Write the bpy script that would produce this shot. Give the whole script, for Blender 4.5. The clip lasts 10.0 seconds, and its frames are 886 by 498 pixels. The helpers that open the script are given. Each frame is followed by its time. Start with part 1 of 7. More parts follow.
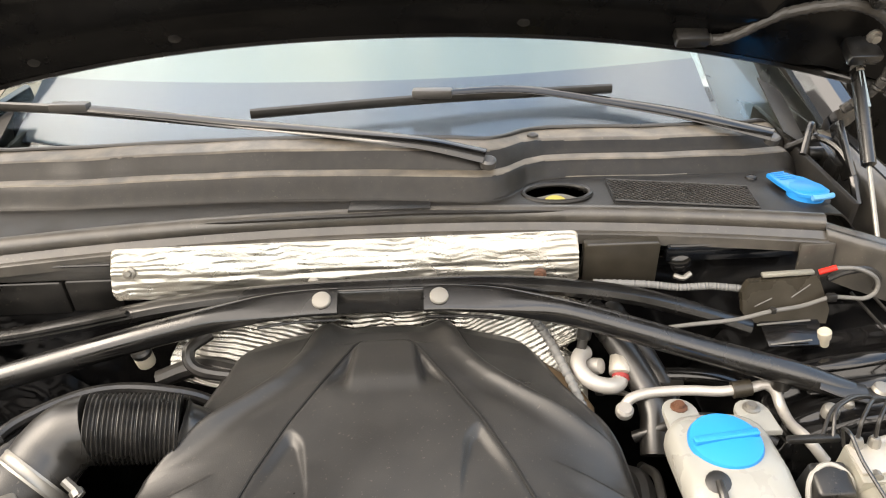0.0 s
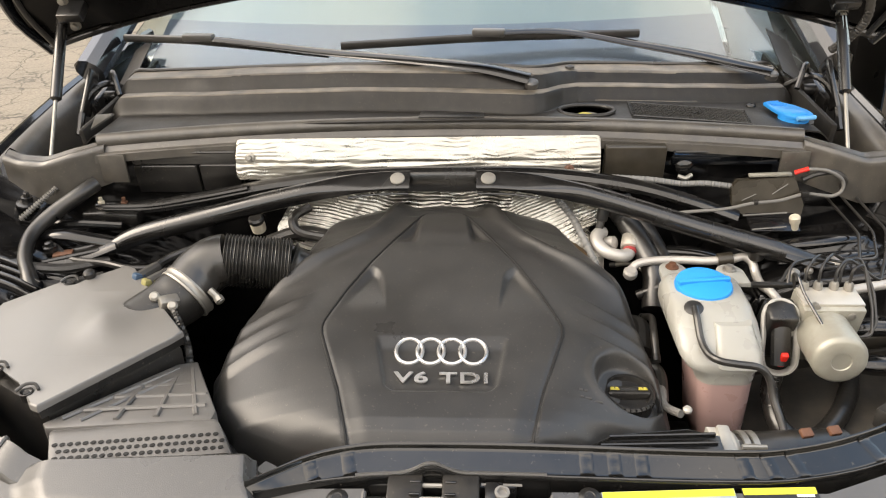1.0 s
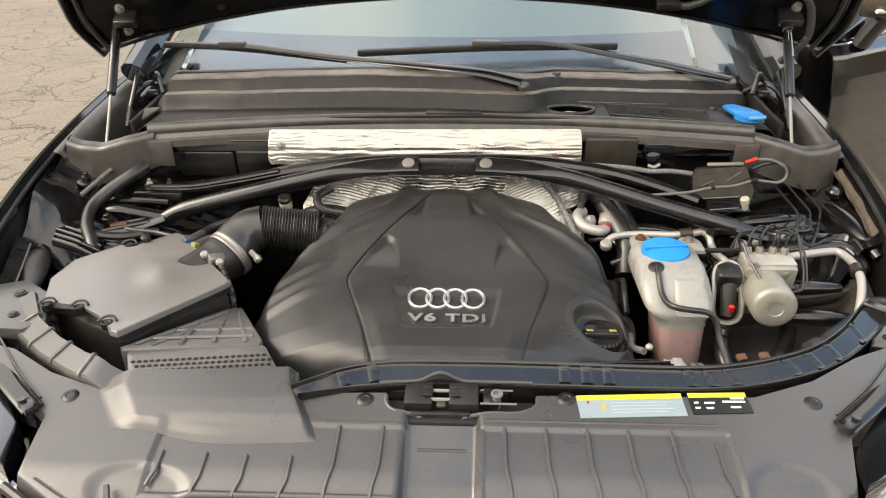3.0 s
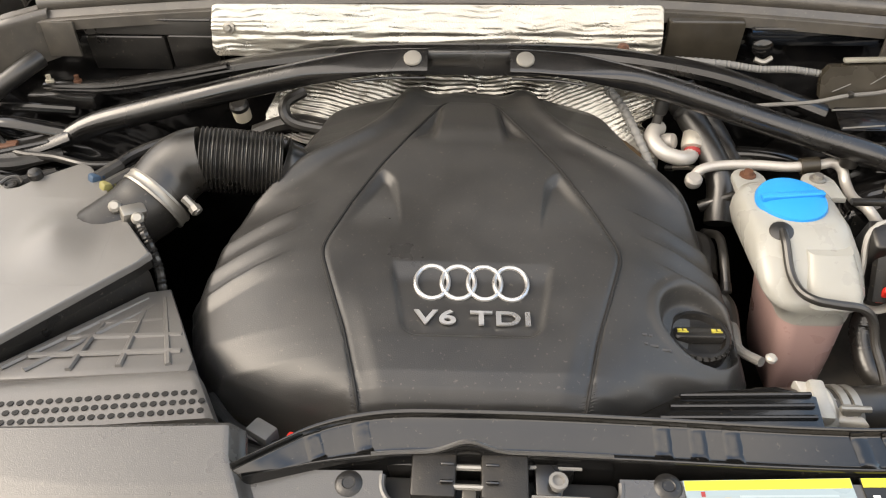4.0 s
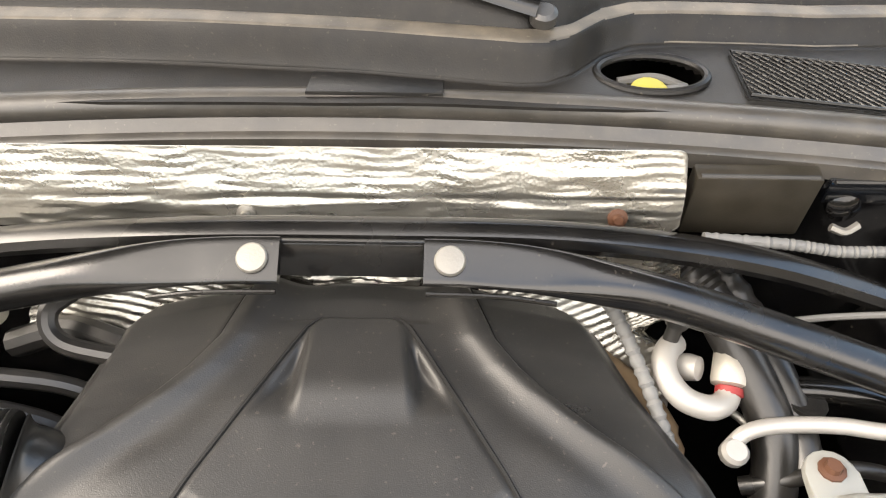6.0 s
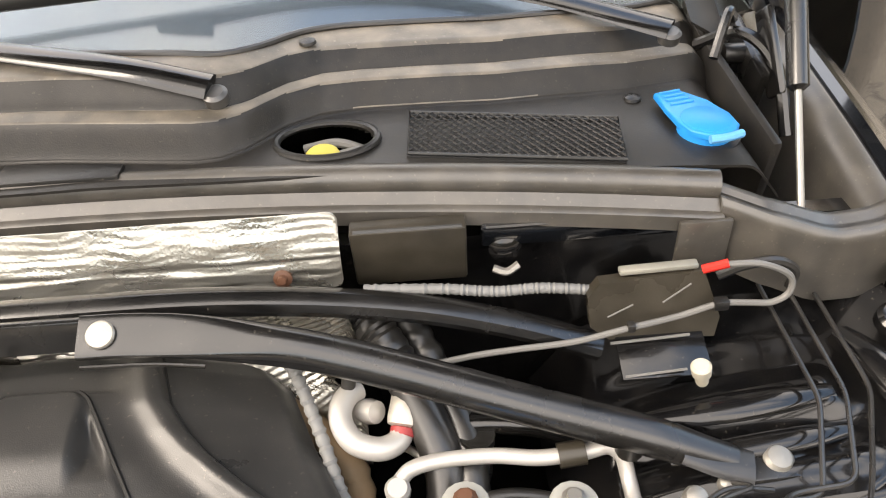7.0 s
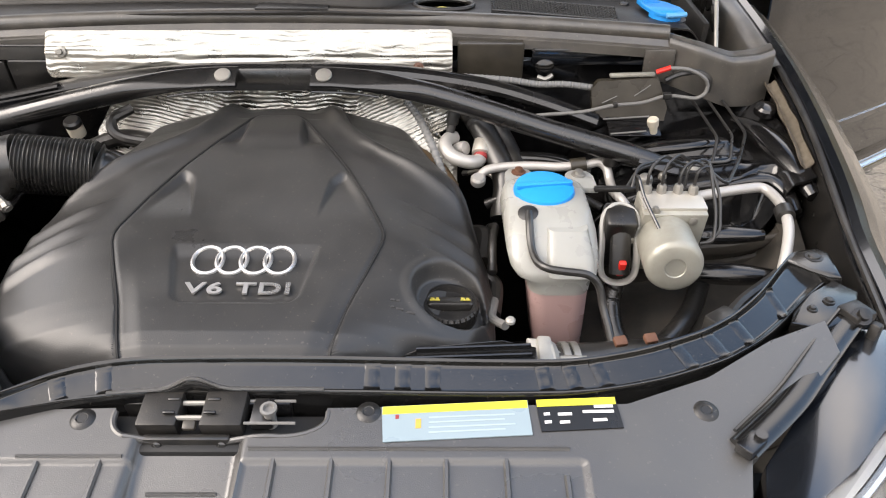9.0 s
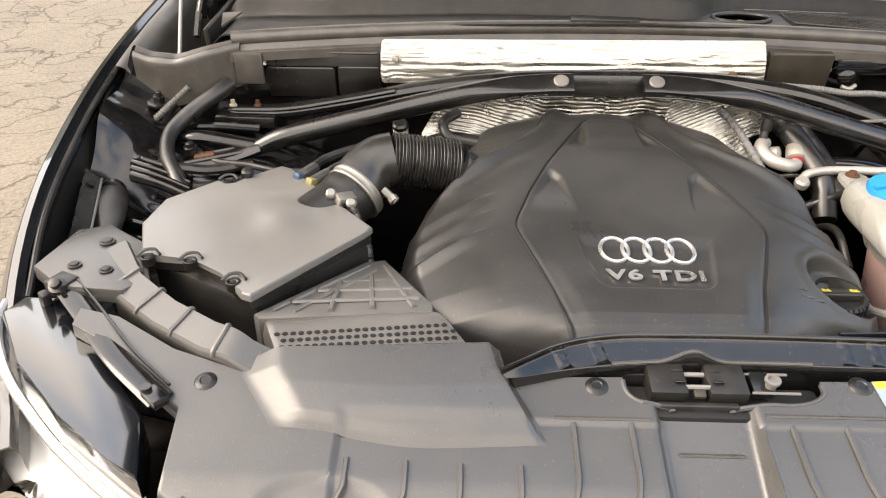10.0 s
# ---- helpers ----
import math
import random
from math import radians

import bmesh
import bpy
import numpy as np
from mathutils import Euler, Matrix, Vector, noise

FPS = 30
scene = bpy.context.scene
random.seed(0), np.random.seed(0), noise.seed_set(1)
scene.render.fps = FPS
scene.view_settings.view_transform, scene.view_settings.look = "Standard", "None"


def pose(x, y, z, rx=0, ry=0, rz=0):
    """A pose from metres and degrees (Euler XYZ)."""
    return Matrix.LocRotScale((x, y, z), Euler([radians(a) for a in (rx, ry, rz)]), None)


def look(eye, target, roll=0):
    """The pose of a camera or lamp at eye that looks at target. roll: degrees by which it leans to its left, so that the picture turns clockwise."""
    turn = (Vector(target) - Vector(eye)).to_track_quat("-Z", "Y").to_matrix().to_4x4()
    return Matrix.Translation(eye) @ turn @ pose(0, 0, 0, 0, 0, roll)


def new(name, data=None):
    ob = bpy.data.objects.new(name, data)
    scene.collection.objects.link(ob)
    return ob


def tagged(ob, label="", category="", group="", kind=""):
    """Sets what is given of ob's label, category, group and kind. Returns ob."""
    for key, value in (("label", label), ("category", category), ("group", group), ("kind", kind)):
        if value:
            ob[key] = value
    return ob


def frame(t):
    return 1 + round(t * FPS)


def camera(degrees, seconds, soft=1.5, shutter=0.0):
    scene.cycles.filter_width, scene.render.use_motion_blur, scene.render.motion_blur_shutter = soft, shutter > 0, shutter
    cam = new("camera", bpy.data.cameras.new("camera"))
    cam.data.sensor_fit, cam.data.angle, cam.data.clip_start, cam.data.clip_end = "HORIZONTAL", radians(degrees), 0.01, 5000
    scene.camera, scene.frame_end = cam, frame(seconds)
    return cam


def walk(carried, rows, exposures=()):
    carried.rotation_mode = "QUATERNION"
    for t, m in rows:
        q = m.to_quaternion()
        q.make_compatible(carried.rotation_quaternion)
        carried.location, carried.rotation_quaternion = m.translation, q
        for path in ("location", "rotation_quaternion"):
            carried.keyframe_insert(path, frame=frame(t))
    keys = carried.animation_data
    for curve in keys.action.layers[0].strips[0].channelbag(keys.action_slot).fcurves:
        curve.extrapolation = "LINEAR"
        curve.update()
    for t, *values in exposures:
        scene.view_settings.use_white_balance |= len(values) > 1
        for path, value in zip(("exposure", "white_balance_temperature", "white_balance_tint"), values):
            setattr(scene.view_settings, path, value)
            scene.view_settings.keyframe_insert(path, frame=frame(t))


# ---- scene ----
cam = camera(61.7, 10.0, soft=1.1)
PATH = [
    (0, (0.079, -0.869, 1.579), (0.094, 0.908, 0.662), -1.9),
    (0.5, (0.054, -0.985, 1.567), (-0.041, 0.781, 0.632), -2.4),
    (1, (0.074, -1.206, 1.559), (-0.04, 0.559, 0.626), -1.6),
    (1.5, (0.066, -1.417, 1.565), (-0.051, 0.383, 0.702), -1.5),
    (2, (0.035, -1.567, 1.577), (-0.069, 0.251, 0.75), -1.2),
    (2.2, (0.036, -1.593, 1.583), (-0.067, 0.227, 0.76), -1.1),
    (3.3, (0.068, -1.327, 1.556), (-0.023, 0.425, 0.595), -0.5),
    (3.5, (0.066, -1.235, 1.54), (-0.038, 0.468, 0.497), -0.9),
    (4, (0.017, -0.996, 1.495), (-0.073, 0.58, 0.266), -0.6),
    (4.5, (0.01, -0.781, 1.463), (-0.08, 0.674, 0.094), -0.1),
    (5, (0.031, -0.6, 1.452), (-0.073, 0.819, 0.046), 0.2),
    (5.2, (0.032, -0.545, 1.454), (-0.073, 0.872, 0.047), 0.2),
    (6.3, (0.129, -0.437, 1.483), (0.185, 1.069, 0.168), 0.8),
    (6.5, (0.183, -0.444, 1.493), (0.275, 1.076, 0.196), 0.6),
    (7, (0.37, -0.473, 1.51), (0.39, 1.076, 0.246), -3.6),
    (7.5, (0.426, -0.556, 1.513), (0.429, 0.994, 0.249), -4.4),
    (8, (0.381, -0.752, 1.51), (0.415, 0.806, 0.256), -3.1),
    (8.5, (0.336, -0.971, 1.495), (0.363, 0.642, 0.313), -2.2),
    (9, (0.26, -1.135, 1.466), (0.27, 0.547, 0.384), 0.3),
    (9.5, (0.062, -1.219, 1.457), (0.038, 0.504, 0.442), 1.7),
    (10, (-0.236, -1.219, 1.463), (-0.292, 0.494, 0.431), 0.1),
]
walk(cam, [(t, look(eye, target, roll)) for t, eye, target, roll in PATH],
     [(0.0, 2.22, 7650, 12), (1.0, 1.93, 7650, 12), (2.0, 1.83, 7650, 12), (3.5, 1.73, 7650, 12), (4.5, 2.18, 7650, 12), (5.0, 2.32, 7650, 12), (6.4, 2.31, 7350, 12), (7.5, 2.36, 7650, 14), (8.5, 2.06, 7000, 14), (9.0, 1.93, 6950, 14), (10.0, 2.13, 7650, 14)])

# ---- world, sun, exposure ----
world = bpy.data.worlds.new("sky")
scene.world = world
world.use_nodes = True
wn = world.node_tree.nodes
sky = wn.new("ShaderNodeTexSky")
sky.sky_type = "NISHITA"
sky.sun_disc = False
sky.sun_elevation = radians(40)
sky.sun_rotation = radians(259)
sky.air_density, sky.dust_density, sky.ozone_density = 1.6, 2.0, 1.5
wl = world.node_tree.links
wtc = wn.new("ShaderNodeTexCoord")
puff = wn.new("ShaderNodeTexNoise")
puff.inputs["Scale"].default_value, puff.inputs["Detail"].default_value, puff.inputs["Roughness"].default_value = 2.0, 4.0, 0.45
wl.new(wtc.outputs["Generated"], puff.inputs["Vector"])
cover = wn.new("ShaderNodeMapRange")
cover.inputs[1].default_value, cover.inputs[2].default_value = 0.39, 0.58
lean = wn.new("ShaderNodeVectorMath")
lean.operation = "DOT_PRODUCT"
lean.inputs[1].default_value = (-0.08, -0.10, 0.0)
wl.new(wtc.outputs["Generated"], lean.inputs[0])
banks = wn.new("ShaderNodeMath")
wl.new(puff.outputs[0], banks.inputs[0])
wl.new(lean.outputs["Value"], banks.inputs[1])
wl.new(banks.outputs[0], cover.inputs[0])
clouds = wn.new("ShaderNodeMix")
clouds.data_type = "RGBA"
clouds.inputs[7].default_value = (5.0, 5.0, 5.1, 1)
wl.new(cover.outputs[0], clouds.inputs[0])
wl.new(sky.outputs[0], clouds.inputs[6])
wl.new(clouds.outputs[2], wn["Background"].inputs[0])
wn["Background"].inputs[1].default_value = 0.15
sun = new("sun", bpy.data.lights.new("sun", "SUN"))
sun.data.energy, sun.data.angle, sun.data.color = 0.9, radians(40), (1.0, 0.95, 0.88)
sun.matrix_world = look((-8.0, -1.5, 6.5), (0, 0, 0))


# ---- materials ----
def mat(name, col, rough=0.5, metal=0.0, var=0.25, vscale=9.0, bump=0.15, bscale=420.0, rvar=0.12, coat=0.0,
        dust=0.0, dust_col=(0.23, 0.20, 0.16), spec=0.5, depth=0.0006, specks=0.0):
    m = bpy.data.materials.new(name)
    m.use_nodes = True
    n, l = m.node_tree.nodes, m.node_tree.links
    b = n["Principled BSDF"]
    b.inputs["Metallic"].default_value = metal
    b.inputs["Coat Weight"].default_value = coat
    b.inputs["Coat Roughness"].default_value = 0.04
    b.inputs["Specular IOR Level"].default_value = spec
    tc = n.new("ShaderNodeTexCoord")
    big = n.new("ShaderNodeTexNoise")
    big.inputs["Scale"].default_value, big.inputs["Detail"].default_value = vscale, 6.0
    l.new(tc.outputs["Object"], big.inputs["Vector"])
    mix = n.new("ShaderNodeMix")
    mix.data_type = "RGBA"
    mix.inputs[6].default_value = (*[c * (1 - var) for c in col], 1)
    mix.inputs[7].default_value = (*[min(1, c * (1 + var)) for c in col], 1)
    l.new(big.outputs[0], mix.inputs[0])
    out = mix.outputs[2]
    if dust:
        fine = n.new("ShaderNodeTexNoise")
        fine.inputs["Scale"].default_value, fine.inputs["Detail"].default_value = vscale * 4, 8.0
        l.new(tc.outputs["Object"], fine.inputs["Vector"])
        ramp = n.new("ShaderNodeMapRange")
        ramp.inputs[1].default_value, ramp.inputs[2].default_value = 0.38, 0.75
        ramp.inputs[4].default_value = dust
        l.new(fine.outputs[0], ramp.inputs[0])
        over = n.new("ShaderNodeMix")
        over.data_type = "RGBA"
        over.inputs[7].default_value = (*dust_col, 1)
        l.new(ramp.outputs[0], over.inputs[0])
        l.new(out, over.inputs[6])
        out = over.outputs[2]
    if specks:
        sp = n.new("ShaderNodeTexNoise")
        sp.inputs["Scale"].default_value, sp.inputs["Detail"].default_value = 240.0, 2.0
        l.new(tc.outputs["Object"], sp.inputs["Vector"])
        sr = n.new("ShaderNodeMapRange")
        sr.inputs[1].default_value, sr.inputs[2].default_value = 0.66, 0.74
        sr.inputs[4].default_value = specks
        l.new(sp.outputs[0], sr.inputs[0])
        so = n.new("ShaderNodeMix")
        so.data_type = "RGBA"
        so.inputs[7].default_value = (*dust_col, 1)
        l.new(sr.outputs[0], so.inputs[0])
        l.new(out, so.inputs[6])
        out = so.outputs[2]
    l.new(out, b.inputs["Base Color"])
    rr = n.new("ShaderNodeMapRange")
    rr.inputs[1].default_value, rr.inputs[2].default_value = 0.3, 0.7
    rr.inputs[3].default_value, rr.inputs[4].default_value = max(0.02, rough - rvar), min(1, rough + rvar)
    l.new(big.outputs[0], rr.inputs[0])
    l.new(rr.outputs[0], b.inputs["Roughness"])
    if bump:
        grain = n.new("ShaderNodeTexNoise")
        grain.inputs["Scale"].default_value, grain.inputs["Detail"].default_value = bscale, 3.0
        l.new(tc.outputs["Object"], grain.inputs["Vector"])
        bp = n.new("ShaderNodeBump")
        bp.inputs["Strength"].default_value, bp.inputs["Distance"].default_value = bump, depth
        l.new(grain.outputs[0], bp.inputs["Height"])
        l.new(bp.outputs[0], b.inputs["Normal"])
    return m


COVER = mat("engine cover plastic", (0.031, 0.0304, 0.0297), 0.37, bump=0.35, bscale=900, dust=0.03, vscale=7, spec=0.58, specks=0.22)
GLOSSP = mat("glossy black plastic", (0.006, 0.006, 0.006), 0.15, bump=0.08, dust=0.02, rvar=0.06, spec=0.8, specks=0.12)
PLASTIC = mat("black plastic", (0.010, 0.0095, 0.009), 0.36, bump=0.4, bscale=700, dust=0.04, spec=0.6, specks=0.25)
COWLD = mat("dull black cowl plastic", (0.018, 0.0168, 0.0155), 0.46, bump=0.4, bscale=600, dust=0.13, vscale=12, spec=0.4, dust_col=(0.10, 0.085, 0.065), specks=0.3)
GREY = mat("dark grey plastic", (0.055, 0.053, 0.05), 0.36, bump=0.4, bscale=800, dust=0.06, spec=1.0)
SLAM = mat("radiator cover plastic", (0.058, 0.056, 0.053), 0.33, bump=0.3, bscale=900, dust=0.03, vscale=5, spec=1.0, specks=0.18)
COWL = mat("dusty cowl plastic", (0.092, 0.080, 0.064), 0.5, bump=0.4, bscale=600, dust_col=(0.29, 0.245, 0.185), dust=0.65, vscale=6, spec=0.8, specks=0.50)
RUBBER = mat("rubber", (0.058, 0.053, 0.046), 0.40, bump=0.2, bscale=500, dust=0.20, spec=1.0, specks=0.30)
HOSE = mat("black hose rubber", (0.014, 0.0135, 0.013), 0.36, bump=0.2, dust=0.08, spec=0.8)
PAINT = mat("gloss black paint", (0.006, 0.007, 0.009), 0.16, var=0.1, bump=0.0, coat=1.0, rvar=0.05, spec=1.0)
# Duct and lid: black plastic lightened to carry the left sky's sheen.
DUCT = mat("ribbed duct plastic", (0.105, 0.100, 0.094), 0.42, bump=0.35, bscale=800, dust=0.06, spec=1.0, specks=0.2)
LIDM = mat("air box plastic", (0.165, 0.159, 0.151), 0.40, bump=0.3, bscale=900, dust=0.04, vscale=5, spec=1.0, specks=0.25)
# Matt near-white; in the headlights it stands for chrome glaring in sun.
LAMP = mat("pale reflector", (0.86, 0.86, 0.84), 0.45, 0.0, var=0.1, bump=0)
BROWNPAINT = mat("dark brown metallic paint", (0.15, 0.122, 0.090), 0.26, 0.35, var=0.1, vscale=3, bump=0.0, coat=1.0, rvar=0.05)
DUSTY = mat("beige road dust", (0.105, 0.086, 0.062), 0.85, var=0.55, vscale=25, bump=0.6, bscale=90, dust=0.3)
INNER = mat("dirty black body paint", (0.0045, 0.0045, 0.005), 0.17, bump=0.0, coat=0.4, dust=0.03, vscale=11, rvar=0.10, specks=0.12)
DIRT = mat("dirty inner panel", (0.035, 0.031, 0.026), 0.6, bump=0.3, dust=0.3, vscale=10, dust_col=(0.13, 0.11, 0.085))
LINER = mat("black bonnet liner paint", (0.003, 0.003, 0.0032), 0.28, bump=0.1, bscale=80, dust=0.01, spec=0.22)
BAR = mat("satin black steel", (0.007, 0.0068, 0.0068), 0.24, bump=0.1, dust=0.03, spec=0.9, specks=0.12)
DEEP = mat("deep black", (0.009, 0.0088, 0.0085), 0.6, bump=0.0)
STEEL = mat("zinc bolt", (0.34, 0.325, 0.295), 0.45, 0.75, bump=0.3)
ALU = mat("cast aluminium", (0.60, 0.57, 0.51), 0.45, 0.55, bump=0.4, bscale=300, dust=0.2)
ABSMETAL = mat("grey cast block", (0.36, 0.35, 0.30), 0.46, 0.35, bump=0.5, bscale=140, var=0.3, vscale=22, dust=0.35)
PIPE = mat("silver pipe", (0.50, 0.48, 0.45), 0.42, 0.35, bump=0.2, bscale=120, dust=0.12)
CHROME = mat("chrome", (0.86, 0.86, 0.86), 0.06, 1.0, var=0.03, bump=0.0, rvar=0.03)
SILVER = mat("silver badge", (0.68, 0.67, 0.655), 0.26, 0.80, var=0.08, bump=0.1)
BLUE = mat("blue plastic", (0.002, 0.275, 0.74), 0.42, var=0.06, bump=0.1)
BLUELIP = mat("light blue plastic", (0.12, 0.42, 0.78), 0.4, var=0.05, bump=0.1)
DULLBLUE = mat("dull blue plastic", (0.03, 0.065, 0.115), 0.45, var=0.2)
DULLYELLOW = mat("dull yellow plastic", (0.23, 0.21, 0.075), 0.5, var=0.2, dust=0.2)
WHITE = mat("cream plastic", (0.55, 0.50, 0.40), 0.5, var=0.1, bump=0.2, dust=0.15)
PALE = mat("pale dull metal", (0.40, 0.39, 0.36), 0.5, 0.3, var=0.2, vscale=60, bump=0.4, bscale=200, dust=0.15)
RED = mat("red plastic", (0.75, 0.03, 0.02), 0.4, var=0.1)
DULLRED = mat("dull red rubber", (0.30, 0.035, 0.035), 0.5, var=0.2)
YELLOW = mat("yellow plastic", (0.50, 0.43, 0.07), 0.45, var=0.1)
ORANGE = mat("rust brown", (0.115, 0.050, 0.027), 0.6, var=0.3, bump=0.3)
LABELY = mat("yellow label", (0.66, 0.61, 0.045), 0.4, var=0.05, bump=0)
LABELO = mat("orange print", (0.62, 0.36, 0.07), 0.4, var=0.05, bump=0)
LABELB = mat("pale blue label", (0.26, 0.33, 0.36), 0.35, var=0.06, bump=0)
LABELP = mat("faint print", (0.34, 0.42, 0.45), 0.4, var=0.05, bump=0)
LABELW = mat("white print", (0.8, 0.8, 0.78), 0.5, var=0.02, bump=0)
LABELK = mat("black label", (0.012, 0.012, 0.012), 0.35, var=0.05, bump=0)
DKBROWN = mat("brown black plate", (0.035, 0.030, 0.022), 0.35, bump=0.2, dust=0.1)
DKHOSE = mat("dark grey corrugated hose", (0.045, 0.043, 0.04), 0.45, bump=0.3, bscale=160, dust=0.1)
BROWN = mat("brown insulation", (0.20, 0.135, 0.075), 0.8, bump=0.6, bscale=90, dust=0.2)
BRAID = mat("grey braided loom", (0.19, 0.19, 0.185), 0.6, bump=0.7, bscale=260)
CABLE = mat("grey cable", (0.17, 0.165, 0.155), 0.5, var=0.15)


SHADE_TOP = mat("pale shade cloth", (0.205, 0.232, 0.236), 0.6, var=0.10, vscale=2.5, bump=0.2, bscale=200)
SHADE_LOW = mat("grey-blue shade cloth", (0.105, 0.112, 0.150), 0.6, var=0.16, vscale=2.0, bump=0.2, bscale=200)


def plastic_bottle():
    m = mat("milky reservoir plastic", (0.34, 0.338, 0.312), 0.30, var=0.10, vscale=14, bump=0.15, bscale=60, dust=0.10)
    b = m.node_tree.nodes["Principled BSDF"]
    b.inputs["Subsurface Weight"].default_value = 0.25
    b.inputs["Subsurface Radius"].default_value = (0.02, 0.018, 0.015)
    return m


BOTTLE = plastic_bottle()
COOLANT = mat("pink coolant behind milky plastic", (0.40, 0.265, 0.250), 0.30, var=0.15, vscale=12, bump=0.1, dust=0.1)


def foil():
    m = mat("embossed aluminium foil", (0.50, 0.485, 0.44), 0.30, 0.9, var=0.14, vscale=16, bump=0.0, rvar=0.12, dust=0.16,
            dust_col=(0.33, 0.26, 0.17))
    n, l = m.node_tree.nodes, m.node_tree.links
    tc = n["Texture Coordinate"]
    mp = n.new("ShaderNodeMapping")
    mp.inputs["Scale"].default_value = (0.22, 1, 1)
    l.new(tc.outputs["Object"], mp.inputs["Vector"])
    wv = n.new("ShaderNodeTexWave")
    wv.bands_direction = "Z"
    wv.inputs["Scale"].default_value, wv.inputs["Distortion"].default_value = 44, 4.5
    wv.inputs["Detail"].default_value, wv.inputs["Detail Scale"].default_value = 3, 2.2
    l.new(mp.outputs[0], wv.inputs["Vector"])
    cr = n.new("ShaderNodeTexVoronoi")
    cr.feature = "DISTANCE_TO_EDGE"
    cr.inputs["Scale"].default_value = 26
    l.new(mp.outputs[0], cr.inputs["Vector"])
    add = n.new("ShaderNodeMath")
    soft = n.new("ShaderNodeMath")
    soft.operation = "MULTIPLY"
    soft.inputs[1].default_value = 0.22
    l.new(wv.outputs[1], soft.inputs[0])
    l.new(soft.outputs[0], add.inputs[0])
    l.new(cr.outputs[0], add.inputs[1])
    bp = n.new("ShaderNodeBump")
    bp.inputs["Strength"].default_value, bp.inputs["Distance"].default_value = 0.22, 0.002
    dots = n.new("ShaderNodeTexVoronoi")
    dots.inputs["Scale"].default_value = 330
    l.new(tc.outputs["Object"], dots.inputs["Vector"])
    fine = n.new("ShaderNodeMath")
    fine.operation = "MULTIPLY_ADD"
    fine.inputs[1].default_value = 0.5
    l.new(dots.outputs[0], fine.inputs[0])
    l.new(add.outputs[0], fine.inputs[2])
    l.new(fine.outputs[0], bp.inputs["Height"])
    l.new(bp.outputs[0], n["Principled BSDF"].inputs["Normal"])
    return m


FOIL = foil()


def asphalt():
    m = mat("old cracked asphalt", (0.215, 0.182, 0.140), 0.9, var=0.42, vscale=0.9, bump=0.6, bscale=70, depth=0.004, dust=0.35,
            dust_col=(0.25, 0.215, 0.165))
    n, l = m.node_tree.nodes, m.node_tree.links
    b = n["Principled BSDF"]
    base = b.inputs["Base Color"].links[0].from_socket
    tc = n["Texture Coordinate"]
    wob = n.new("ShaderNodeTexNoise")
    wob.inputs["Scale"].default_value, wob.inputs["Detail"].default_value = 1.6, 8
    l.new(tc.outputs["Object"], wob.inputs["Vector"])
    ad = n.new("ShaderNodeVectorMath")
    ad.operation = "MULTIPLY_ADD"
    ad.inputs[1].default_value = (0.9, 0.9, 0.9)
    l.new(wob.outputs[1], ad.inputs[0])
    l.new(tc.outputs["Object"], ad.inputs[2])
    last = base
    for scale, wide, dark in ((0.8, 0.012, 0.50), (2.3, 0.020, 0.52), (7.0, 0.03, 0.80)):
        v = n.new("ShaderNodeTexVoronoi")
        v.feature = "DISTANCE_TO_EDGE"
        v.inputs["Scale"].default_value = scale
        l.new(ad.outputs[0], v.inputs["Vector"])
        r = n.new("ShaderNodeMapRange")
        r.inputs[1].default_value, r.inputs[2].default_value = wide * 0.3, wide
        r.inputs[3].default_value, r.inputs[4].default_value = dark, 1.0
        l.new(v.outputs[0], r.inputs[0])
        mul = n.new("ShaderNodeMix")
        mul.data_type, mul.blend_type = "RGBA", "MULTIPLY"
        mul.inputs[0].default_value = 1
        l.new(last, mul.inputs[6])
        l.new(r.outputs[0], mul.inputs[7])
        last = mul.outputs[2]
    grit = n.new("ShaderNodeTexNoise")
    grit.inputs["Scale"].default_value, grit.inputs["Detail"].default_value, grit.inputs["Roughness"].default_value = 45, 9, 0.75
    l.new(tc.outputs["Object"], grit.inputs["Vector"])
    gr = n.new("ShaderNodeMapRange")
    gr.inputs[1].default_value, gr.inputs[2].default_value, gr.inputs[3].default_value, gr.inputs[4].default_value = 0.3, 0.7, 0.62, 1.38
    l.new(grit.outputs[0], gr.inputs[0])
    gm = n.new("ShaderNodeVectorMath")
    gm.operation = "SCALE"
    l.new(last, gm.inputs[0])
    l.new(gr.outputs[0], gm.inputs["Scale"])
    l.new(gm.outputs[0], b.inputs["Base Color"])
    return m


ASPHALT = asphalt()


def glass(name, col, rough=0.02):
    m = bpy.data.materials.new(name)
    m.use_nodes = True
    b = m.node_tree.nodes["Principled BSDF"]
    b.inputs["Base Color"].default_value = (*col, 1)
    b.inputs["Roughness"].default_value = rough
    b.inputs["Transmission Weight"].default_value = 1.0
    b.inputs["IOR"].default_value = 1.5
    return m


GLASS = glass("windscreen glass", (0.75, 0.85, 0.85))
LENS = glass("headlight lens", (0.99, 0.99, 0.99), 0.02)
LENS.node_tree.nodes["Principled BSDF"].inputs["IOR"].default_value = 1.12


# ---- building helpers ----
def thing(name, loc, label, category, group="", kind=""):
    e = new(name)
    e.location = loc
    e.empty_display_size = 0.02
    return tagged(e, label, category, group, kind)


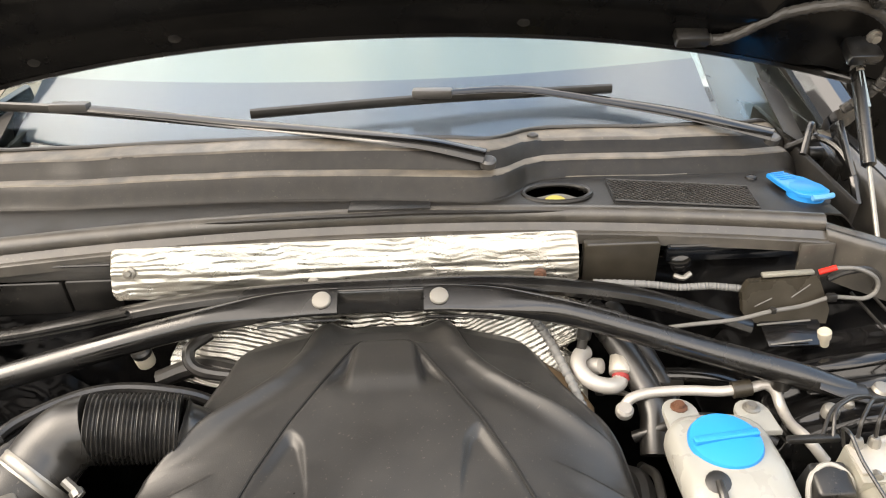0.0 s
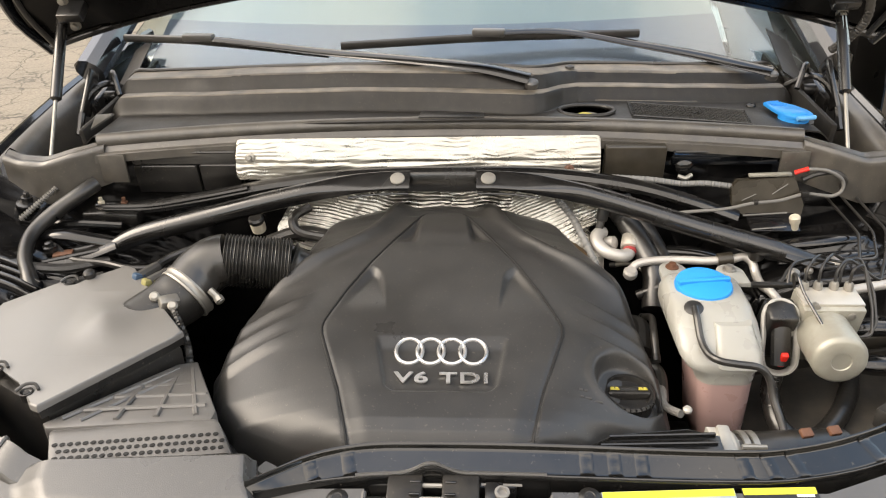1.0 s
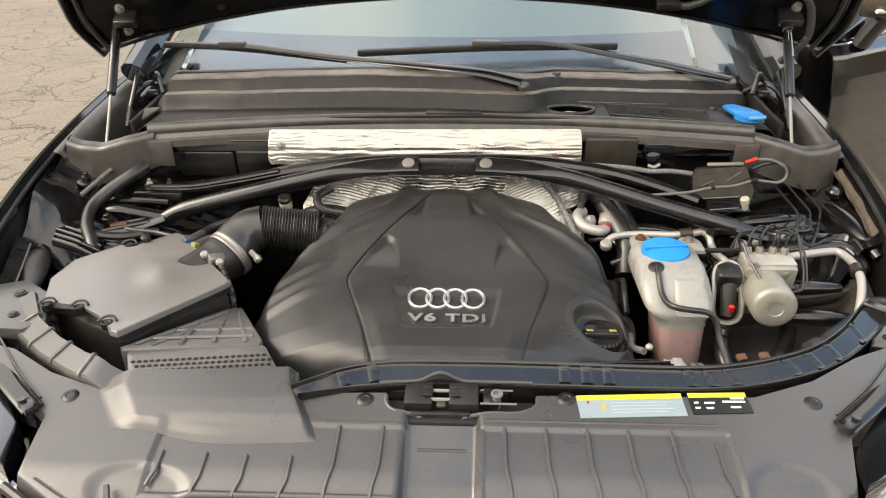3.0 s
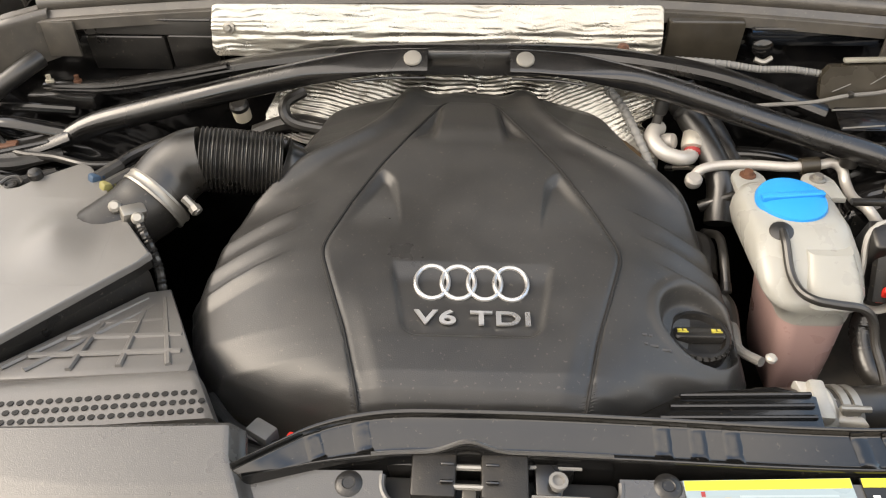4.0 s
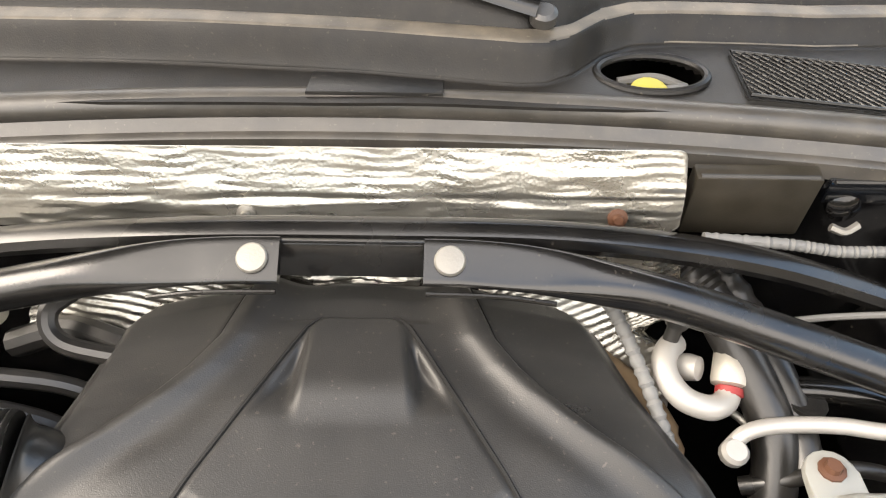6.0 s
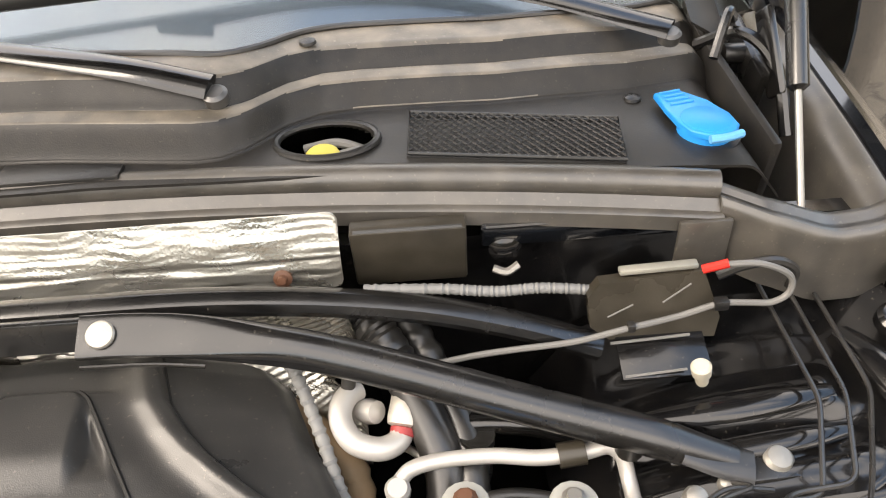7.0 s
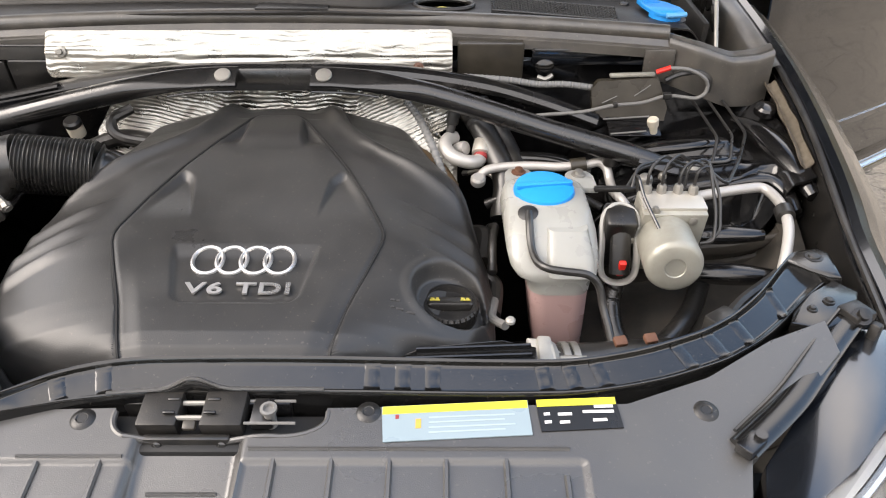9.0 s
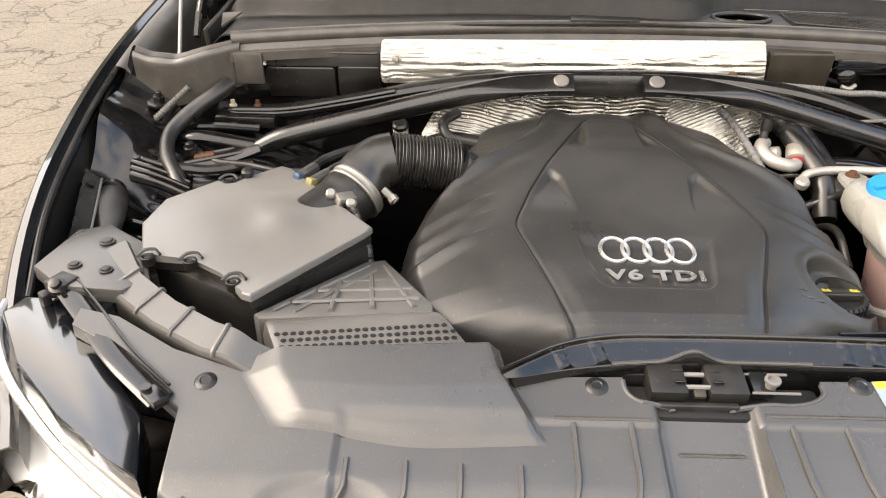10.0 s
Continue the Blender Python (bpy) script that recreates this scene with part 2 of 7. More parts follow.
def part(name, bm, material, parent, label="", angle=35):
    bmesh.ops.recalc_face_normals(bm, faces=bm.faces[:])
    me = bpy.data.meshes.new(name)
    bm.to_mesh(me)
    bm.free()
    me.materials.append(material)
    me.shade_smooth()
    me.set_sharp_from_angle(angle=radians(angle))
    ob = new(name, me)
    if parent is not None:
        ob.parent = parent
        m = Matrix() if parent.parent else Matrix.Translation(parent.location)
        ob.matrix_parent_inverse = m.inverted()
    if label:
        ob["label"] = label
    return ob


def box(bm, c, s, rot=(0, 0, 0), bev=0.0, seg=2):
    m = Matrix.LocRotScale(c, Euler([radians(a) for a in rot]), s)
    vs = bmesh.ops.create_cube(bm, size=1.0, matrix=m)["verts"]
    if bev:
        es = list({e for v in vs for e in v.link_edges})
        bmesh.ops.bevel(bm, geom=es, offset=bev, segments=seg, affect="EDGES", profile=0.5)
    return bm


def curve_points(pts, per=8, closed=False):
    p = [Vector(q) for q in pts]
    n = len(p)
    if n < 3:
        return p
    out = []
    for i in range(n if closed else n - 1):
        a = p[(i - 1) % n] if closed or i else p[0] * 2 - p[1]
        b, c = p[i], p[(i + 1) % n]
        d = p[(i + 2) % n] if closed or i + 2 < n else p[-1] * 2 - p[-2]
        for k in range(per):
            t = k / per
            out.append(0.5 * ((2 * b) + (c - a) * t + (2 * a - 5 * b + 4 * c - d) * t * t + (3 * b - a - 3 * c + d) * t ** 3))
    if not closed:
        out.append(p[-1])
    return out


def tube(bm, pts, r, n=10, per=8, closed=False, flat=(1.0, 1.0), up=None):
    """A round or oval bar along a smooth line. r: a radius or a function of the way along it, 0 to 1."""
    p = curve_points(pts, per, closed)
    rings = []
    side = None
    for i, q in enumerate(p):
        nxt = p[(i + 1) % len(p)] if closed or i + 1 < len(p) else q
        prv = p[i - 1] if closed or i else q
        tan = (nxt - prv).normalized()
        if side is None or up is not None:
            ref = Vector(up) if up is not None else Vector((0, 0, 1) if abs(tan.z) < 0.9 else (1, 0, 0))
            side = tan.cross(ref).normalized()
        side = (side - tan * side.dot(tan)).normalized()
        top = side.cross(tan)
        rad = r(i / max(1, len(p) - 1)) if callable(r) else r
        rings.append([bm.verts.new(q + rad * (flat[0] * math.cos(2 * math.pi * k / n) * side + flat[1] * math.sin(2 * math.pi * k / n) * top)) for k in range(n)])
    for i in range(len(rings) if closed else len(rings) - 1):
        a, b = rings[i], rings[(i + 1) % len(rings)]
        for k in range(n):
            bm.faces.new((a[k], a[(k + 1) % n], b[(k + 1) % n], b[k]))
    if not closed:
        bm.faces.new(rings[0][::-1])
        bm.faces.new(rings[-1])
    return bm


def lathe(bm, prof, c, axis=(0, 0, 1), n=24):
    """A turned shape: prof holds (radius, height) along the axis from c."""
    q = Vector(axis).normalized().to_track_quat("Z", "Y").to_matrix()
    rings = []
    for r, h in prof:
        rings.append([bm.verts.new(Vector(c) + q @ Vector((r * math.cos(2 * math.pi * k / n), r * math.sin(2 * math.pi * k / n), h))) for k in range(n)])
    for a, b in zip(rings, rings[1:]):
        for k in range(n):
            bm.faces.new((a[k], a[(k + 1) % n], b[(k + 1) % n], b[k]))
    bm.faces.new(rings[0][::-1])
    bm.faces.new(rings[-1])
    return bm


def bent(pts, rad=0.012, n=5):
    """A line of straight runs with rounded bends, as bent steel tube has."""
    p = [Vector(q) for q in pts]
    out = [p[0]]
    for a, b, c in zip(p, p[1:], p[2:]):
        r = min(rad, (a - b).length * 0.45, (c - b).length * 0.45)
        s, e = b + (a - b).normalized() * r, b + (c - b).normalized() * r
        out += [s * (1 - t) ** 2 + b * 2 * t * (1 - t) + e * t * t for t in [k / n for k in range(n + 1)]]
    return out + [p[-1]]


def slab(bm, outline, z, thick, bev=0.003, seg=2):
    """A plate with the given outline; z: its top as a number or a function of x, y."""
    f = z if callable(z) else (lambda x, y: z)
    top = [bm.verts.new((x, y, f(x, y))) for x, y in outline]
    low = [bm.verts.new((x, y, f(x, y) - thick)) for x, y in outline]
    n = len(top)
    lid = bm.faces.new(top)
    bm.faces.new(low[::-1])
    for i in range(n):
        bm.faces.new((top[i], low[i], low[(i + 1) % n], top[(i + 1) % n]))
    if bev:
        bmesh.ops.bevel(bm, geom=list(lid.edges), offset=bev, segments=seg, affect="EDGES", profile=0.5)
    return bm


def sheet(bm, fn, nu, nv, thick=0.002, back=(0, 0, -1)):
    """A sheet of metal or plastic: fn(u, v) with u, v from 0 to 1."""
    g = [[bm.verts.new(fn(i / nu, j / nv)) for j in range(nv + 1)] for i in range(nu + 1)]
    d = Vector(back) * thick
    h = [[bm.verts.new(v.co + d) for v in row] for row in g]
    for i in range(nu):
        for j in range(nv):
            bm.faces.new((g[i][j], g[i + 1][j], g[i + 1][j + 1], g[i][j + 1]))
            bm.faces.new((h[i][j], h[i][j + 1], h[i + 1][j + 1], h[i + 1][j]))
    for i in range(nu):
        bm.faces.new((g[i][0], h[i][0], h[i + 1][0], g[i + 1][0]))
        bm.faces.new((g[i][nv], g[i + 1][nv], h[i + 1][nv], h[i][nv]))
    for j in range(nv):
        bm.faces.new((g[0][j], g[0][j + 1], h[0][j + 1], h[0][j]))
        bm.faces.new((g[nu][j], h[nu][j], h[nu][j + 1], g[nu][j + 1]))
    return bm


def loft(bm, sections, cap=True):
    """Joins rings that hold the same number of points."""
    rings = [[bm.verts.new(p) for p in s] for s in sections]
    n = len(rings[0])
    for a, b in zip(rings, rings[1:]):
        for k in range(n):
            bm.faces.new((a[k], a[(k + 1) % n], b[(k + 1) % n], b[k]))
    if cap:
        bm.faces.new(rings[0][::-1])
        bm.faces.new(rings[-1])
    return bm


def round_rect(x0, x1, y0, y1, z, r, n=4):
    out = []
    for cx, cy, a in ((x1 - r, y1 - r, 0), (x0 + r, y1 - r, 90), (x0 + r, y0 + r, 180), (x1 - r, y0 + r, 270)):
        for k in range(n + 1):
            w = radians(a + 90 * k / n)
            out.append((cx + r * math.cos(w), cy + r * math.sin(w), z))
    return out


def ip(x, xs, ys):
    return float(np.interp(x, xs, ys))


def sm(x, a=0.0, b=1.0):
    t = min(1.0, max(0.0, (x - a) / (b - a)))
    return t * t * (3 - 2 * t)


def B():
    return bmesh.new()


# ---- ground ----
bm = B()
bmesh.ops.create_grid(bm, x_segments=8, y_segments=8, size=300)
ground = part("ground", bm, ASPHALT, None)
tagged(ground, "old pale cracked asphalt car park", "ground", kind="structure")

# far tree line round the car park: unseen, added to close the low sky
bm = B()
ring = []
for k in range(240):
    a = 2 * math.pi * k / 240
    h = 13 + 3.5 * noise.noise((math.cos(a) * 6, math.sin(a) * 6, 0.3)) + 1.6 * noise.noise((math.cos(a) * 30, math.sin(a) * 30, 1.3))
    r = 46
    ring.append([bm.verts.new((r * math.cos(a), r * math.sin(a), 0)), bm.verts.new((r * math.cos(a) * 1.02, r * math.sin(a) * 1.02, h * 0.6)), bm.verts.new((r * 1.05 * math.cos(a), r * 1.05 * math.sin(a), h))])
for k in range(240):
    a, b = ring[k], ring[(k + 1) % 240]
    for j in range(2):
        bm.faces.new((a[j], b[j], b[j + 1], a[j + 1]))
trees = part("backdrop", bm, mat("far trees", (0.06, 0.055, 0.035), 0.9, var=0.6, vscale=1.2, bump=0), None)
tagged(trees, "unseen brown-green tree line added to close the horizon", "tree line", kind="structure")

# ---- the car's body ----
car = thing("car", (0, 0, 0), "black car with its bonnet raised, parked on asphalt", "car")
RY = (-0.72, -0.50, -0.30, -0.05, 0.15, 0.45, 0.80)
RX = (0.69, 0.80, 0.848, 0.868, 0.872, 0.868, 0.85)
RZ = (0.85, 0.905, 0.985, 1.05, 1.09, 1.135, 1.16)


def ridge(y, s=-1):
    near = [y + 0.03 * k for k in (-3, -2, -1, 0, 1, 2, 3)]
    return sum(ip(q, RY, RX) for q in near) / 7 - (0.038 * sm(y, -0.50, -0.30) if s > 0 else 0.0), sum(ip(q, RY, RZ) for q in near) / 7


for s in (-1, 1):
    # outer wing: crest, shoulder, flank
    bm = B()

    def wing(u, v, s=s):
        y = -0.66 + (1.15 if s > 0 else 1.5) * u
        x, z = ridge(y, s)
        prof = ((-0.012, -0.035), (-0.009, -0.005), (0.0, 0.001), (0.014, -0.005), (0.034, -0.034), (0.056, -0.09), (0.066, -0.20), (0.060, -0.50))
        k = v * (len(prof) - 1)
        dx, dz = ip(k, range(len(prof)), [p[0] for p in prof]), ip(k, range(len(prof)), [p[1] for p in prof])
        if s > 0:
            full = sm(y, -0.52, -0.25)
            dx += full * ip(k, range(len(prof)), (0, 0, 0, 0.0, 0.004, 0.018, 0.042, 0.040))
            dz += full * ip(k, range(len(prof)), (0, 0, 0, -0.002, 0.008, 0.028, 0.065, 0.060))
        return (s * (x + dx), y, z + dz)
    sheet(bm, wing, 40, 56, 0.003)
    wing_ob = part("wing", bm, PAINT, car, "glossy black front wing panel")
    bm = B()

    def gutter(u, v, s=s):
        y = -0.50 + 1.25 * u
        x, z = ridge(y, s)
        return (s * (x - 0.014 - 0.020 * v), y, z - 0.03 - 0.16 * v)
    sheet(bm, gutter, 30, 6, 0.003, (s, 0, 0))
    part("wing_flange", bm, PLASTIC, car, "dirty inner flange of the wing")
    bm = B()

    def channel(u, v, s=s):
        y = 0.045 - 0.21 * u
        x, z = ridge(y, s)
        k = 0.003 * noise.noise((y * 22, v * 3, s))
        return (s * (x - 0.036 + 0.018 * v + (1.5 * k if v < 0.3 else k)), y, z - 0.028 - 0.008 * math.sin(math.pi * v) + 0.5 * k)
    if s > 0:
        sheet(bm, channel, 60, 8, 0.003)
        part("drain_channel", bm, DUSTY, car, "dust-filled drain channel along the wing")
    bm = B()
    tube(bm, [(s * (ridge(y, s)[0] - 0.013), y, ridge(y, s)[1] - 0.012) for y in (-0.45, -0.3, -0.1, 0.1, 0.3, 0.5)], 0.005, 8)
    part("edge_seal", bm, HOSE, car)

# tub under everything: walls of the engine bay and an undertray
bm = B()
box(bm, (0, -0.16, 0.42), (1.66, 1.0, 0.02))
part("undertray", bm, DEEP, car)
bm = B()
box(bm, (0, 0.118, 0.74), (1.64, 0.02, 0.62))
part("bulkhead", bm, INNER, car, "dark painted bulkhead behind the engine")
for s in (-1, 1):
    bm = B()

    def apron(u, v, s=s):
        x = (0.838 - 0.37 * u) if s < 0 else 0.800 - 0.332 * u
        y = 0.10 - 0.29 * v
        if s > 0:
            z = ip(x, (0.47, 0.52, 0.60, 0.66, 0.70, 0.73, 0.75, 0.77, 0.80), (0.84, 0.915, 0.945, 0.955, 0.960, 0.966, 0.974, 0.986, 1.000)) + 0.5 * (ridge(y, s)[1] - 1.05) * sm(x, 0.73, 0.79)
            k = sm(x, 0.5, 0.56) * sm(-x, -0.745, -0.705)
            z += k * (0.016 * sm(y, -0.082, -0.064) * sm(-y, 0.010, 0.045) + 0.007 * math.exp(-((y + 0.120) / 0.010) ** 2) - 0.004 * math.exp(-((y + 0.088) / 0.010) ** 2))
            z += 0.004 * sm(y, 0.0, 0.03) * k
            edge = 0.128 + 0.02 * sm(-x, -0.76, -0.70)
            z -= 0.075 * sm(-y, edge, edge + 0.03) * sm(-x, -0.775, -0.735)
        else:
            z = ip(x, (0.47, 0.52, 0.60, 0.66, 0.72, 0.79, 0.838), (0.84, 0.885, 0.912, 0.922, 0.940, 0.985, 1.015))
            k = sm(x, 0.54, 0.60) * sm(-x, -0.755, -0.72)
            z += 0.006 * k * math.cos((y + 0.055 + 0.12 * (x - 0.65)) * 2 * math.pi / 0.034) * sm(-y, 0.0, 0.02) * sm(y, -0.185, -0.165)
            z += 0.022 * sm(x, 0.70, 0.76) * sm(y + 0.5 * (x - 0.78), -0.10, -0.02)
            z += 0.05 * sm(y, 0.0, 0.1) * sm(x, 0.55, 0.8) - 0.06 * sm(-y + 0.25 * (x - 0.74), 0.10, 0.19)
            z += 0.007 * noise.noise((x * 14, y * 14, 5)) + 0.003 * noise.noise((x * 40, y * 34, 2))
        return (s * x, y, z)
    sheet(bm, apron, 70, 90, 0.004)
    part("strut_tower", bm, INNER, car, "black painted suspension tower with pressed ribs")
    bm = B()

    def well(u, v, s=s):
        y = -0.185 - 0.34 * u
        top = ip(y, (-0.52, -0.36, -0.19), (0.74, 0.76, 0.79))
        k = v * 4
        x = ridge(y, s)[0] - ip(k, (0, 1, 2, 3, 4), (0.032, 0.060, 0.085, 0.13, 0.36)) + 0.006 * math.sin(y * 60) * (1 < k < 3.2)
        z = ip(k, (0, 1, 2, 3, 4), (ridge(y, s)[1] - 0.10, 0.90, 0.86, 0.83, 0.78)) - 0.05 * u * (k / 4)
        return (s * x, y, z)
    sheet(bm, well, 30, 30, 0.004, (0, 0, -1))
    part("inner_wing", bm, DIRT if s > 0 else INNER, car, "dusty inner wing wall")
    bm = B()
    box(bm, (s * 0.64, -0.192, 0.66), (0.34, 0.012, 0.42))
    part("tower_front", bm, DIRT if s > 0 else INNER, car)
    for k in range(4):
        bm = B()
        tube(bm, [(s * 0.62, -0.204, 0.862 - 0.028 * k), (s * 0.70, -0.206, 0.872 - 0.028 * k), (s * 0.79, -0.204, 0.895 - 0.028 * k)], 0.010, 8, flat=(0.6, 1))
        part("pressed_rib", bm, DIRT if s > 0 else INNER, car)
    bm = B()

    def hinge_wall(u, v, s=s):
        y = 0.046 + 0.40 * u
        x, z = ridge(y, s)
        return (s * (x - 0.018 - ip(v, (0, 0.15, 1), (0.0, 0.022, 0.050))), y, z - ip(v, (0, 0.15, 1), (0.004, 0.012, 0.17)))
    sheet(bm, hinge_wall, 20, 10, 0.003, (s, 0, 0))
    part("hinge_well_wall", bm, RUBBER, car, "grey inner wall beside the bonnet hinge")
    bm = B()
    box(bm, (s * 0.74, 0.24, 0.96), (0.18, 0.32, 0.02))
    part("hinge_well_floor", bm, INNER, car)
    # hinge: bracket, arm
    bm = B()
    box(bm, (s * 0.752, 0.34, 1.09), (0.014, 0.12, 0.09), (14, 0, 0), 0.006)
    box(bm, (s * 0.757, 0.285, 1.14), (0.010, 0.03, 0.10), (-40, 0, s * 6), 0.004)
    tube(bm, [(s * 0.70, 0.36, 1.12), (s * 0.735, 0.32, 1.15), (s * 0.76, 0.27, 1.13), (s * 0.765, 0.22, 1.07)], 0.007, 8)
    tube(bm, [(s * 0.70, 0.30, 1.13), (s * 0.72, 0.33, 1.17), (s * 0.74, 0.36, 1.15)], 0.006, 8)
    lathe(bm, [(0.012, -0.012), (0.012, 0.012)], (s * 0.735, 0.33, 1.12), (1, 0, 0), 12)
    part("bonnet_hinge", bm, BAR, car)

# windscreen, dashboard, pillars, roof
bm = B()


def screen(u, v):
    x = (u - 0.5) * 2
    w = x * (0.80 - 0.16 * v)
    return (w, 0.275 + 0.92 * v + 0.25 * w * w, 1.130 + 0.385 * v + 0.085 * v * v)


sheet(bm, screen, 28, 14, 0.005, (0, 0.3, -1))
ws = part("windscreen", bm, GLASS, car, "windscreen reflecting blue sky")
ws.visible_shadow = False
bm = B()
box(bm, (0, 0.88, 1.07), (1.46, 0.82, 0.06), (0, 0, 0), 0.02)
part("dashboard", bm, PLASTIC, car)
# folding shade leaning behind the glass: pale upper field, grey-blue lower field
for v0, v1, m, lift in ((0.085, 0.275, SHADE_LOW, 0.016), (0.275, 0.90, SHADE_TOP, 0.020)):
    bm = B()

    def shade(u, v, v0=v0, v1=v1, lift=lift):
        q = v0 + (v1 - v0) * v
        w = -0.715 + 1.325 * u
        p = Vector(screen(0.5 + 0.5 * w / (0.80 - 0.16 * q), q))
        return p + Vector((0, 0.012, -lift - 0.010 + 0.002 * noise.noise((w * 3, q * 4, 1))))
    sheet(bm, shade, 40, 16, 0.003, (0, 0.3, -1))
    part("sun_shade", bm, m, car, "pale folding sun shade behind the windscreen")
bm = B()
sheet(bm, lambda u, v: Vector(screen(0.5 + 0.5 * (0.63 + 0.15 * u) / (0.80 - 0.16 * v), 0.02 + 0.9 * v)) + Vector((0, 0.03, -0.030 - 0.05 * u)), 6, 12, 0.003, (0, 0.3, -1))
part("pillar_trim", bm, DKBROWN, car, "dark inner trim beside the windscreen")
bm = B()
box(bm, (0, 2.3, 0.75), (1.76, 3.2, 0.75), (0, 0, 0), 0.06, 3)
part("cabin_floor", bm, PAINT, car, "glossy black lower body")
bm = B()


def roof(u, v):
    x = (u - 0.5) * 2
    return (x * 0.64, 1.30 + 2.3 * v, 1.625 - 0.05 * x * x - 0.06 * (v - 0.3) ** 2)


sheet(bm, roof, 10, 8, 0.02)
part("roof", bm, PAINT, car)
for s in (-1, 1):
    bm = B()
    tube(bm, [(s * 0.82, 0.42, 1.15), (s * 0.74, 0.86, 1.40), (s * 0.65, 1.32, 1.60)], 0.035, 10)
    part("pillar", bm, PAINT, car)
    bm = B()
    tube(bm, [(s * 0.65, 1.34, 1.60), (s * 0.68, 2.4, 1.62), (s * 0.66, 3.5, 1.52), (s * 0.74, 3.85, 1.12)], 0.04, 10)
    part("roof_rail", bm, PAINT, car)
    bm = B()

    def pane(u, v, s=s):
        y = 0.95 + 2.8 * u
        return (s * (0.80 - 0.12 * v), y, 1.12 + v * ip(y, (0.95, 1.35, 3.4, 3.75), (0.25, 0.46, 0.42, 0.1)))
    sheet(bm, pane, 12, 6, 0.004, (-s, 0, 0))
    part("side_window", bm, GLASS, car, "dark side glass")
    bm = B()
    for y in (-0.02, 3.0):
        lathe(bm, [(0.20, -0.10), (0.33, -0.11), (0.36, -0.07), (0.36, 0.07), (0.33, 0.11), (0.20, 0.10)], (s * 0.83, y + 0.12, 0.36), (1, 0, 0), 28)
        tyre = part("wheel", bm, HOSE, car, "black tyre")
        bm = B()
        lathe(bm, [(0.225, 0.0), (0.225, 0.03), (0.20, 0.032), (0.19, 0.015), (0.06, 0.02), (0.05, 0.03), (0.001, 0.031)], (s * 0.92, y + 0.12, 0.36), (s, 0, 0), 24)
        part("rim", bm, SILVER, tyre, "silver alloy rim")
        bm = B()
    bm.free()

# ---- raised bonnet ----
bonnet = thing("bonnet", (0, 0.42, 1.2), "raised glossy black bonnet with black inner frame", "bonnet")
HA = radians(65)


def on_hood(x, d, n=0.0):
    """x across, d up along the raised panel from its rear edge, n out of its underside."""
    rear = 0.135 * (1 - min(1, (abs(x) / 0.86)) ** 2.2)
    e = d + rear * (1 - d)
    crown = 0.03 * (1 - (x / 0.88) ** 2)
    y = 0.34 - e * math.cos(HA) + (crown - n) * math.sin(HA)
    z = 1.212 + e * math.sin(HA) + (crown - n) * math.cos(HA)
    return Vector((x, y, z))


def hood_w(d):
    return ip(d, (0, 0.05, 0.3, 0.7, 0.9, 1.0), (0.85, 0.888, 0.898, 0.85, 0.77, 0.70))


bm = B()
sheet(bm, lambda u, v: on_hood((2 * u - 1) * hood_w(v), v * 0.98, 0.0), 40, 30, 0.004, (0, math.sin(HA), math.cos(HA)))
part("outer_skin", bm, PAINT, bonnet)
bm = B()


def liner(u, v):
    x, d = (2 * u - 1) * (hood_w(v) - 0.035), 0.03 + v * 0.90
    a = abs(2 * u - 1)
    n = 0.018 + 0.014 * sm(a, 0.86, 0.80) + 0.012 * sm(v, 0.0, 0.10) * sm(a, 0.72, 0.66) - 0.018 * sm(a, 0.62, 0.58) * sm(v, 0.16, 0.20)
    n += 0.010 * math.exp(-((v - 0.09) / 0.015) ** 2)
    return on_hood(x, d, n)


sheet(bm, liner, 60, 40, 0.004, (0, math.sin(HA), math.cos(HA)))
part("inner_frame", bm, LINER, bonnet, "black pressed inner frame")
bm = B()
tube(bm, [on_hood((2 * u - 1) * 0.85, 0.012, 0.008) for u in np.linspace(0, 1, 22)], 0.008, 8, 2)
part("rear_lip", bm, BAR, bonnet)
for s in (-1, 1):
    bm = B()
    tube(bm, [on_hood(s * (hood_w(d) - 0.012), d, 0.010) for d in np.linspace(0.0, 0.95, 12)], 0.009, 8, 3)
    part("side_flange", bm, PAINT, bonnet)
    bm = B()
    tube(bm, [on_hood(s * (hood_w(d) - 0.05), d, 0.026) for d in np.linspace(0.02, 0.95, 12)], 0.006, 8, 3)
    part("edge_rubber", bm, HOSE, bonnet)
    bm = B()
    c = on_hood(s * 0.735, 0.09, 0.035)
    box(bm, c, (0.05, 0.06, 0.02), (33, 0, 0), 0.004)
    part("hinge_plate", bm, BAR, bonnet)
    bm = B()
    box(bm, on_hood(s * 0.72, 0.20, 0.035), (0.05, 0.09, 0.02), (33, 0, 0), 0.006)
    part("hinge_plate", bm, BAR, bonnet)
    for d in (0.06, 0.12):
        bm = B()
        lathe(bm, [(0.011, 0), (0.011, 0.004), (0.007, 0.005), (0.007, 0.012), (0.003, 0.013)], on_hood(s * 0.74, d, 0.044), (0, -math.sin(HA), -math.cos(HA)), 10)
        part("nut", bm, STEEL, bonnet)
for x in (-0.52, -0.30, 0.22, 0.47):
    bm = B()
    lathe(bm, [(0.012, 0), (0.012, 0.004), (0.006, 0.006)], on_hood(x, 0.06, 0.030), (0, -math.sin(HA), -math.cos(HA)), 12)
    part("clip", bm, PLASTIC, bonnet)
hose = thing("washer_hose", on_hood(0.6, 0.1, 0.05), "grey corrugated washer hose clipped under the raised bonnet", "hose")
bm = B()
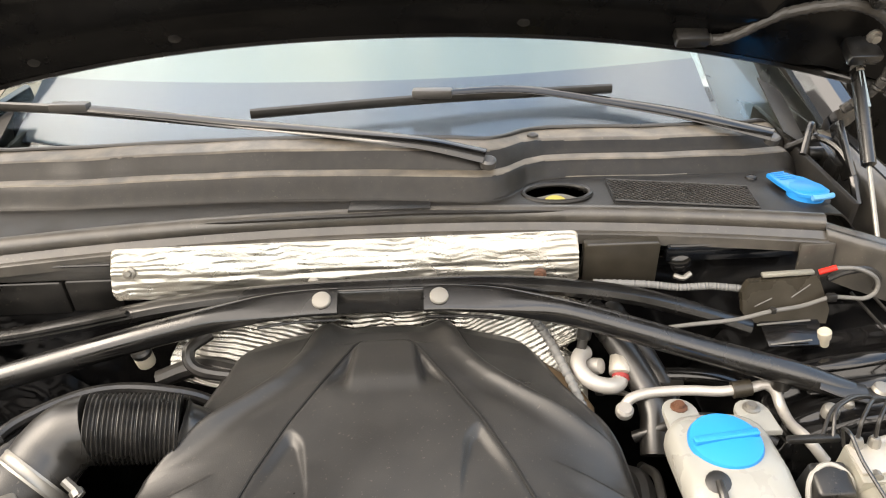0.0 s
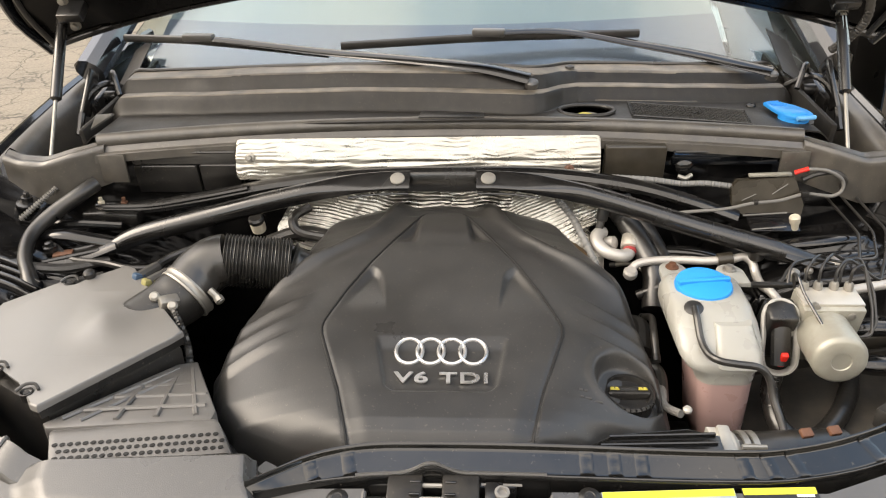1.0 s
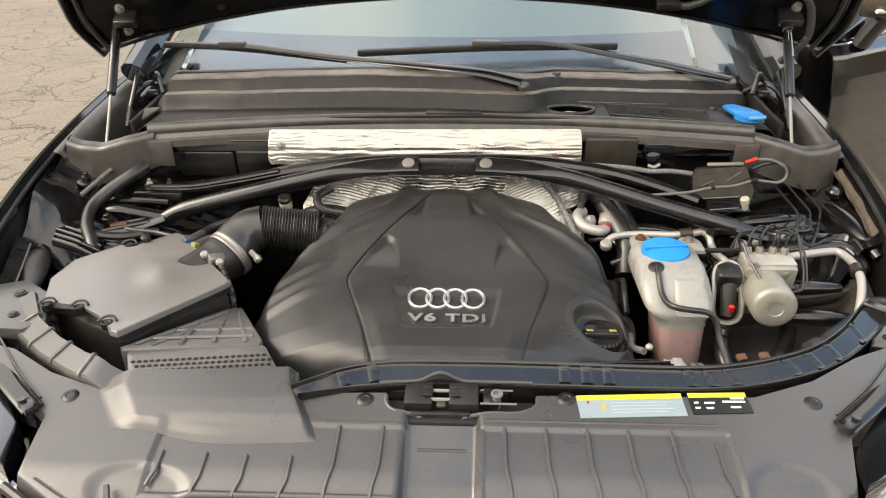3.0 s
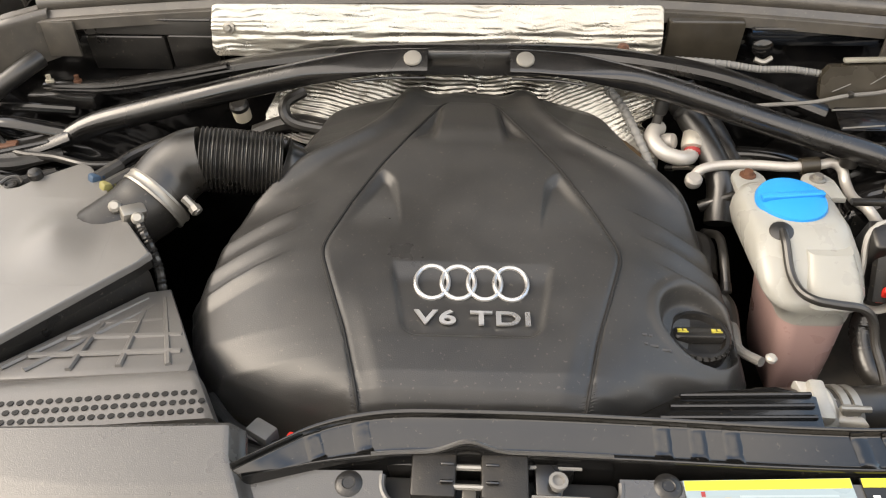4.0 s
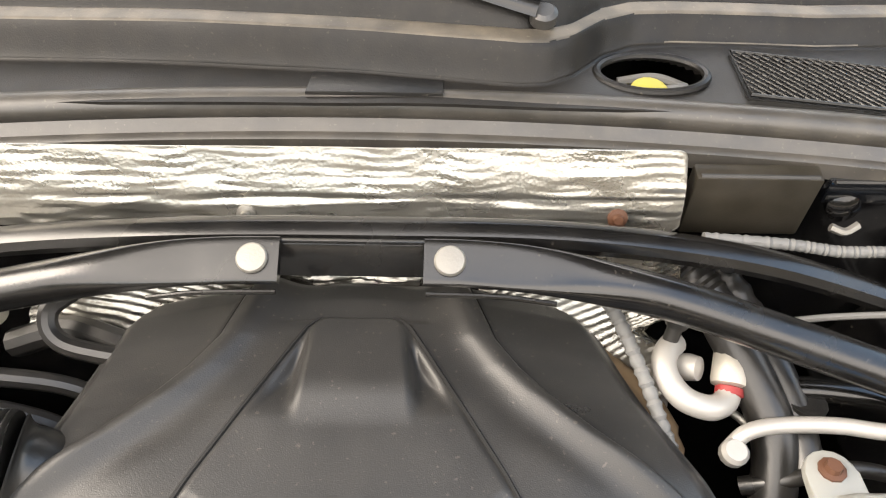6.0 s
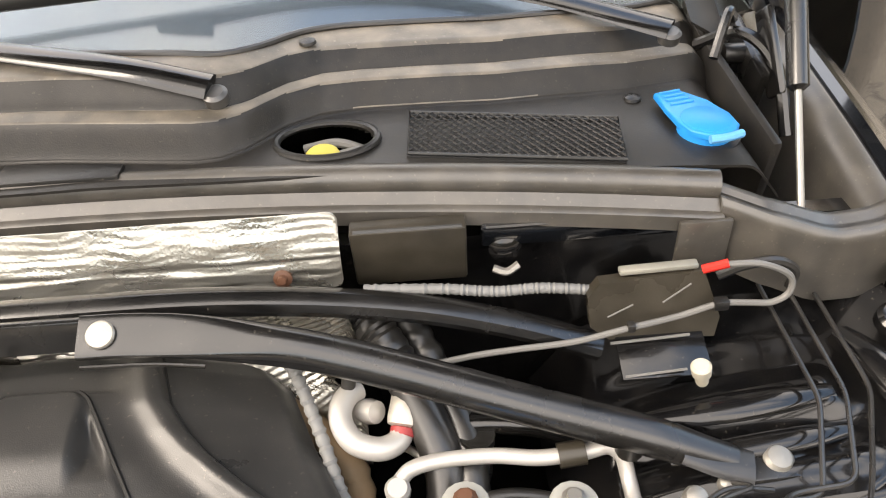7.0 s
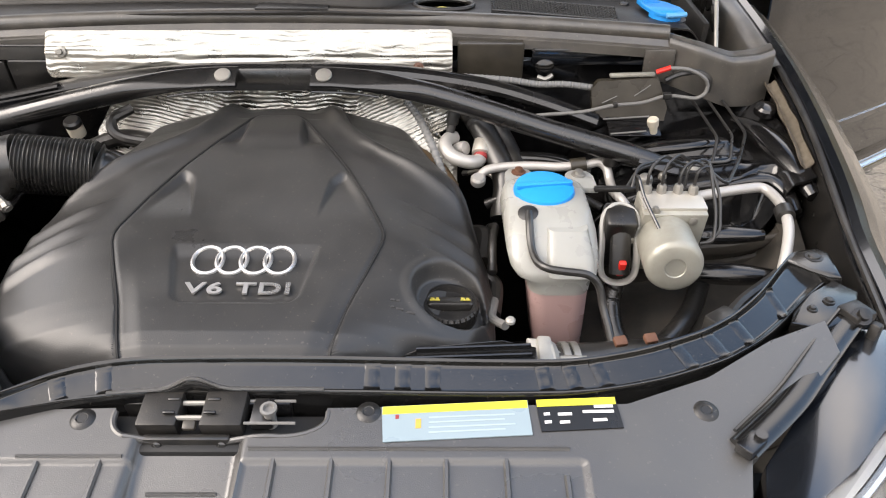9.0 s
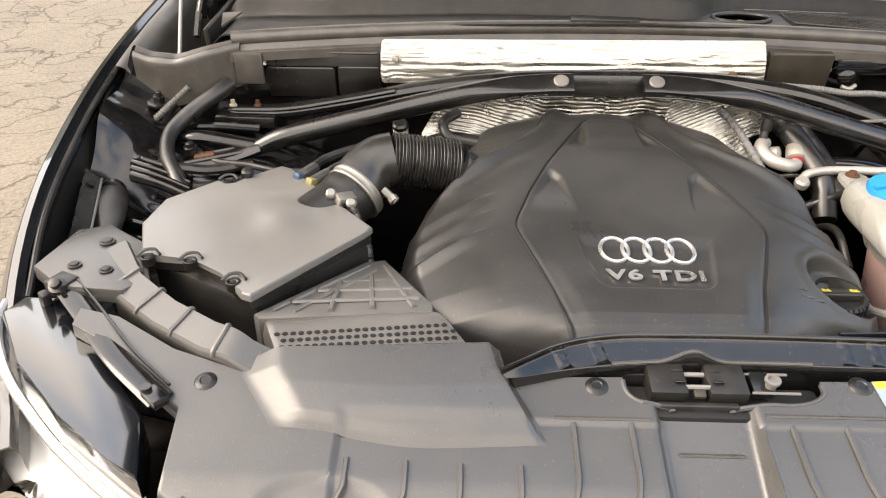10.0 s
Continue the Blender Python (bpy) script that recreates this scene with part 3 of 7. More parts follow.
tube(bm, [on_hood(x, d, n) for x, d, n in ((0.47, 0.06, 0.04), (0.52, 0.065, 0.045), (0.60, 0.13, 0.045), (0.69, 0.165, 0.05), (0.755, 0.145, 0.055), (0.78, 0.08, 0.06), (0.77, 0.03, 0.06), (0.745, -0.02, 0.055))], lambda t: 0.0082 + 0.0008 * math.sin(t * 300), 10, 16)
part("hose_tube", bm, DKHOSE, hose)
bm = B()
box(bm, on_hood(0.47, 0.06, 0.045), (0.05, 0.03, 0.02), (30, 0, 0), 0.005)
part("hose_end", bm, PLASTIC, hose)

# gas struts
for s, top, low in ((-1, (-0.772, 0.285, 1.30), (-0.752, 0.085, 1.075)), (1, (0.743, 0.285, 1.30), (0.720, 0.080, 1.075))):
    st = thing("gas_strut", low, "black gas strut with bare steel rod holding the bonnet", "strut", "bonnet struts")
    a, b = Vector(low), Vector(top)
    d = b - a
    bm = B()
    tube(bm, [a - d * 0.1, a + d * 0.42], 0.0036, 10)
    part("rod", bm, STEEL, st, "bare steel rod")
    bm = B()
    lathe(bm, [(0.006, 0), (0.0105, 0.004), (0.0105, d.length * 0.72), (0.007, d.length * 0.75)], a + d * 0.38, d, 16)
    part("cylinder", bm, BAR, st)
    bm = B()
    lathe(bm, [(0.012, -0.012), (0.012, 0.012)], a + d * 1.12, (1, 0, 0), 12)
    box(bm, a + d * 1.16, (0.03, 0.05, 0.012), (40, 0, 0), 0.003)
    part("ball_joint", bm, BAR, st)
    if s > 0:
        bm = B()
        box(bm, a + d * 0.80 + Vector((0.0015, -0.0095, 0.003)), (0.008, 0.002, 0.06), (-42, 0, 0))
        part("sticker", bm, LABELB, st, "small pale sticker")

# ---- open front door of the car ----
HINGE, ALONG, FACE = Vector((0.935, 0.470, 0)), Vector((0.829, 0.559, 0)), Vector((0.559, -0.829, 0))


def on_door(s, z, out=0.0):
    """s along the door from its hinge, z up, out of its painted side."""
    return HINGE + ALONG * s + FACE * out + Vector((0, 0, z))


DOOR_Z = (0.42, 0.455, 0.49, 0.53, 0.56, 0.66, 0.685, 0.70, 0.78, 0.88, 0.97, 1.03, 1.075, 1.13, 1.18, 1.205)
DOOR_OUT = (-0.045, -0.010, 0.004, 0.004, -0.008, -0.006, 0.000, 0.012, 0.010, 0.016, 0.030, 0.034, 0.031, 0.023, 0.010, -0.015)
bm = B()


def door_skin(u, v):
    k = v * (len(DOOR_Z) - 1)
    z, o = ip(k, range(len(DOOR_Z)), DOOR_Z), ip(k, range(len(DOOR_Z)), DOOR_OUT)
    bow = 0.020 * math.sin(math.pi * u)
    return on_door(0.02 + 1.12 * u, z + 0.03 * u * sm(z, 0.9, 1.1), o + bow - 0.012 * sm(0.03 - u, 0.0, 0.03))


sheet(bm, door_skin, 40, 75, 0.004, -FACE)
door = part("door", bm, PAINT, car, "glossy black front door standing open", 60)
bm = B()
tube(bm, [Vector(door_skin(u, 2.5 / 15)) + FACE * 0.006 for u in np.linspace(0.0, 1.0, 12)], 0.016, 10, 4, flat=(1.0, 0.5), up=(0, 0, 1))
part("lower_trim", bm, CHROME, door, "bright trim along the door's lower edge")
bm = B()
sheet(bm, lambda u, v: on_door(0.03 + 1.10 * u, 0.42 + 0.78 * v, -0.075), 8, 8, 0.05, -FACE)
part("inner_panel", bm, PLASTIC, door)
bm = B()
tube(bm, [on_door(s, 1.206 + 0.03 * s, -0.012) for s in np.linspace(0.10, 1.12, 8)], 0.008, 8, 3)
part("belt_trim", bm, CHROME, door, "bright strip below the window")
bm = B()
sheet(bm, lambda u, v: on_door(0.12 + 0.98 * u + 0.18 * v * (1 - u), 1.21 + 0.03 * u + (0.08 + 0.28 * sm(u, 0.0, 0.45)) * v, -0.030 - 0.10 * v), 14, 8, 0.004, -FACE)
part("window_glass", bm, GLASS, door, "side window glass")
bm = B()
tube(bm, [on_door(0.08, 1.20, -0.04), on_door(0.30, 1.32, -0.085), on_door(0.60, 1.50, -0.135), on_door(0.95, 1.585, -0.145), on_door(1.10, 1.56, -0.14), on_door(1.13, 1.18, -0.045)], 0.018, 10, 8)
part("window_frame", bm, PAINT, door)
bm = B()
loft(bm, [[on_door(s, z, 0.020 + k[1]) for s, z in [(0.150 + (p[0] - 0.150) * k[0], 1.340 + (p[1] - 1.340) * k[0]) for p in round_rect(0.03, 0.27, 1.275, 1.405, 0, 0.045)]] for k in ((0.80, -0.02), (1.0, 0.0), (0.98, 0.05), (0.80, 0.095), (0.40, 0.115))])
part("door_mirror", bm, BROWNPAINT, door, "grey-brown painted door mirror")
# Pale line along the mirror's lower edge.
bm = B()
tube(bm, [on_door(0.03, 1.298, 0.075), on_door(0.15, 1.292, 0.105), on_door(0.27, 1.298, 0.075)], 0.005, 8)
part("mirror_lamp", bm, LAMP, door, "pale line under the mirror")
bm = B()
tube(bm, [on_door(0.16, 1.290, 0.04), on_door(0.15, 1.25, 0.015), on_door(0.14, 1.20, -0.01)], 0.034, 12, 6, flat=(1.7, 0.7))
part("mirror_foot", bm, PLASTIC, door)
bm = B()
loft(bm, [[on_door(s, z, o) for s, z in ((0.03, 1.19), (0.26, 1.20), (0.26, 1.295), (0.16, 1.25), (0.06, 1.21))] for o in (-0.060, -0.030)])
part("sail_panel", bm, PAINT, door)
# Solid dark plate where the open doorway would be in shade.
bm = B()
box(bm, (0.872, 1.06, 0.84), (0.03, 1.08, 0.70), (0, 0, 0), 0.02)
part("door_opening", bm, PLASTIC, car, "dark plate standing for the shaded doorway")

# ---- cowl cover ----
cowl = thing("cowl_cover", (0, 0.3, 1.05), "dusty black plastic cowl cover below the windscreen", "cowl cover")


def cowl_step(x):
    return ip(x, (-0.72, -0.50, -0.25, 0.0, 0.10, 0.14, 0.165, 0.19, 0.225, 0.26, 0.30, 0.45, 0.60, 0.72), (0.255, 0.215, 0.195, 0.175, 0.161, 0.157, 0.160, 0.176, 0.218, 0.242, 0.250, 0.258, 0.282, 0.320))


def cowl_z(x, y):
    w = y - cowl_step(x)
    z = 1.126 - 0.055 * x * x
    k = 1.0 - 0.22 * sm(x, 0.1, 0.3)
    z += k * (0.034 * sm(w, -0.001, 0.024) + 0.12 * max(0.0, min(w, 0.046) - 0.014))
    z += k * (0.022 * sm(w, 0.050, 0.074) - 0.007 * math.exp(-((w - 0.049) / 0.005) ** 2))
    z += k * (0.12 * max(0.0, min(w, 0.110) - 0.066))
    z -= 0.014 * sm(w, 0.110, 0.118)
    z -= 0.05 * sm(abs(x), 0.68, 0.74)
    return z


bm = B()


def cowl_low(u, v):
    x = -0.73 + 1.45 * u
    y = 0.125 + (cowl_step(x) + 0.003 - 0.125) * v
    return (x, y, cowl_z(x, y) + 0.0012 * noise.noise((x * 9, y * 9, 4)))


def cowl_fn(u, v):
    x = -0.73 + 1.45 * u
    y = cowl_step(x) + 0.003 + 0.132 * v
    return (x, y, cowl_z(x, y) + 0.0025 * noise.noise((x * 7, y * 7, 1)))


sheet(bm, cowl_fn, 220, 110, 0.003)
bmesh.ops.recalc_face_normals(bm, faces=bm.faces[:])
# Faces steeper than about 44 degrees take the darker plastic.
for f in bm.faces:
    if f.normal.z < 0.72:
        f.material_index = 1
ledge = part("cowl_step", bm, COWL, cowl, "dusty stepped rear ledge, darker on its steep faces", angle=60)
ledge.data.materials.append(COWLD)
bm = B()
sheet(bm, cowl_low, 220, 60, 0.003)
hole = [f for f in bm.faces if ((f.calc_center_median().x - 0.267) / 0.050) ** 2 + ((f.calc_center_median().y - 0.190) / 0.034) ** 2 < 1]
bmesh.ops.delete(bm, geom=hole, context="FACES")
part("cowl_panel", bm, COWLD, cowl, angle=60)
# inspection lid beside the opening
bm = B()
slab(bm, [(-0.052, 0.137), (0.071, 0.137), (0.071, 0.160), (-0.050, 0.173)], lambda x, y: 1.126 - 0.055 * x * x + 0.0045, 0.006, 0.0015)
part("inspection_lid", bm, PLASTIC, cowl)
# intake mesh: frame, bars both ways
# Black plate under the bars gives the shade behind the mesh.
mesh_pan = B()
slab(mesh_pan, [(0.348, 0.152), (0.562, 0.130), (0.572, 0.214), (0.352, 0.234)], lambda x, y: cowl_z(x, 0.17) + 0.002, 0.004, 0.001)
part("mesh_backing", mesh_pan, DEEP, cowl, "black plate for the shade behind the mesh")
bm = B()


def on_mesh(a, b):
    """a across, b towards the glass, both 0 to 1."""
    x = 0.350 + 0.212 * a + (0.003 + 0.007 * a) * b
    return (x, 0.152 - 0.022 * a + 0.083 * b, cowl_z(x, 0.17) + 0.005)


for k in range(14):
    tube(bm, [on_mesh(i / 44, (k + (0.0 if (i + k) % 2 else 1.0)) / 14) for i in range(45)], 0.0011, 4, 1)
tube(bm, [on_mesh(a, b) for a, b in ((0, 0), (1, 0), (1, 1), (0, 1))], 0.0018, 6, 1, True)
part("intake_mesh", bm, PLASTIC, cowl, "fine plastic intake mesh")["kind"] = "stuff"
# round opening with a lid of the brake fluid bottle in it
bm = B()
tube(bm, [(0.267 + 0.052 * math.cos(a), 0.190 + 0.035 * math.sin(a), cowl_z(0.267, 0.18) + 0.001) for a in np.linspace(0, 2 * math.pi, 24, endpoint=False)], 0.0042, 8, 2, True)
part("opening_rim", bm, PLASTIC, cowl)
# Black disc below the rim supplies the opening's shaded depth.
bm = B()
lathe(bm, [(0.049, 0), (0.056, 0.002)], (0, 0, 0), (0, 0, 1), 28)
for v in bm.verts:
    v.co = Vector((0.267 + v.co.x, 0.190 + v.co.y * 0.68, 1.065 + v.co.z))
part("opening", bm, DEEP, cowl, "black disc for the shade inside the opening")
bottle = thing("brake_fluid_bottle", (0.265, 0.18, 1.08), "yellow cap of the brake fluid bottle in the cowl opening", "bottle cap")
bm = B()
lathe(bm, [(0.016, -0.03), (0.016, 0), (0.018, 0.003), (0.018, 0.008), (0.015, 0.010)], (0.263, 0.173, 1.108), (0, -0.25, 1), 18)
part("cap", bm, YELLOW, bottle)
bm = B()
box(bm, (0.291, 0.180, 1.112), (0.026, 0.012, 0.008), (0, 0, 20), 0.003)
tube(bm, [(0.24, 0.205, 1.105), (0.275, 0.205, 1.110), (0.305, 0.195, 1.105)], 0.005, 8)
part("sensor", bm, CABLE, bottle, "grey level sensor plug")
for x, y in ((0.245, 0.315), (0.60, 0.26)):
    bm = B()
    lathe(bm, [(0.010, 0), (0.009, 0.003), (0.004, 0.005)], (x, y, cowl_z(x, y) + 0.001), (0, 0, 1), 12)
    part("clip", bm, PLASTIC, cowl)
# bead along the front edge of the glass
bm = B()
tube(bm, [(x, cowl_step(x) + 0.112, cowl_z(x, cowl_step(x) + 0.108) + 0.001) for x in np.linspace(-0.72, 0.71, 40)], 0.004, 8, 3)
part("glass_bead", bm, HOSE, cowl)
for s in (-1, 1):
    bm = B()
    sheet(bm, lambda u, v, s=s: (s * (0.69 + 0.05 * u), 0.36 + 0.14 * v, 1.15 + 0.06 * v - 0.03 * u), 6, 6, 0.003)
    part("end_cap", bm, COWLD, cowl)
    bm = B()
    box(bm, (s * 0.712, 0.345, 1.062), (0.012, 0.36, 0.13), (8, 0, s * 4), 0.005)
    part("end_wall", bm, COWLD, cowl)

washer = thing("washer_filler_cap", (0.65, 0.21, 1.09), "bright blue plastic washer filler flap on the cowl", "cap")
bm = B()
slab(bm, [(0.620, 0.250), (0.646, 0.257), (0.670, 0.226), (0.685, 0.198), (0.687, 0.174), (0.676, 0.158), (0.654, 0.154), (0.636, 0.166), (0.627, 0.188), (0.623, 0.215)], lambda x, y: 1.119, 0.007, 0.003, 3)
part("flap", bm, BLUE, washer)
bm = B()
lathe(bm, [(0.028, -0.02), (0.028, 0.0), (0.026, 0.0055), (0.024, 0.0065)], (0.657, 0.187, 1.114), (0, 0, 1), 28)
part("lid", bm, BLUE, washer)
bm = B()
tube(bm, [(0.650, 0.152, 1.1155), (0.668, 0.154, 1.1155), (0.685, 0.160, 1.1155)], 0.0045, 8, 4)
part("flap_lip", bm, BLUELIP, washer, "pale blue front lip")
for k in range(4):
    bm = B()
    tube(bm, [(0.625 + 0.0015 * k, 0.246 - 0.0085 * k, 1.1195), (0.648 + 0.0025 * k, 0.251 - 0.0085 * k, 1.1195)], 0.0013, 6)
    part("grip_rib", bm, BLUE, washer)
bm = B()
lathe(bm, [(0.036, -0.03), (0.037, -0.006), (0.033, -0.006)], (0.657, 0.187, 1.108), (0, 0, 1), 28)
part("neck", bm, PLASTIC, washer)

# ---- wipers ----
for pts, blade, hub in (
        ([(0.158, 0.212, 1.180), (0.06, 0.238, 1.196), (-0.08, 0.29, 1.200), (-0.26, 0.352, 1.203), (-0.42, 0.385, 1.215), (-0.55, 0.405, 1.226)], ((-0.76, 0.50, 1.208), (-0.55, 0.425, 1.214), (-0.26, 0.368, 1.196)), (0.162, 0.208, 1.172)),
        ([(0.652, 0.318, 1.160), (0.53, 0.392, 1.176), (0.40, 0.425, 1.195), (0.24, 0.43, 1.222), (0.08, 0.405, 1.228)], ((-0.235, 0.385, 1.208), (0.08, 0.412, 1.216), (0.405, 0.452, 1.212)), (0.652, 0.318, 1.154))):
    wp = thing("wiper", hub, "black windscreen wiper resting on the glass", "wiper", "windscreen wipers")
    bm = B()
    tube(bm, pts, lambda t: 0.011 - 0.005 * t, 8, 8, flat=(1.5, 0.6), up=(0, -0.4, 1))
    part("arm", bm, GLOSSP, wp)
    bm = B()
    lathe(bm, [(0.0125, -0.008), (0.013, 0.003), (0.009, 0.006)], hub, (0, -0.3, 1), 16)
    part("pivot_cap", bm, GREY, wp, "worn grey pivot cap")
    bm = B()
    tube(bm, blade, 0.009, 8, 10, flat=(0.6, 1.0))
    part("blade", bm, HOSE, wp, "black rubber blade")
    bm = B()
    box(bm, pts[-1], (0.07, 0.022, 0.016), (0, 0, -6), 0.004)
    part("joint", bm, GREY, wp)

# ---- bonnet seal across the bulkhead ----
seal = thing("bonnet_seal", (0, 0.13, 1.08), "dusty black rubber bonnet seal along the bulkhead", "seal")


def seal_line(x):
    k = 1 - (x / 0.65) ** 2
    return 0.092 + 0.052 * k, 1.098 + 0.012 * k


XS = np.linspace(-0.655, 0.640, 24)
bm = B()
tube(bm, [(x, seal_line(x)[0], seal_line(x)[1] + 0.004) for x in XS], 0.015, 12, 3, flat=(1.0, 0.95), up=(0, 0, 1))
part("seal_bead", bm, RUBBER, seal)
bm = B()


def lip(u, v):
    x = -0.655 + 1.295 * u
    y, z = seal_line(x)
    return (x, y - ip(v, (0, 0.4, 0.55, 1), (0.010, 0.022, 0.030, 0.031)), z - ip(v, (0, 0.4, 0.55, 1), (0.0, 0.012, 0.013, 0.030)))


sheet(bm, lip, 60, 10, 0.003, (0, 1, 0))
part("seal_lip", bm, RUBBER, seal)
for s in (-1, 1):
    bm = B()

    def corner(u, v, s=s):
        x = 0.638 + (0.165 if s > 0 else 0.182) * u
        y = ip(u, (0, 0.25, 0.5, 0.8, 1), (0.070, 0.045, 0.035, 0.035, 0.042))
        t = ip(u, (0, 0.3, 0.6, 0.85, 1), (1.100, 1.092, 1.078, 1.082, 1.090))
        w = ip(v, (0, 0.1, 0.2, 0.3, 1), (0.026, 0.020, 0.004, 0.0, 0.0))
        return (s * x, y + w, t - ip(v, (0, 0.2, 0.3, 1), (0.0, 0.0, 0.006, 0.075 + 0.01 * u)) + 0.004 * (v < 0.12))
    sheet(bm, corner, 24, 16, 0.004, (0, 1, 0))
    part("seal_corner", bm, RUBBER, seal, "grey rubber corner piece")
    bm = B()
    box(bm, (s * 0.622, 0.062, 1.058), (0.05, 0.006, 0.055), (0, 0, 0), 0.002)
    part("seal_flap", bm, RUBBER, seal)
# strips on the bulkhead under the seal
for x0, x1, m, z0, z1, y in ((-0.60, -0.392, GREY, 1.055, 1.082, 0.088), (0.415, 0.605, PAINT, 1.050, 1.078, 0.088), (0.290, 0.400, DKBROWN, 1.02, 1.092, 0.075), (-0.47, -0.392, PLASTIC, 1.0, 1.055, 0.09), (-0.60, -0.475, PLASTIC, 0.995, 1.052, 0.093)):
    p = thing("bulkhead_panel", ((x0 + x1) / 2, y, z0), "dark panel on the bulkhead under the seal", "panel")
    bm = B()
    box(bm, ((x0 + x1) / 2, y + 0.01, (z0 + z1) / 2), (x1 - x0, 0.02, z1 - z0), (8, 0, 0), 0.003)
    pan = part("panel", bm, m, p)
    bm = B()
    tube(bm, [(x0 + 0.004, y - 0.001, z1 - 0.002), (x1 - 0.004, y - 0.001, z1 - 0.002)], 0.0022, 6)
    part("panel_edge", bm, HOSE, pan)


# ---- heat shields ----
shield = thing("heat_shield", (-0.05, 0.07, 1.03), "crumpled embossed aluminium heat shield on the bulkhead", "heat shield")
bm = B()


def foil_up(u, v):
    x = -0.388 + 0.669 * u
    e = max(0.0, 0.010 - min(x + 0.388, 0.281 - x)) / 0.010
    r = 0.008 * (1 - math.sqrt(max(0.0, 1 - e * e)))
    low, top = 1.036 + 0.004 * u + r, 1.1075 + 0.004 * u - r
    z = low + (top - low) * v
    # upper part leans back, lower part stands up with long creases
    y = 0.058 + 0.004 * v + 0.030 * max(0.0, v - 0.42) + 0.0035 * math.exp(-((v - 0.42) / 0.05) ** 2) * (0.6 + 2.0 * noise.noise((x * 7, 0, 2)))
    y += 0.0020 * noise.noise((x * 13, v * 3.5, 1)) * (1.35 - v) + 0.0012 * noise.noise((x * 26, v * 9, 3)) * (1.3 - v)
    y += 0.0010 * math.sin((v * 0.070 + 0.006 * noise.noise((x * 26, v * 3, 5))) * 2 * math.pi / 0.0075) * (0.16 + 0.22 * sm(-x, 0.30, 0.33) + 0.15 * sm(x, 0.22, 0.25)) * (0.5 + 1.5 * abs(noise.noise((x * 40, v * 6, 8))))
    return (x, y, z)


sheet(bm, foil_up, 330, 72, 0.0015, (0, 1, 0))
part("upper_shield", bm, FOIL, shield)
bm = B()


def foil_low(u, v):
    x = -0.315 + 0.605 * u
    z0 = ip(x, (-0.315, -0.25, -0.15, 0.15, 0.235, 0.29), (0.930, 0.915, 0.86, 0.86, 0.865, 0.855))
    z1 = ip(x, (-0.315, -0.29, -0.2, 0.0, 0.25, 0.283, 0.29), (0.955, 0.995, 1.030, 1.038, 1.035, 1.020, 0.985))
    z = z0 + (z1 - z0) * v
    # notch in the free edge
    x -= 0.034 * sm(x, 0.20, 0.29) * math.exp(-((z - 0.952) / 0.010) ** 2)
    arch = 0.016 * sm(x, 0.12, 0.26) + 0.010 * sm(-x, 0.14, 0.28)
    y = 0.050 - 0.05 * sm(1.0 - z, 0.0, 0.13) - arch + 0.004 * noise.noise((x * 14, z * 14, 7))
    lean = 0.5 * (x - 0.12) if x > 0.12 else -0.25 * (x + 0.1) * (x < -0.1)
    y += 0.0010 * math.sin((z - lean + 0.006 * noise.noise((x * 20, z * 16, 9))) * 2 * math.pi / 0.0070) * (0.4 + 1.4 * abs(noise.noise((x * 22, z * 22, 4)))) + 0.0025 * noise.noise((x * 34, z * 34, 6))
    return (x, y, z)


sheet(bm, foil_low, 260, 110, 0.0015, (0, 1, 0))
part("lower_shield", bm, FOIL, shield)
for x, z in ((-0.360, 1.078), (0.225, 1.055), (-0.10, 1.053)):
    bm = B()
    lathe(bm, [(0.009, 0), (0.009, 0.002), (0.005, 0.003), (0.004, 0.007)], (x, 0.055 + (z - 1.04) * 0.2, z), (0, -1, 0.3), 12)
    part("shield_stud", bm, ORANGE if x > 0 else STEEL, shield)

# ---- braces ----
beam = thing("scuttle_beam", (0, 0.03, 1.0), "black pressed steel beam across the bulkhead", "beam")
bm = B()
tube(bm, [(-0.655, 0.055, 0.980), (-0.56, 0.052, 0.985), (-0.45, 0.045, 1.005), (-0.30, 0.038, 1.036), (-0.15, 0.03, 1.055), (0.0, 0.028, 1.060), (0.18, 0.03, 1.056), (0.33, 0.03, 1.035), (0.44, 0.025, 1.005), (0.52, 0.012, 0.980)], 0.017, 10, 6, flat=(0.9, 0.75))
part("beam_bar", bm, BAR, beam)
bm = B()
tube(bm, [(-0.665, 0.045, 0.988), (-0.56, 0.04, 0.992), (-0.45, 0.032, 1.013), (-0.36, 0.026, 1.033)], 0.005, 8)
part("beam_edge", bm, BAR, beam)
bm = B()
box(bm, (-0.63, 0.045, 0.972), (0.11, 0.05, 0.022), (0, 0, -3), 0.004)
part("beam_foot", bm, BAR, beam)
for x, m in ((-0.657, WHITE), (-0.612, ORANGE)):
    bm = B()
    lathe(bm, [(0.010, 0), (0.010, 0.004), (0.007, 0.005), (0.007, 0.012), (0.004, 0.013), (0.004, 0.02)], (x, 0.05, 0.984), (0, 0, 1), 6)
    part("nut", bm, m, beam)

brace = thing("strut_brace", (0, 0, 1.03), "satin black tubular strut brace bolted across the engine bay", "strut brace")


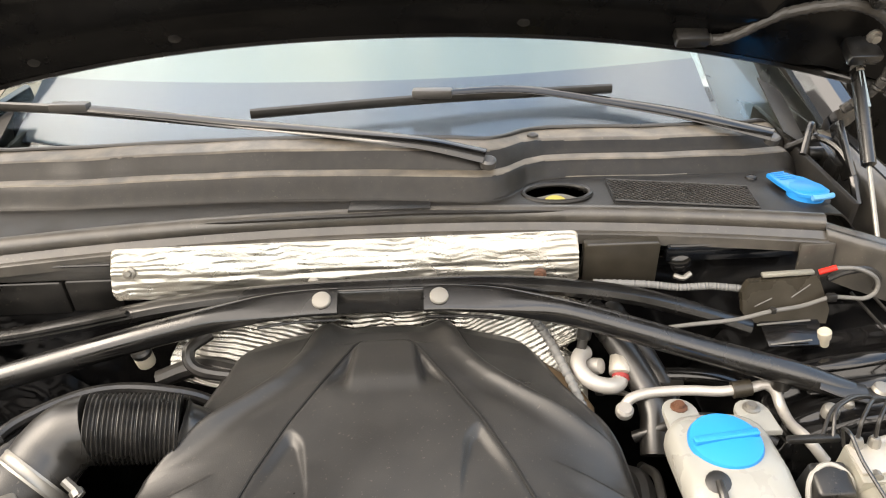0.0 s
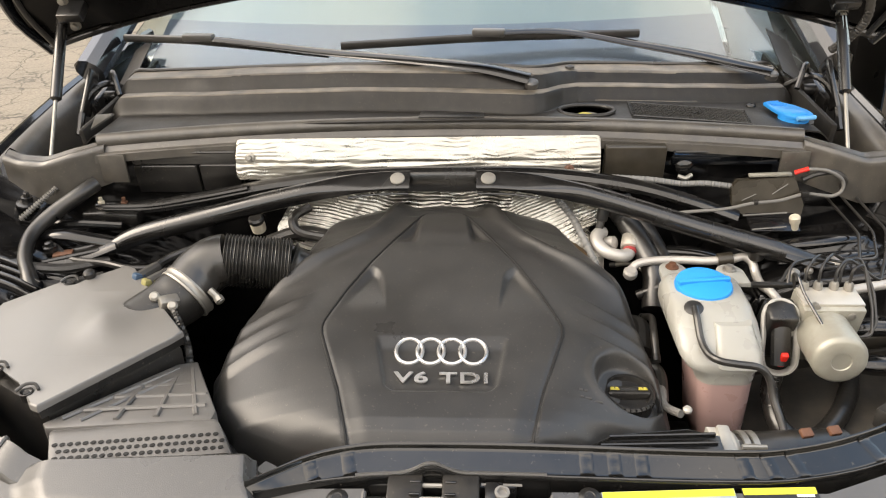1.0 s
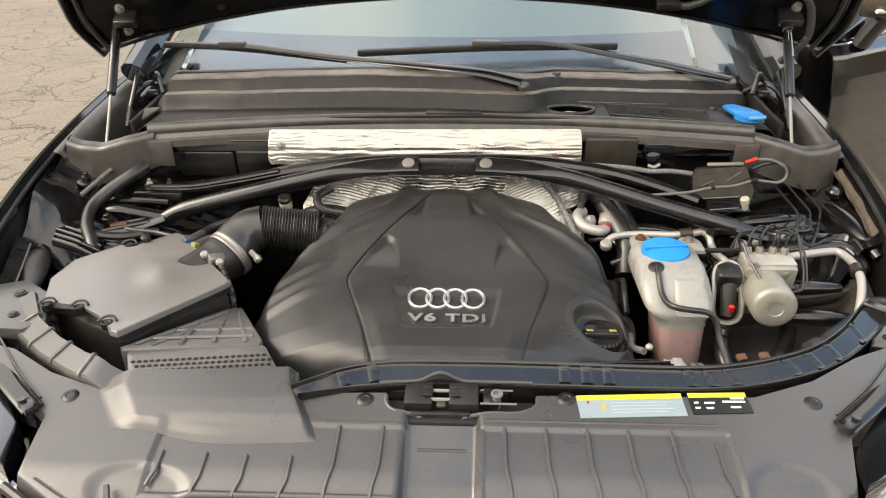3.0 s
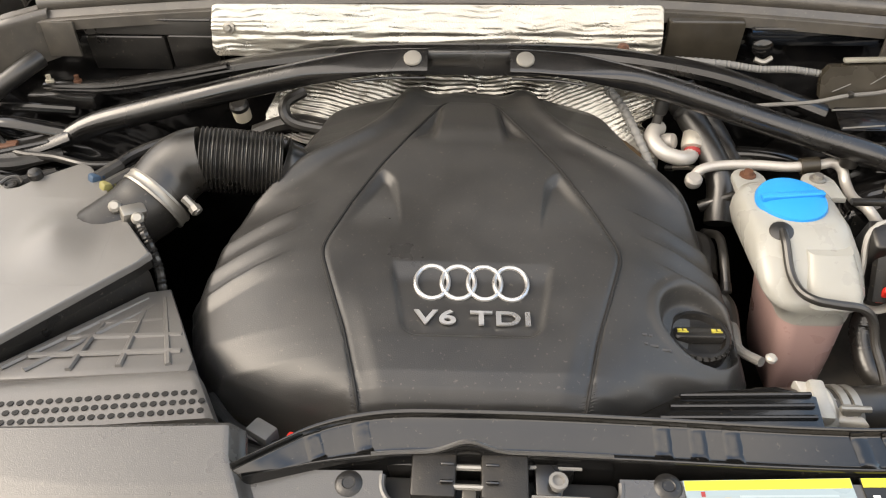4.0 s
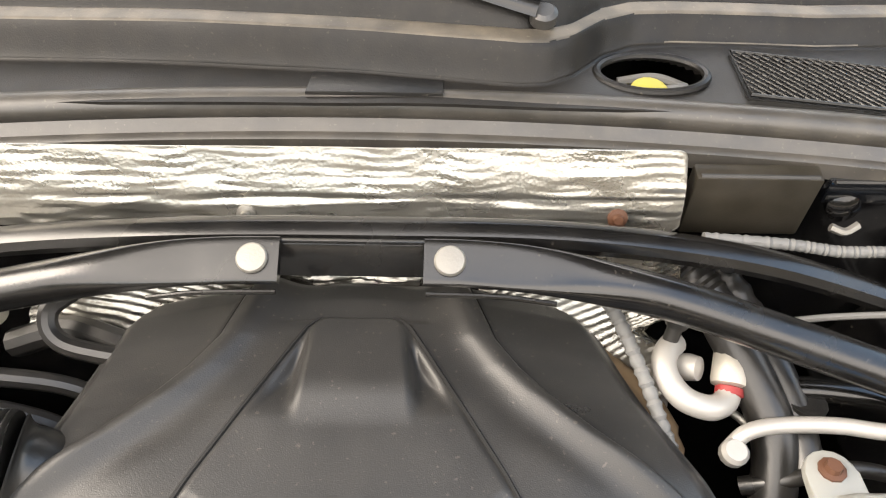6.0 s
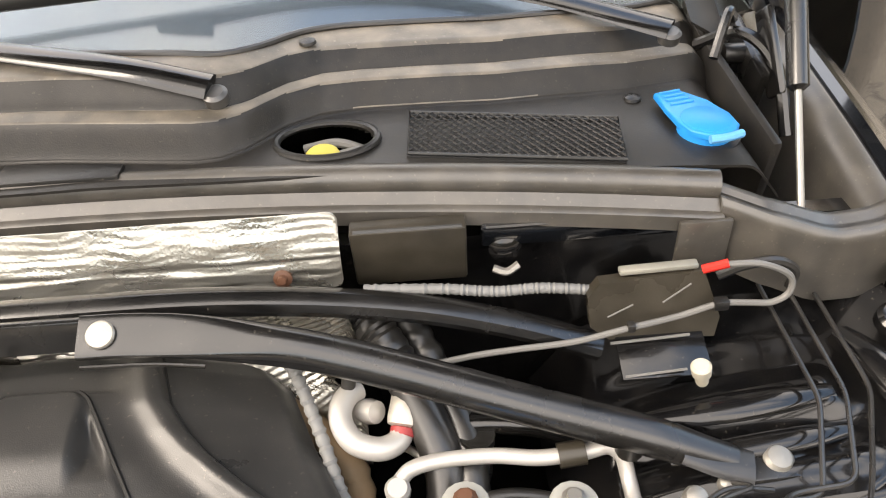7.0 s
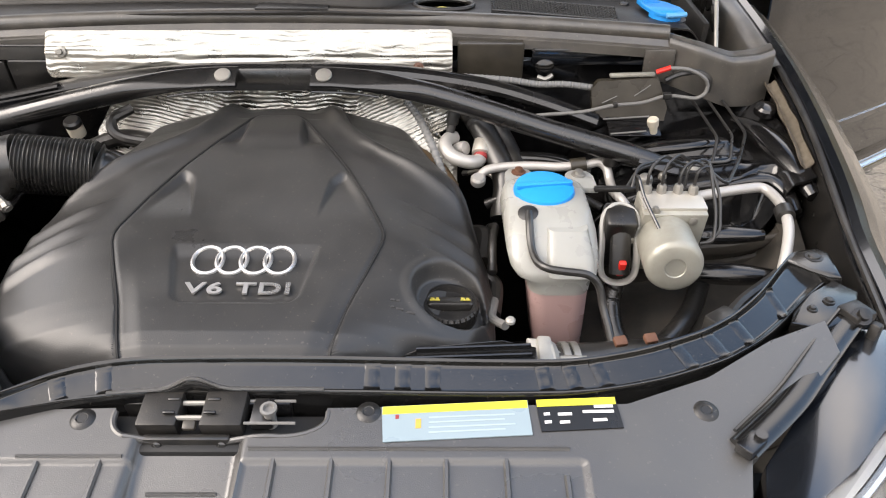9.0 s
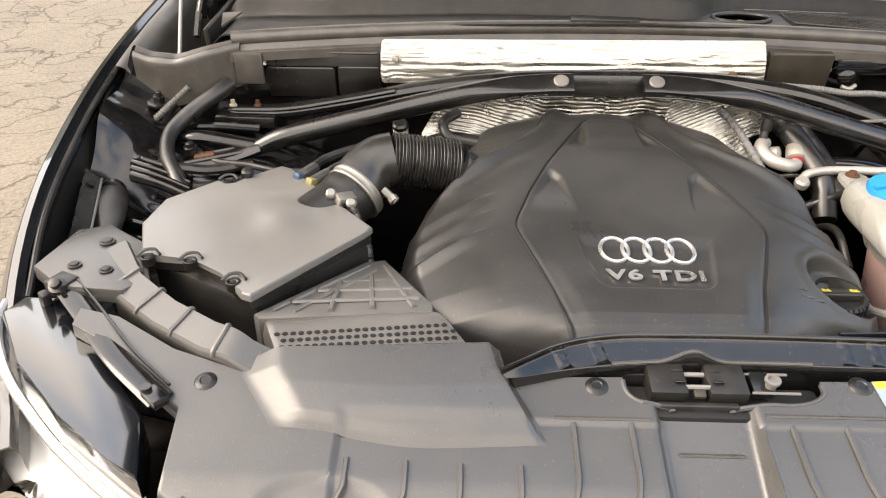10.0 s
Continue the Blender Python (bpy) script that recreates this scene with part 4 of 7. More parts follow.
def brace_arm(pts, flat_to, round_from, foot_from):
    """A tube squashed to a plate at its inner end and narrowed towards its foot."""
    p = curve_points(pts, 10)
    nrm = Vector((0, -0.50, 0.866))
    rings = []
    for i, q in enumerate(p):
        tan = (p[min(i + 1, len(p) - 1)] - p[max(i - 1, 0)]).normalized()
        up = (nrm - tan * nrm.dot(tan)).normalized()
        side = up.cross(tan)
        k = sm(abs(q.x), flat_to, round_from)
        f = sm(abs(q.x), foot_from, foot_from + 0.09)
        a, b = 0.0195 - 0.0015 * k - 0.006 * f, 0.0045 + 0.0132 * k - 0.008 * f
        e = 0.35 + 0.65 * k
        ring = []
        for m in range(24):
            c, s = math.cos(2 * math.pi * m / 24), math.sin(2 * math.pi * m / 24)
            ring.append(q + side * a * math.copysign(abs(c) ** e, c) + up * b * math.copysign(abs(s) ** e, s))
        rings.append(ring)
    return loft(B(), rings)


part("brace_tube", brace_arm([(-0.058, -0.010, 1.062), (-0.10, -0.010, 1.061), (-0.15, -0.011, 1.057), (-0.20, -0.013, 1.049), (-0.26, -0.016, 1.037), (-0.34, -0.022, 1.020), (-0.46, -0.032, 0.992), (-0.555, -0.040, 0.968), (-0.60, -0.051, 0.951), (-0.632, -0.061, 0.938)], 0.12, 0.25, 0.54), BAR, brace)
part("brace_tube", brace_arm([(0.058, -0.010, 1.062), (0.10, -0.010, 1.061), (0.15, -0.012, 1.057), (0.20, -0.015, 1.048), (0.26, -0.022, 1.036), (0.34, -0.038, 1.017), (0.44, -0.062, 0.993), (0.53, -0.084, 0.974), (0.58, -0.10, 0.964), (0.612, -0.110, 0.958)], 0.12, 0.25, 0.54), BAR, brace)
bm = B()
tube(bm, [(-0.59, -0.048, 0.957), (-0.625, -0.060, 0.947), (-0.655, -0.070, 0.942), (-0.70, -0.084, 0.940)], lambda t: 0.020 + 0.001 * t, 10, flat=(1.1, 0.45), up=(0, 0, 1))
for d in (-0.016, 0.016):
    tube(bm, [(-0.61 + d * 0.3, -0.054 + d, 0.955), (-0.70 + d * 0.3, -0.084 + d, 0.947)], 0.0035, 6)
part("brace_foot", bm, BAR, brace)
bm = B()
tube(bm, [(0.57, -0.097, 0.968), (0.60, -0.108, 0.960), (0.625, -0.115, 0.957)], 0.020, 10, flat=(1.0, 0.4), up=(0, 0, 1))
box(bm, (0.645, -0.112, 0.956), (0.058, 0.036, 0.006), (0, 0, 3), 0.002)
part("brace_foot", bm, BAR, brace)
for s in (-1, 1):
    bm = B()
    lathe(bm, [(0.0128, 0), (0.0128, 0.002), (0.0115, 0.0035), (0.003, 0.0038)], (s * 0.079, -0.0125, 1.066), (0, -0.50, 0.866), 20)
    part("bolt", bm, STEEL, brace, "pale round bolt head")
    bm = B()
    tube(bm, [(s * 0.060, -0.030, 1.046), (s * 0.12, -0.030, 1.044), (s * 0.165, -0.031, 1.038)], 0.0022, 8, 4)
    part("bracket_lip", bm, BAR, brace)
bm = B()
box(bm, (0, 0.004, 1.053), (0.20, 0.010, 0.034), (-8, 0, 0), 0.003)
part("brace_bridge", bm, BAR, brace)
bm = B()
box(bm, (-0.677, -0.078, 0.950), (0.034, 0.020, 0.010), (0, 0, 18), 0.003)
part("bolt", bm, ORANGE, brace, "rusty orange bolt")
bm = B()
lathe(bm, [(0.013, 0), (0.013, 0.002), (0.010, 0.006), (0.004, 0.007)], (0.648, -0.112, 0.959), (0, -0.2, 1), 16)
part("bolt", bm, STEEL, brace)

# ---- engine ----
engine = thing("engine", (0, -0.25, 0.43), "deep black engine block under its cover", "engine")
bm = B()
box(bm, (0.0, -0.24, 0.64), (0.50, 0.48, 0.40), (0, 0, 0), 0.03)
part("block", bm, DEEP, engine)
bm = B()
box(bm, (0.0, -0.08, 0.89), (0.34, 0.14, 0.12), (0, 0, 0), 0.02)
part("manifold", bm, HOSE, engine)
for pts, r, m in (([(0.16, -0.475, 0.850), (0.24, -0.462, 0.850), (0.345, -0.452, 0.847)], 0.029, HOSE), ([(-0.26, -0.44, 0.84), (-0.20, -0.47, 0.83), (-0.12, -0.49, 0.84)], 0.012, HOSE),
                  ([(-0.17, 0.03, 0.93), (-0.20, -0.01, 0.95), (-0.27, 0.01, 0.95), (-0.33, 0.01, 0.93)], 0.014, HOSE),
                  ([(-0.25, 0.025, 0.995), (-0.275, 0.0, 0.985), (-0.26, -0.02, 0.965), (-0.19, -0.03, 0.955)], 0.009, HOSE),
                  ([(0.30, -0.33, 0.83), (0.335, -0.31, 0.85), (0.33, -0.36, 0.86), (0.345, -0.39, 0.87)], 0.006, CABLE),
                  ([(0.31, -0.25, 0.86), (0.34, -0.27, 0.85), (0.335, -0.33, 0.84)], 0.010, HOSE),
                  ([(0.305, -0.12, 0.84), (0.33, -0.16, 0.86), (0.325, -0.22, 0.85)], 0.016, HOSE)):
    bm = B()
    tube(bm, pts, r, 10)
    part("pipe", bm, m, engine)
for k in range(6):
    bm = B()
    tube(bm, [(0.175, -0.505 + 0.009 * k, 0.866 + 0.003 * k), (0.34, -0.490 + 0.009 * k, 0.862 + 0.003 * k)], 0.0025, 6)
    part("rib", bm, HOSE, engine)
bm = B()
lathe(bm, [(0.006, 0), (0.0065, 0.004), (0.004, 0.007)], (0.350, -0.398, 0.882), (0, 0, 1), 12)
part("plug", bm, PALE, engine, "pale plug")
bm = B()
lathe(bm, [(0.009, 0), (0.0135, 0.002), (0.0140, 0.018), (0.012, 0.022)], (-0.353, 0.032, 0.944), (0, -0.35, 1), 16)
part("cap", bm, WHITE, engine, "cream collar of a sensor")
bm = B()
lathe(bm, [(0.011, 0), (0.0145, 0.003), (0.0145, 0.010), (0.011, 0.014)], (-0.353, 0.025, 0.964), (0, -0.35, 1), 14)
part("cap", bm, HOSE, engine)

ecover = thing("engine_cover", (0.009, -0.25, 0.84), "large matt black plastic engine cover with moulded ridges", "engine cover")
XC = 0.009
YB, YF = 0.038, -0.507
# the cover sits a little turned and tipped on the engine
CMID = Vector((XC, -0.25, 0.95))
CTURN = Matrix.Translation(CMID) @ Euler((0, radians(1.6), radians(2.0))).to_matrix().to_4x4() @ Matrix.Translation(-CMID)


def top_z(y):
    return ip(y, (-0.507, -0.500, -0.488, -0.47, -0.43, -0.38, -0.343, -0.30, -0.22, -0.155, -0.09, -0.02, 0.012, 0.030, 0.038), (0.890, 0.905, 0.916, 0.923, 0.931, 0.939, 0.945, 0.953, 0.966, 0.977, 0.988, 0.996, 0.998, 0.996, 0.991))


def half_l(y):
    return ip(y, (-0.507, -0.495, -0.475, -0.45, -0.41, -0.33, -0.235, -0.195, -0.165, -0.135, -0.06, 0.004, 0.020, 0.032, 0.038), (0.118, 0.155, 0.225, 0.288, 0.320, 0.340, 0.326, 0.300, 0.268, 0.252, 0.236, 0.222, 0.212, 0.196, 0.176))


def half_r(y):
    return ip(y, (-0.507, -0.495, -0.475, -0.45, -0.41, -0.33, -0.26, -0.22, -0.17, -0.12, -0.06, 0.004, 0.020, 0.032, 0.038), (0.128, 0.170, 0.245, 0.300, 0.322, 0.326, 0.320, 0.312, 0.294, 0.272, 0.244, 0.220, 0.210, 0.196, 0.176))


SEAM_Y = (-0.507, -0.4875, -0.415, -0.374, -0.335, -0.320, -0.306, -0.292, -0.276, -0.225, -0.17, -0.152, -0.083, -0.040, -0.022, -0.0135)
SEAM_W = (0.115, 0.120, 0.1405, 0.155, 0.1685, 0.1735, 0.1760, 0.1740, 0.1685, 0.150, 0.1255, 0.117, 0.078, 0.0545, 0.044, 0.034)


def seam_w(y):
    return ip(y, SEAM_Y, SEAM_W)


def shoulder(y):
    return ip(y, (-0.21, -0.19, -0.165, -0.14, -0.115, -0.085, -0.06, -0.03, 0.038), (0.315, 0.286, 0.252, 0.222, 0.190, 0.156, 0.134, 0.114, 0.092))


def cover_z(x, y):
    dx = x - XC
    ax = abs(dx)
    hw = half_r(y) if dx > 0 else half_l(y)
    a = min(1.0, ax / hw)
    z = top_z(y)
    w = seam_w(y) if y < -0.0135 else -0.1
    z -= 0.0022 * sm(y, -0.0150, -0.0110) * sm(0.075 - ax, 0.0, 0.03)
    out = max(0.0, ax - max(w, 0.03))
    span = max(0.02, hw - max(w, 0.03))
    front = sm(-y, 0.13, 0.24)
    z -= (0.050 * (out / span) ** 1.7 + 0.006 * (out / span)) * front
    z -= 0.030 * sm(a, 0.91, 1.0) ** 1.5 * (0.35 + 0.65 * front)
    # middle panel a little proud of its joint, with a chamfer towards the front
    inside = w - ax
    z += 0.0030 * sm(inside, -0.001, 0.008)
    z -= 0.0050 * sm(0.030 - inside, 0.0, 0.026) * sm(inside, -0.002, 0.001) * sm(-y, 0.34, 0.44)
    # nose at the back of the middle panel: a flat tongue between two hollows
    if y > -0.14:
        tongue = 0.034 + 0.10 * max(0.0, -0.02 - y)
        rise = sm(y, -0.116, -0.078) * (1.0 - 0.8 * sm(y, -0.078, -0.016)) * sm(-y, 0.0105, 0.0160)
        z += 0.0062 * rise * sm(tongue + 0.009 - ax, 0.0, 0.010)
        z -= 0.0105 * sm(ax - tongue - 0.004, 0.0, 0.010) * sm(inside, 0.0, 0.014) * sm(y, -0.108, -0.070) * sm(-y, 0.014, 0.030)
    # scoops beside the middle of the panel
    if -0.29 < y < -0.13:
        line = 0.083 + 0.12 * (y + 0.273)
        rear = -0.182 + 0.85 * max(0.0, ax - 0.096)
        deep = 0.0095 * sm(y, -0.280, -0.190)
        z -= deep * sm(ax - line, 0.0, 0.004 + 0.040 * sm(y, -0.25, -0.17) * 0.25) * sm(rear - y, -0.005, 0.014) * sm(inside, 0.0, 0.020)
    # badge tray with rounded lower corners
    ty = (y + 0.4265) / 0.1045
    ex = 0.0745 + 0.0205 * ty
    cr = max(0.0, ax - (ex - 0.016)), max(0.0, -0.4105 - y)
    edge = 0.016 - math.hypot(*cr) if cr[1] > 0 and cr[0] > 0 else min(ex - ax, y + 0.4265)
    edge = min(edge, -0.322 - y)
    z -= 0.0056 * sm(edge, -0.0025, 0.0055) * sm(-0.322 - y, -0.004, 0.030)
    # three flutes on each flank
    for k, y0 in enumerate((-0.236, -0.277, -0.315)):
        c = y - (y0 - 0.40 * (ax - 0.24))
        if abs(c) < 0.04:
            z += 0.0052 * sm(c, -0.026, 0.0) * (1 - sm(c, 0.0, 0.005)) * sm(ax, 0.188 + 0.010 * k, 0.245 + 0.006 * k) * (1 - 0.5 * sm(a, 0.93, 1.0))
    # shoulder: a rounded ridge, then a step down to the rear side panel
    if y > -0.24:
        d = ax - shoulder(y)
        k = sm(y, -0.215, -0.130)
        z += k * (0.0055 * math.exp(-((d + 0.013) / 0.013) ** 2) - 0.0030 * math.exp(-((d + 0.045) / 0.020) ** 2))
        z -= k * (0.0065 * sm(d, -0.002, 0.006) + 0.27 * max(0.0, d - 0.004))
        z -= 0.0018 * k * math.exp(-((d - 0.004) / 0.0022) ** 2)
    # oil filler dish, and the swept cut in front of it
    if dx > 0:
        r = math.hypot(dx - 0.262, y + 0.380)
        z += 0.0025 * sm(0.066 - r, 0.0, 0.012) - 0.023 * sm(0.051 - r, 0.0, 0.009)
        z -= 0.016 * sm(-y - 0.452 + 0.16 * max(0.0, ax - 0.20), 0.0, 0.020) * sm(ax, 0.16, 0.24)
    return z


NX, NY = 290, 250
bm = B()
rows = []
for j in range(NY + 1):
    q = j / NY
    y = YF + (YB - YF) * q
    rows.append([])
    for i in range(NX + 1):
        u = 2 * i / NX - 1
        x = XC + u * (half_r(y) if u > 0 else half_l(y))
        rows[-1].append(bm.verts.new((x, y, cover_z(x, y))))
for j in range(NY):
    for i in range(NX):
        bm.faces.new((rows[j][i], rows[j][i + 1], rows[j + 1][i + 1], rows[j + 1][i]))
rim = [rows[0][i] for i in range(NX + 1)] + [rows[j][NX] for j in range(1, NY + 1)] + [rows[NY][i] for i in range(NX - 1, -1, -1)] + [rows[j][0] for j in range(NY - 1, 0, -1)]
last = rim
for drop, inset in ((0.012, 0.0), (0.05, 0.03), (0.10, 0.08)):
    nxt = [bm.verts.new((XC + (v.co.x - XC) * (1 - inset), v.co.y + inset * 0.6 * (-0.25 - v.co.y), v.co.z - drop)) for v in rim]
    for k in range(len(rim)):
        bm.faces.new((last[k], last[(k + 1) % len(rim)], nxt[(k + 1) % len(rim)], nxt[k]))
    last = nxt
part("cover_shell", bm, COVER, ecover, angle=60)
bm = B()
SE = [(XC - seam_w(y), y) for y in np.linspace(-0.502, -0.0135, 60)]
SE += [(XC + q, -0.0135) for q in (-0.028, -0.014, 0.0, 0.014, 0.028)] + [(2 * XC - x, y) for x, y in reversed(SE)]
tube(bm, [(x, y, cover_z(x, y) + 0.0007) for x, y in SE], 0.0020, 6, 2)
part("seam", bm, DEEP, ecover, "dark joint round the middle panel")
for s in (-1, 1):
    bm = B()
    LN = [(XC + s * (shoulder(y) + 0.004), y) for y in np.linspace(0.030, -0.165, 24)]
    tube(bm, [(x, y, cover_z(x, y) + 0.0004) for x, y in LN], lambda t: 0.0015 * (1 - 0.8 * t), 6, 2)
    part("shoulder_line", bm, DEEP, ecover, "dark moulded line along the shoulder")
for k in range(4):
    bm = B()
    cx = XC - 0.0450 + 0.0300 * k
    tube(bm, [(cx + 0.0188 * math.cos(a), -0.351 + 0.0222 * math.sin(a), cover_z(cx, -0.351) + 0.0026 + 0.0052 * math.sin(a)) for a in np.linspace(0, 2 * math.pi, 24, endpoint=False)], 0.0028, 8, 3, True)
    part("ring", bm, SILVER, ecover, "silver ring of the badge")
fc = bpy.data.curves.new("lettering", "FONT")
fc.body, fc.size, fc.extrude, fc.bevel_depth, fc.offset = "V6 TDI", 0.028, 0.0012, 0.0, 0.0006
fc.align_x, fc.align_y, fc.space_character = "CENTER", "CENTER", 1.1
fo = new("lettering_curve", fc)
text_me = bpy.data.meshes.new_from_object(fo.evaluated_get(bpy.context.evaluated_depsgraph_get()))
bpy.data.objects.remove(fo)
tilt = math.atan2(top_z(-0.38) - top_z(-0.42), 0.04)
vx = [v.co.x for v in text_me.vertices]
vy = [v.co.y for v in text_me.vertices]
text_me.transform(Matrix.Translation((XC, -0.4015, cover_z(XC, -0.4015) + 0.0038)) @ Matrix.Rotation(tilt, 4, "X") @ Matrix.Diagonal((0.128 / (max(vx) - min(vx)), 0.0195 / (max(vy) - min(vy)), 1, 1)) @ Matrix.Translation((-(max(vx) + min(vx)) / 2, -(max(vy) + min(vy)) / 2, 0)))
text_me.materials.append(SILVER)
lett = new("lettering", text_me)
lett.parent = ecover
lett.matrix_parent_inverse = Matrix.Translation(ecover.location).inverted()
lett["label"] = "silver letters V6 TDI"
oc = Vector((XC + 0.262, -0.380, cover_z(XC + 0.262, -0.384) - 0.003))
bm = B()
lathe(bm, [(0.036, -0.01), (0.037, 0.004), (0.037, 0.012), (0.034, 0.0155), (0.030, 0.0155), (0.027, 0.008), (0.001, 0.007)], oc, (0.0, -0.12, 1), 40)
cap = part("oil_cap", bm, PLASTIC, ecover, "black ribbed oil filler cap")
bm = B()
loft(bm, [[oc + Vector((p[0], p[1], 0.006 + h - 0.12 * p[1])) for p in round_rect(-0.030 + k, 0.030 - k, -0.0095 + k, 0.0095 - k, 0, 0.0055)] for k, h in ((0.0, 0.0), (0.0, 0.008), (0.0015, 0.0105), (0.004, 0.0115))])
part("cap_handle", bm, PLASTIC, cap)
for k in range(30):
    a = 2 * math.pi * k / 30
    bm = B()
    tube(bm, [oc + Vector((0.037 * math.cos(a), 0.037 * math.sin(a), 0.002)), oc + Vector((0.037 * math.cos(a), 0.037 * math.sin(a), 0.012))], 0.0013, 5)
    part("grip", bm, PLASTIC, cap)
for s in (-1, 1):
    for dx, dy, w, h in ((0.0, -0.0022, 0.0125, 0.0016), (-0.003, 0.0012, 0.005, 0.0036), (0.0032, 0.0012, 0.0038, 0.0036)):
        bm = B()
        box(bm, oc + Vector((s * 0.0195 + dx, dy, 0.0180 - 0.12 * dy)), (w, h, 0.0012), (-7, 0, 0))
        part("mark", bm, YELLOW, cap, "yellow printed mark")
# small embossed bars before the oil cap
for dx, dy, w in ((-0.010, 0.013, 0.005), (-0.003, 0.013, 0.004), (-0.010, 0.002, 0.004), (-0.001, 0.001, 0.009), (0.012, -0.001, 0.012)):
    bm = B()
    x, y = 0.208 + dx, -0.424 + dy
    box(bm, (x, y, cover_z(x, y)), (w, 0.003, 0.0014), (8, 8, 0))
    part("embossed_bar", bm, GREY, ecover)
for ob in [c for c in ecover.children] + [c for c in cap.children]:
    ob.data.transform(CTURN)

# ---- air filter box ----
airbox = thing("air_filter_box", (-0.52, -0.33, 0.62), "black plastic air filter box with screwed lid", "air filter box")
bm = B()
LID = [(-0.650, -0.418), (-0.682, -0.335), (-0.675, -0.262), (-0.615, -0.195), (-0.600, -0.212), (-0.585, -0.208), (-0.575, -0.183), (-0.530, -0.140), (-0.512, -0.150), (-0.470, -0.205), (-0.425, -0.262), (-0.362, -0.335), (-0.372, -0.352), (-0.487, -0.505), (-0.500, -0.500), (-0.535, -0.455), (-0.580, -0.425)]

lb = B()
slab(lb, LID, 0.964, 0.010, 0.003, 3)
part("lid", lb, LIDM, airbox, "smooth black lid, sky sheen put into its paler colour")
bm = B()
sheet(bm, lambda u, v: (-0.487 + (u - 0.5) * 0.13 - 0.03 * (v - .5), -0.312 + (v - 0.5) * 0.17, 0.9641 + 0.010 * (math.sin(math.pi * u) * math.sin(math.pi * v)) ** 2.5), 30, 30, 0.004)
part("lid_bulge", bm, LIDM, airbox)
bm = B()
slab(bm, [(-0.53 + (x + 0.53) * 0.985, -0.32 + (y + 0.32) * 0.985) for x, y in LID], 0.9535, 0.012, 0.0)
slab(bm, [(-0.645, -0.40), (-0.672, -0.27), (-0.53, -0.15), (-0.37, -0.335), (-0.487, -0.49)], 0.941, 0.32, 0.01)
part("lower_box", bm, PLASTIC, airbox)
for x, y in ((-0.640, -0.425), (-0.583, -0.432), (-0.515, -0.478), (-0.60, -0.20)):
    bm = B()
    lathe(bm, [(0.0085, -0.01), (0.009, 0.0), (0.009, 0.0015), (0.0072, 0.002), (0.0055, -0.0015), (0.004, -0.0015), (0.004, 0.001), (0.001, 0.001)], (x, y, 0.964), (0, 0, 1), 16)
    part("screw_boss", bm, PLASTIC, airbox)
    bm = B()
    tube(bm, [(x - 0.014, y + 0.000, 0.966), (x - 0.006, y + 0.010, 0.969), (x + 0.006, y + 0.012, 0.969), (x + 0.015, y + 0.004, 0.966)], 0.0022, 6)
    part("clip", bm, HOSE, airbox)
# ribbed duct between box and slam panel
duct = thing("air_intake_duct", (-0.36, -0.5, 0.86), "black ribbed plastic air intake duct, coloured paler for sky sheen", "duct")
bm = B()
slab(bm, [(-0.487, -0.505), (-0.372, -0.352), (-0.345, -0.345), (-0.272, -0.475), (-0.272, -0.492), (-0.478, -0.515)], lambda x, y: 0.938 + 0.10 * (x + 0.4) * 0 - 0.02 * sm(y, -0.50, -0.36), 0.05, 0.004)
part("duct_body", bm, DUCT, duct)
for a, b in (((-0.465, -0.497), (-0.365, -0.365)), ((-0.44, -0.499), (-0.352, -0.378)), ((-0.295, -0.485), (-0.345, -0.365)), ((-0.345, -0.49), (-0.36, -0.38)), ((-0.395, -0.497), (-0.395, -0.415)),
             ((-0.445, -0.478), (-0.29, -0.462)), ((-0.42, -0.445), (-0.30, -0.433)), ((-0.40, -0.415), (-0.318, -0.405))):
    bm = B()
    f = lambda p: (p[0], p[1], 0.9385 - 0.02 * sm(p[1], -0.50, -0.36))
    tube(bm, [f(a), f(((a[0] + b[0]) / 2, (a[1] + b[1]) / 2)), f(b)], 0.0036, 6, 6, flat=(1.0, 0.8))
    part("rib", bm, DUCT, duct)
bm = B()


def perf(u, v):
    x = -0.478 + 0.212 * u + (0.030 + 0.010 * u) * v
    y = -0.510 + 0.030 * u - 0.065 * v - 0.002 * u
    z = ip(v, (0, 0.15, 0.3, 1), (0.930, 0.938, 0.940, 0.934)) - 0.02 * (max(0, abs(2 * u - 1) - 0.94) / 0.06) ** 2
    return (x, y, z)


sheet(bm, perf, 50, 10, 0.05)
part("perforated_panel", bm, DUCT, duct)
# Perforations: flat black discs on the panel paint the shade of holes.
for r in range(3):
    for k in range(22):
        u, v = 0.055 + 0.042 * k + 0.021 * (r % 2), 0.56 + 0.155 * r
        if u < 0.96:
            bm = B()
            p = Vector(perf(u, v))
            lathe(bm, [(0.0034, 0), (0.0034, 0.0006)], p + Vector((0, 0, 0.0002)), (0, 0.05, 1), 10)
            part("hole", bm, DEEP, duct)
bm = B()


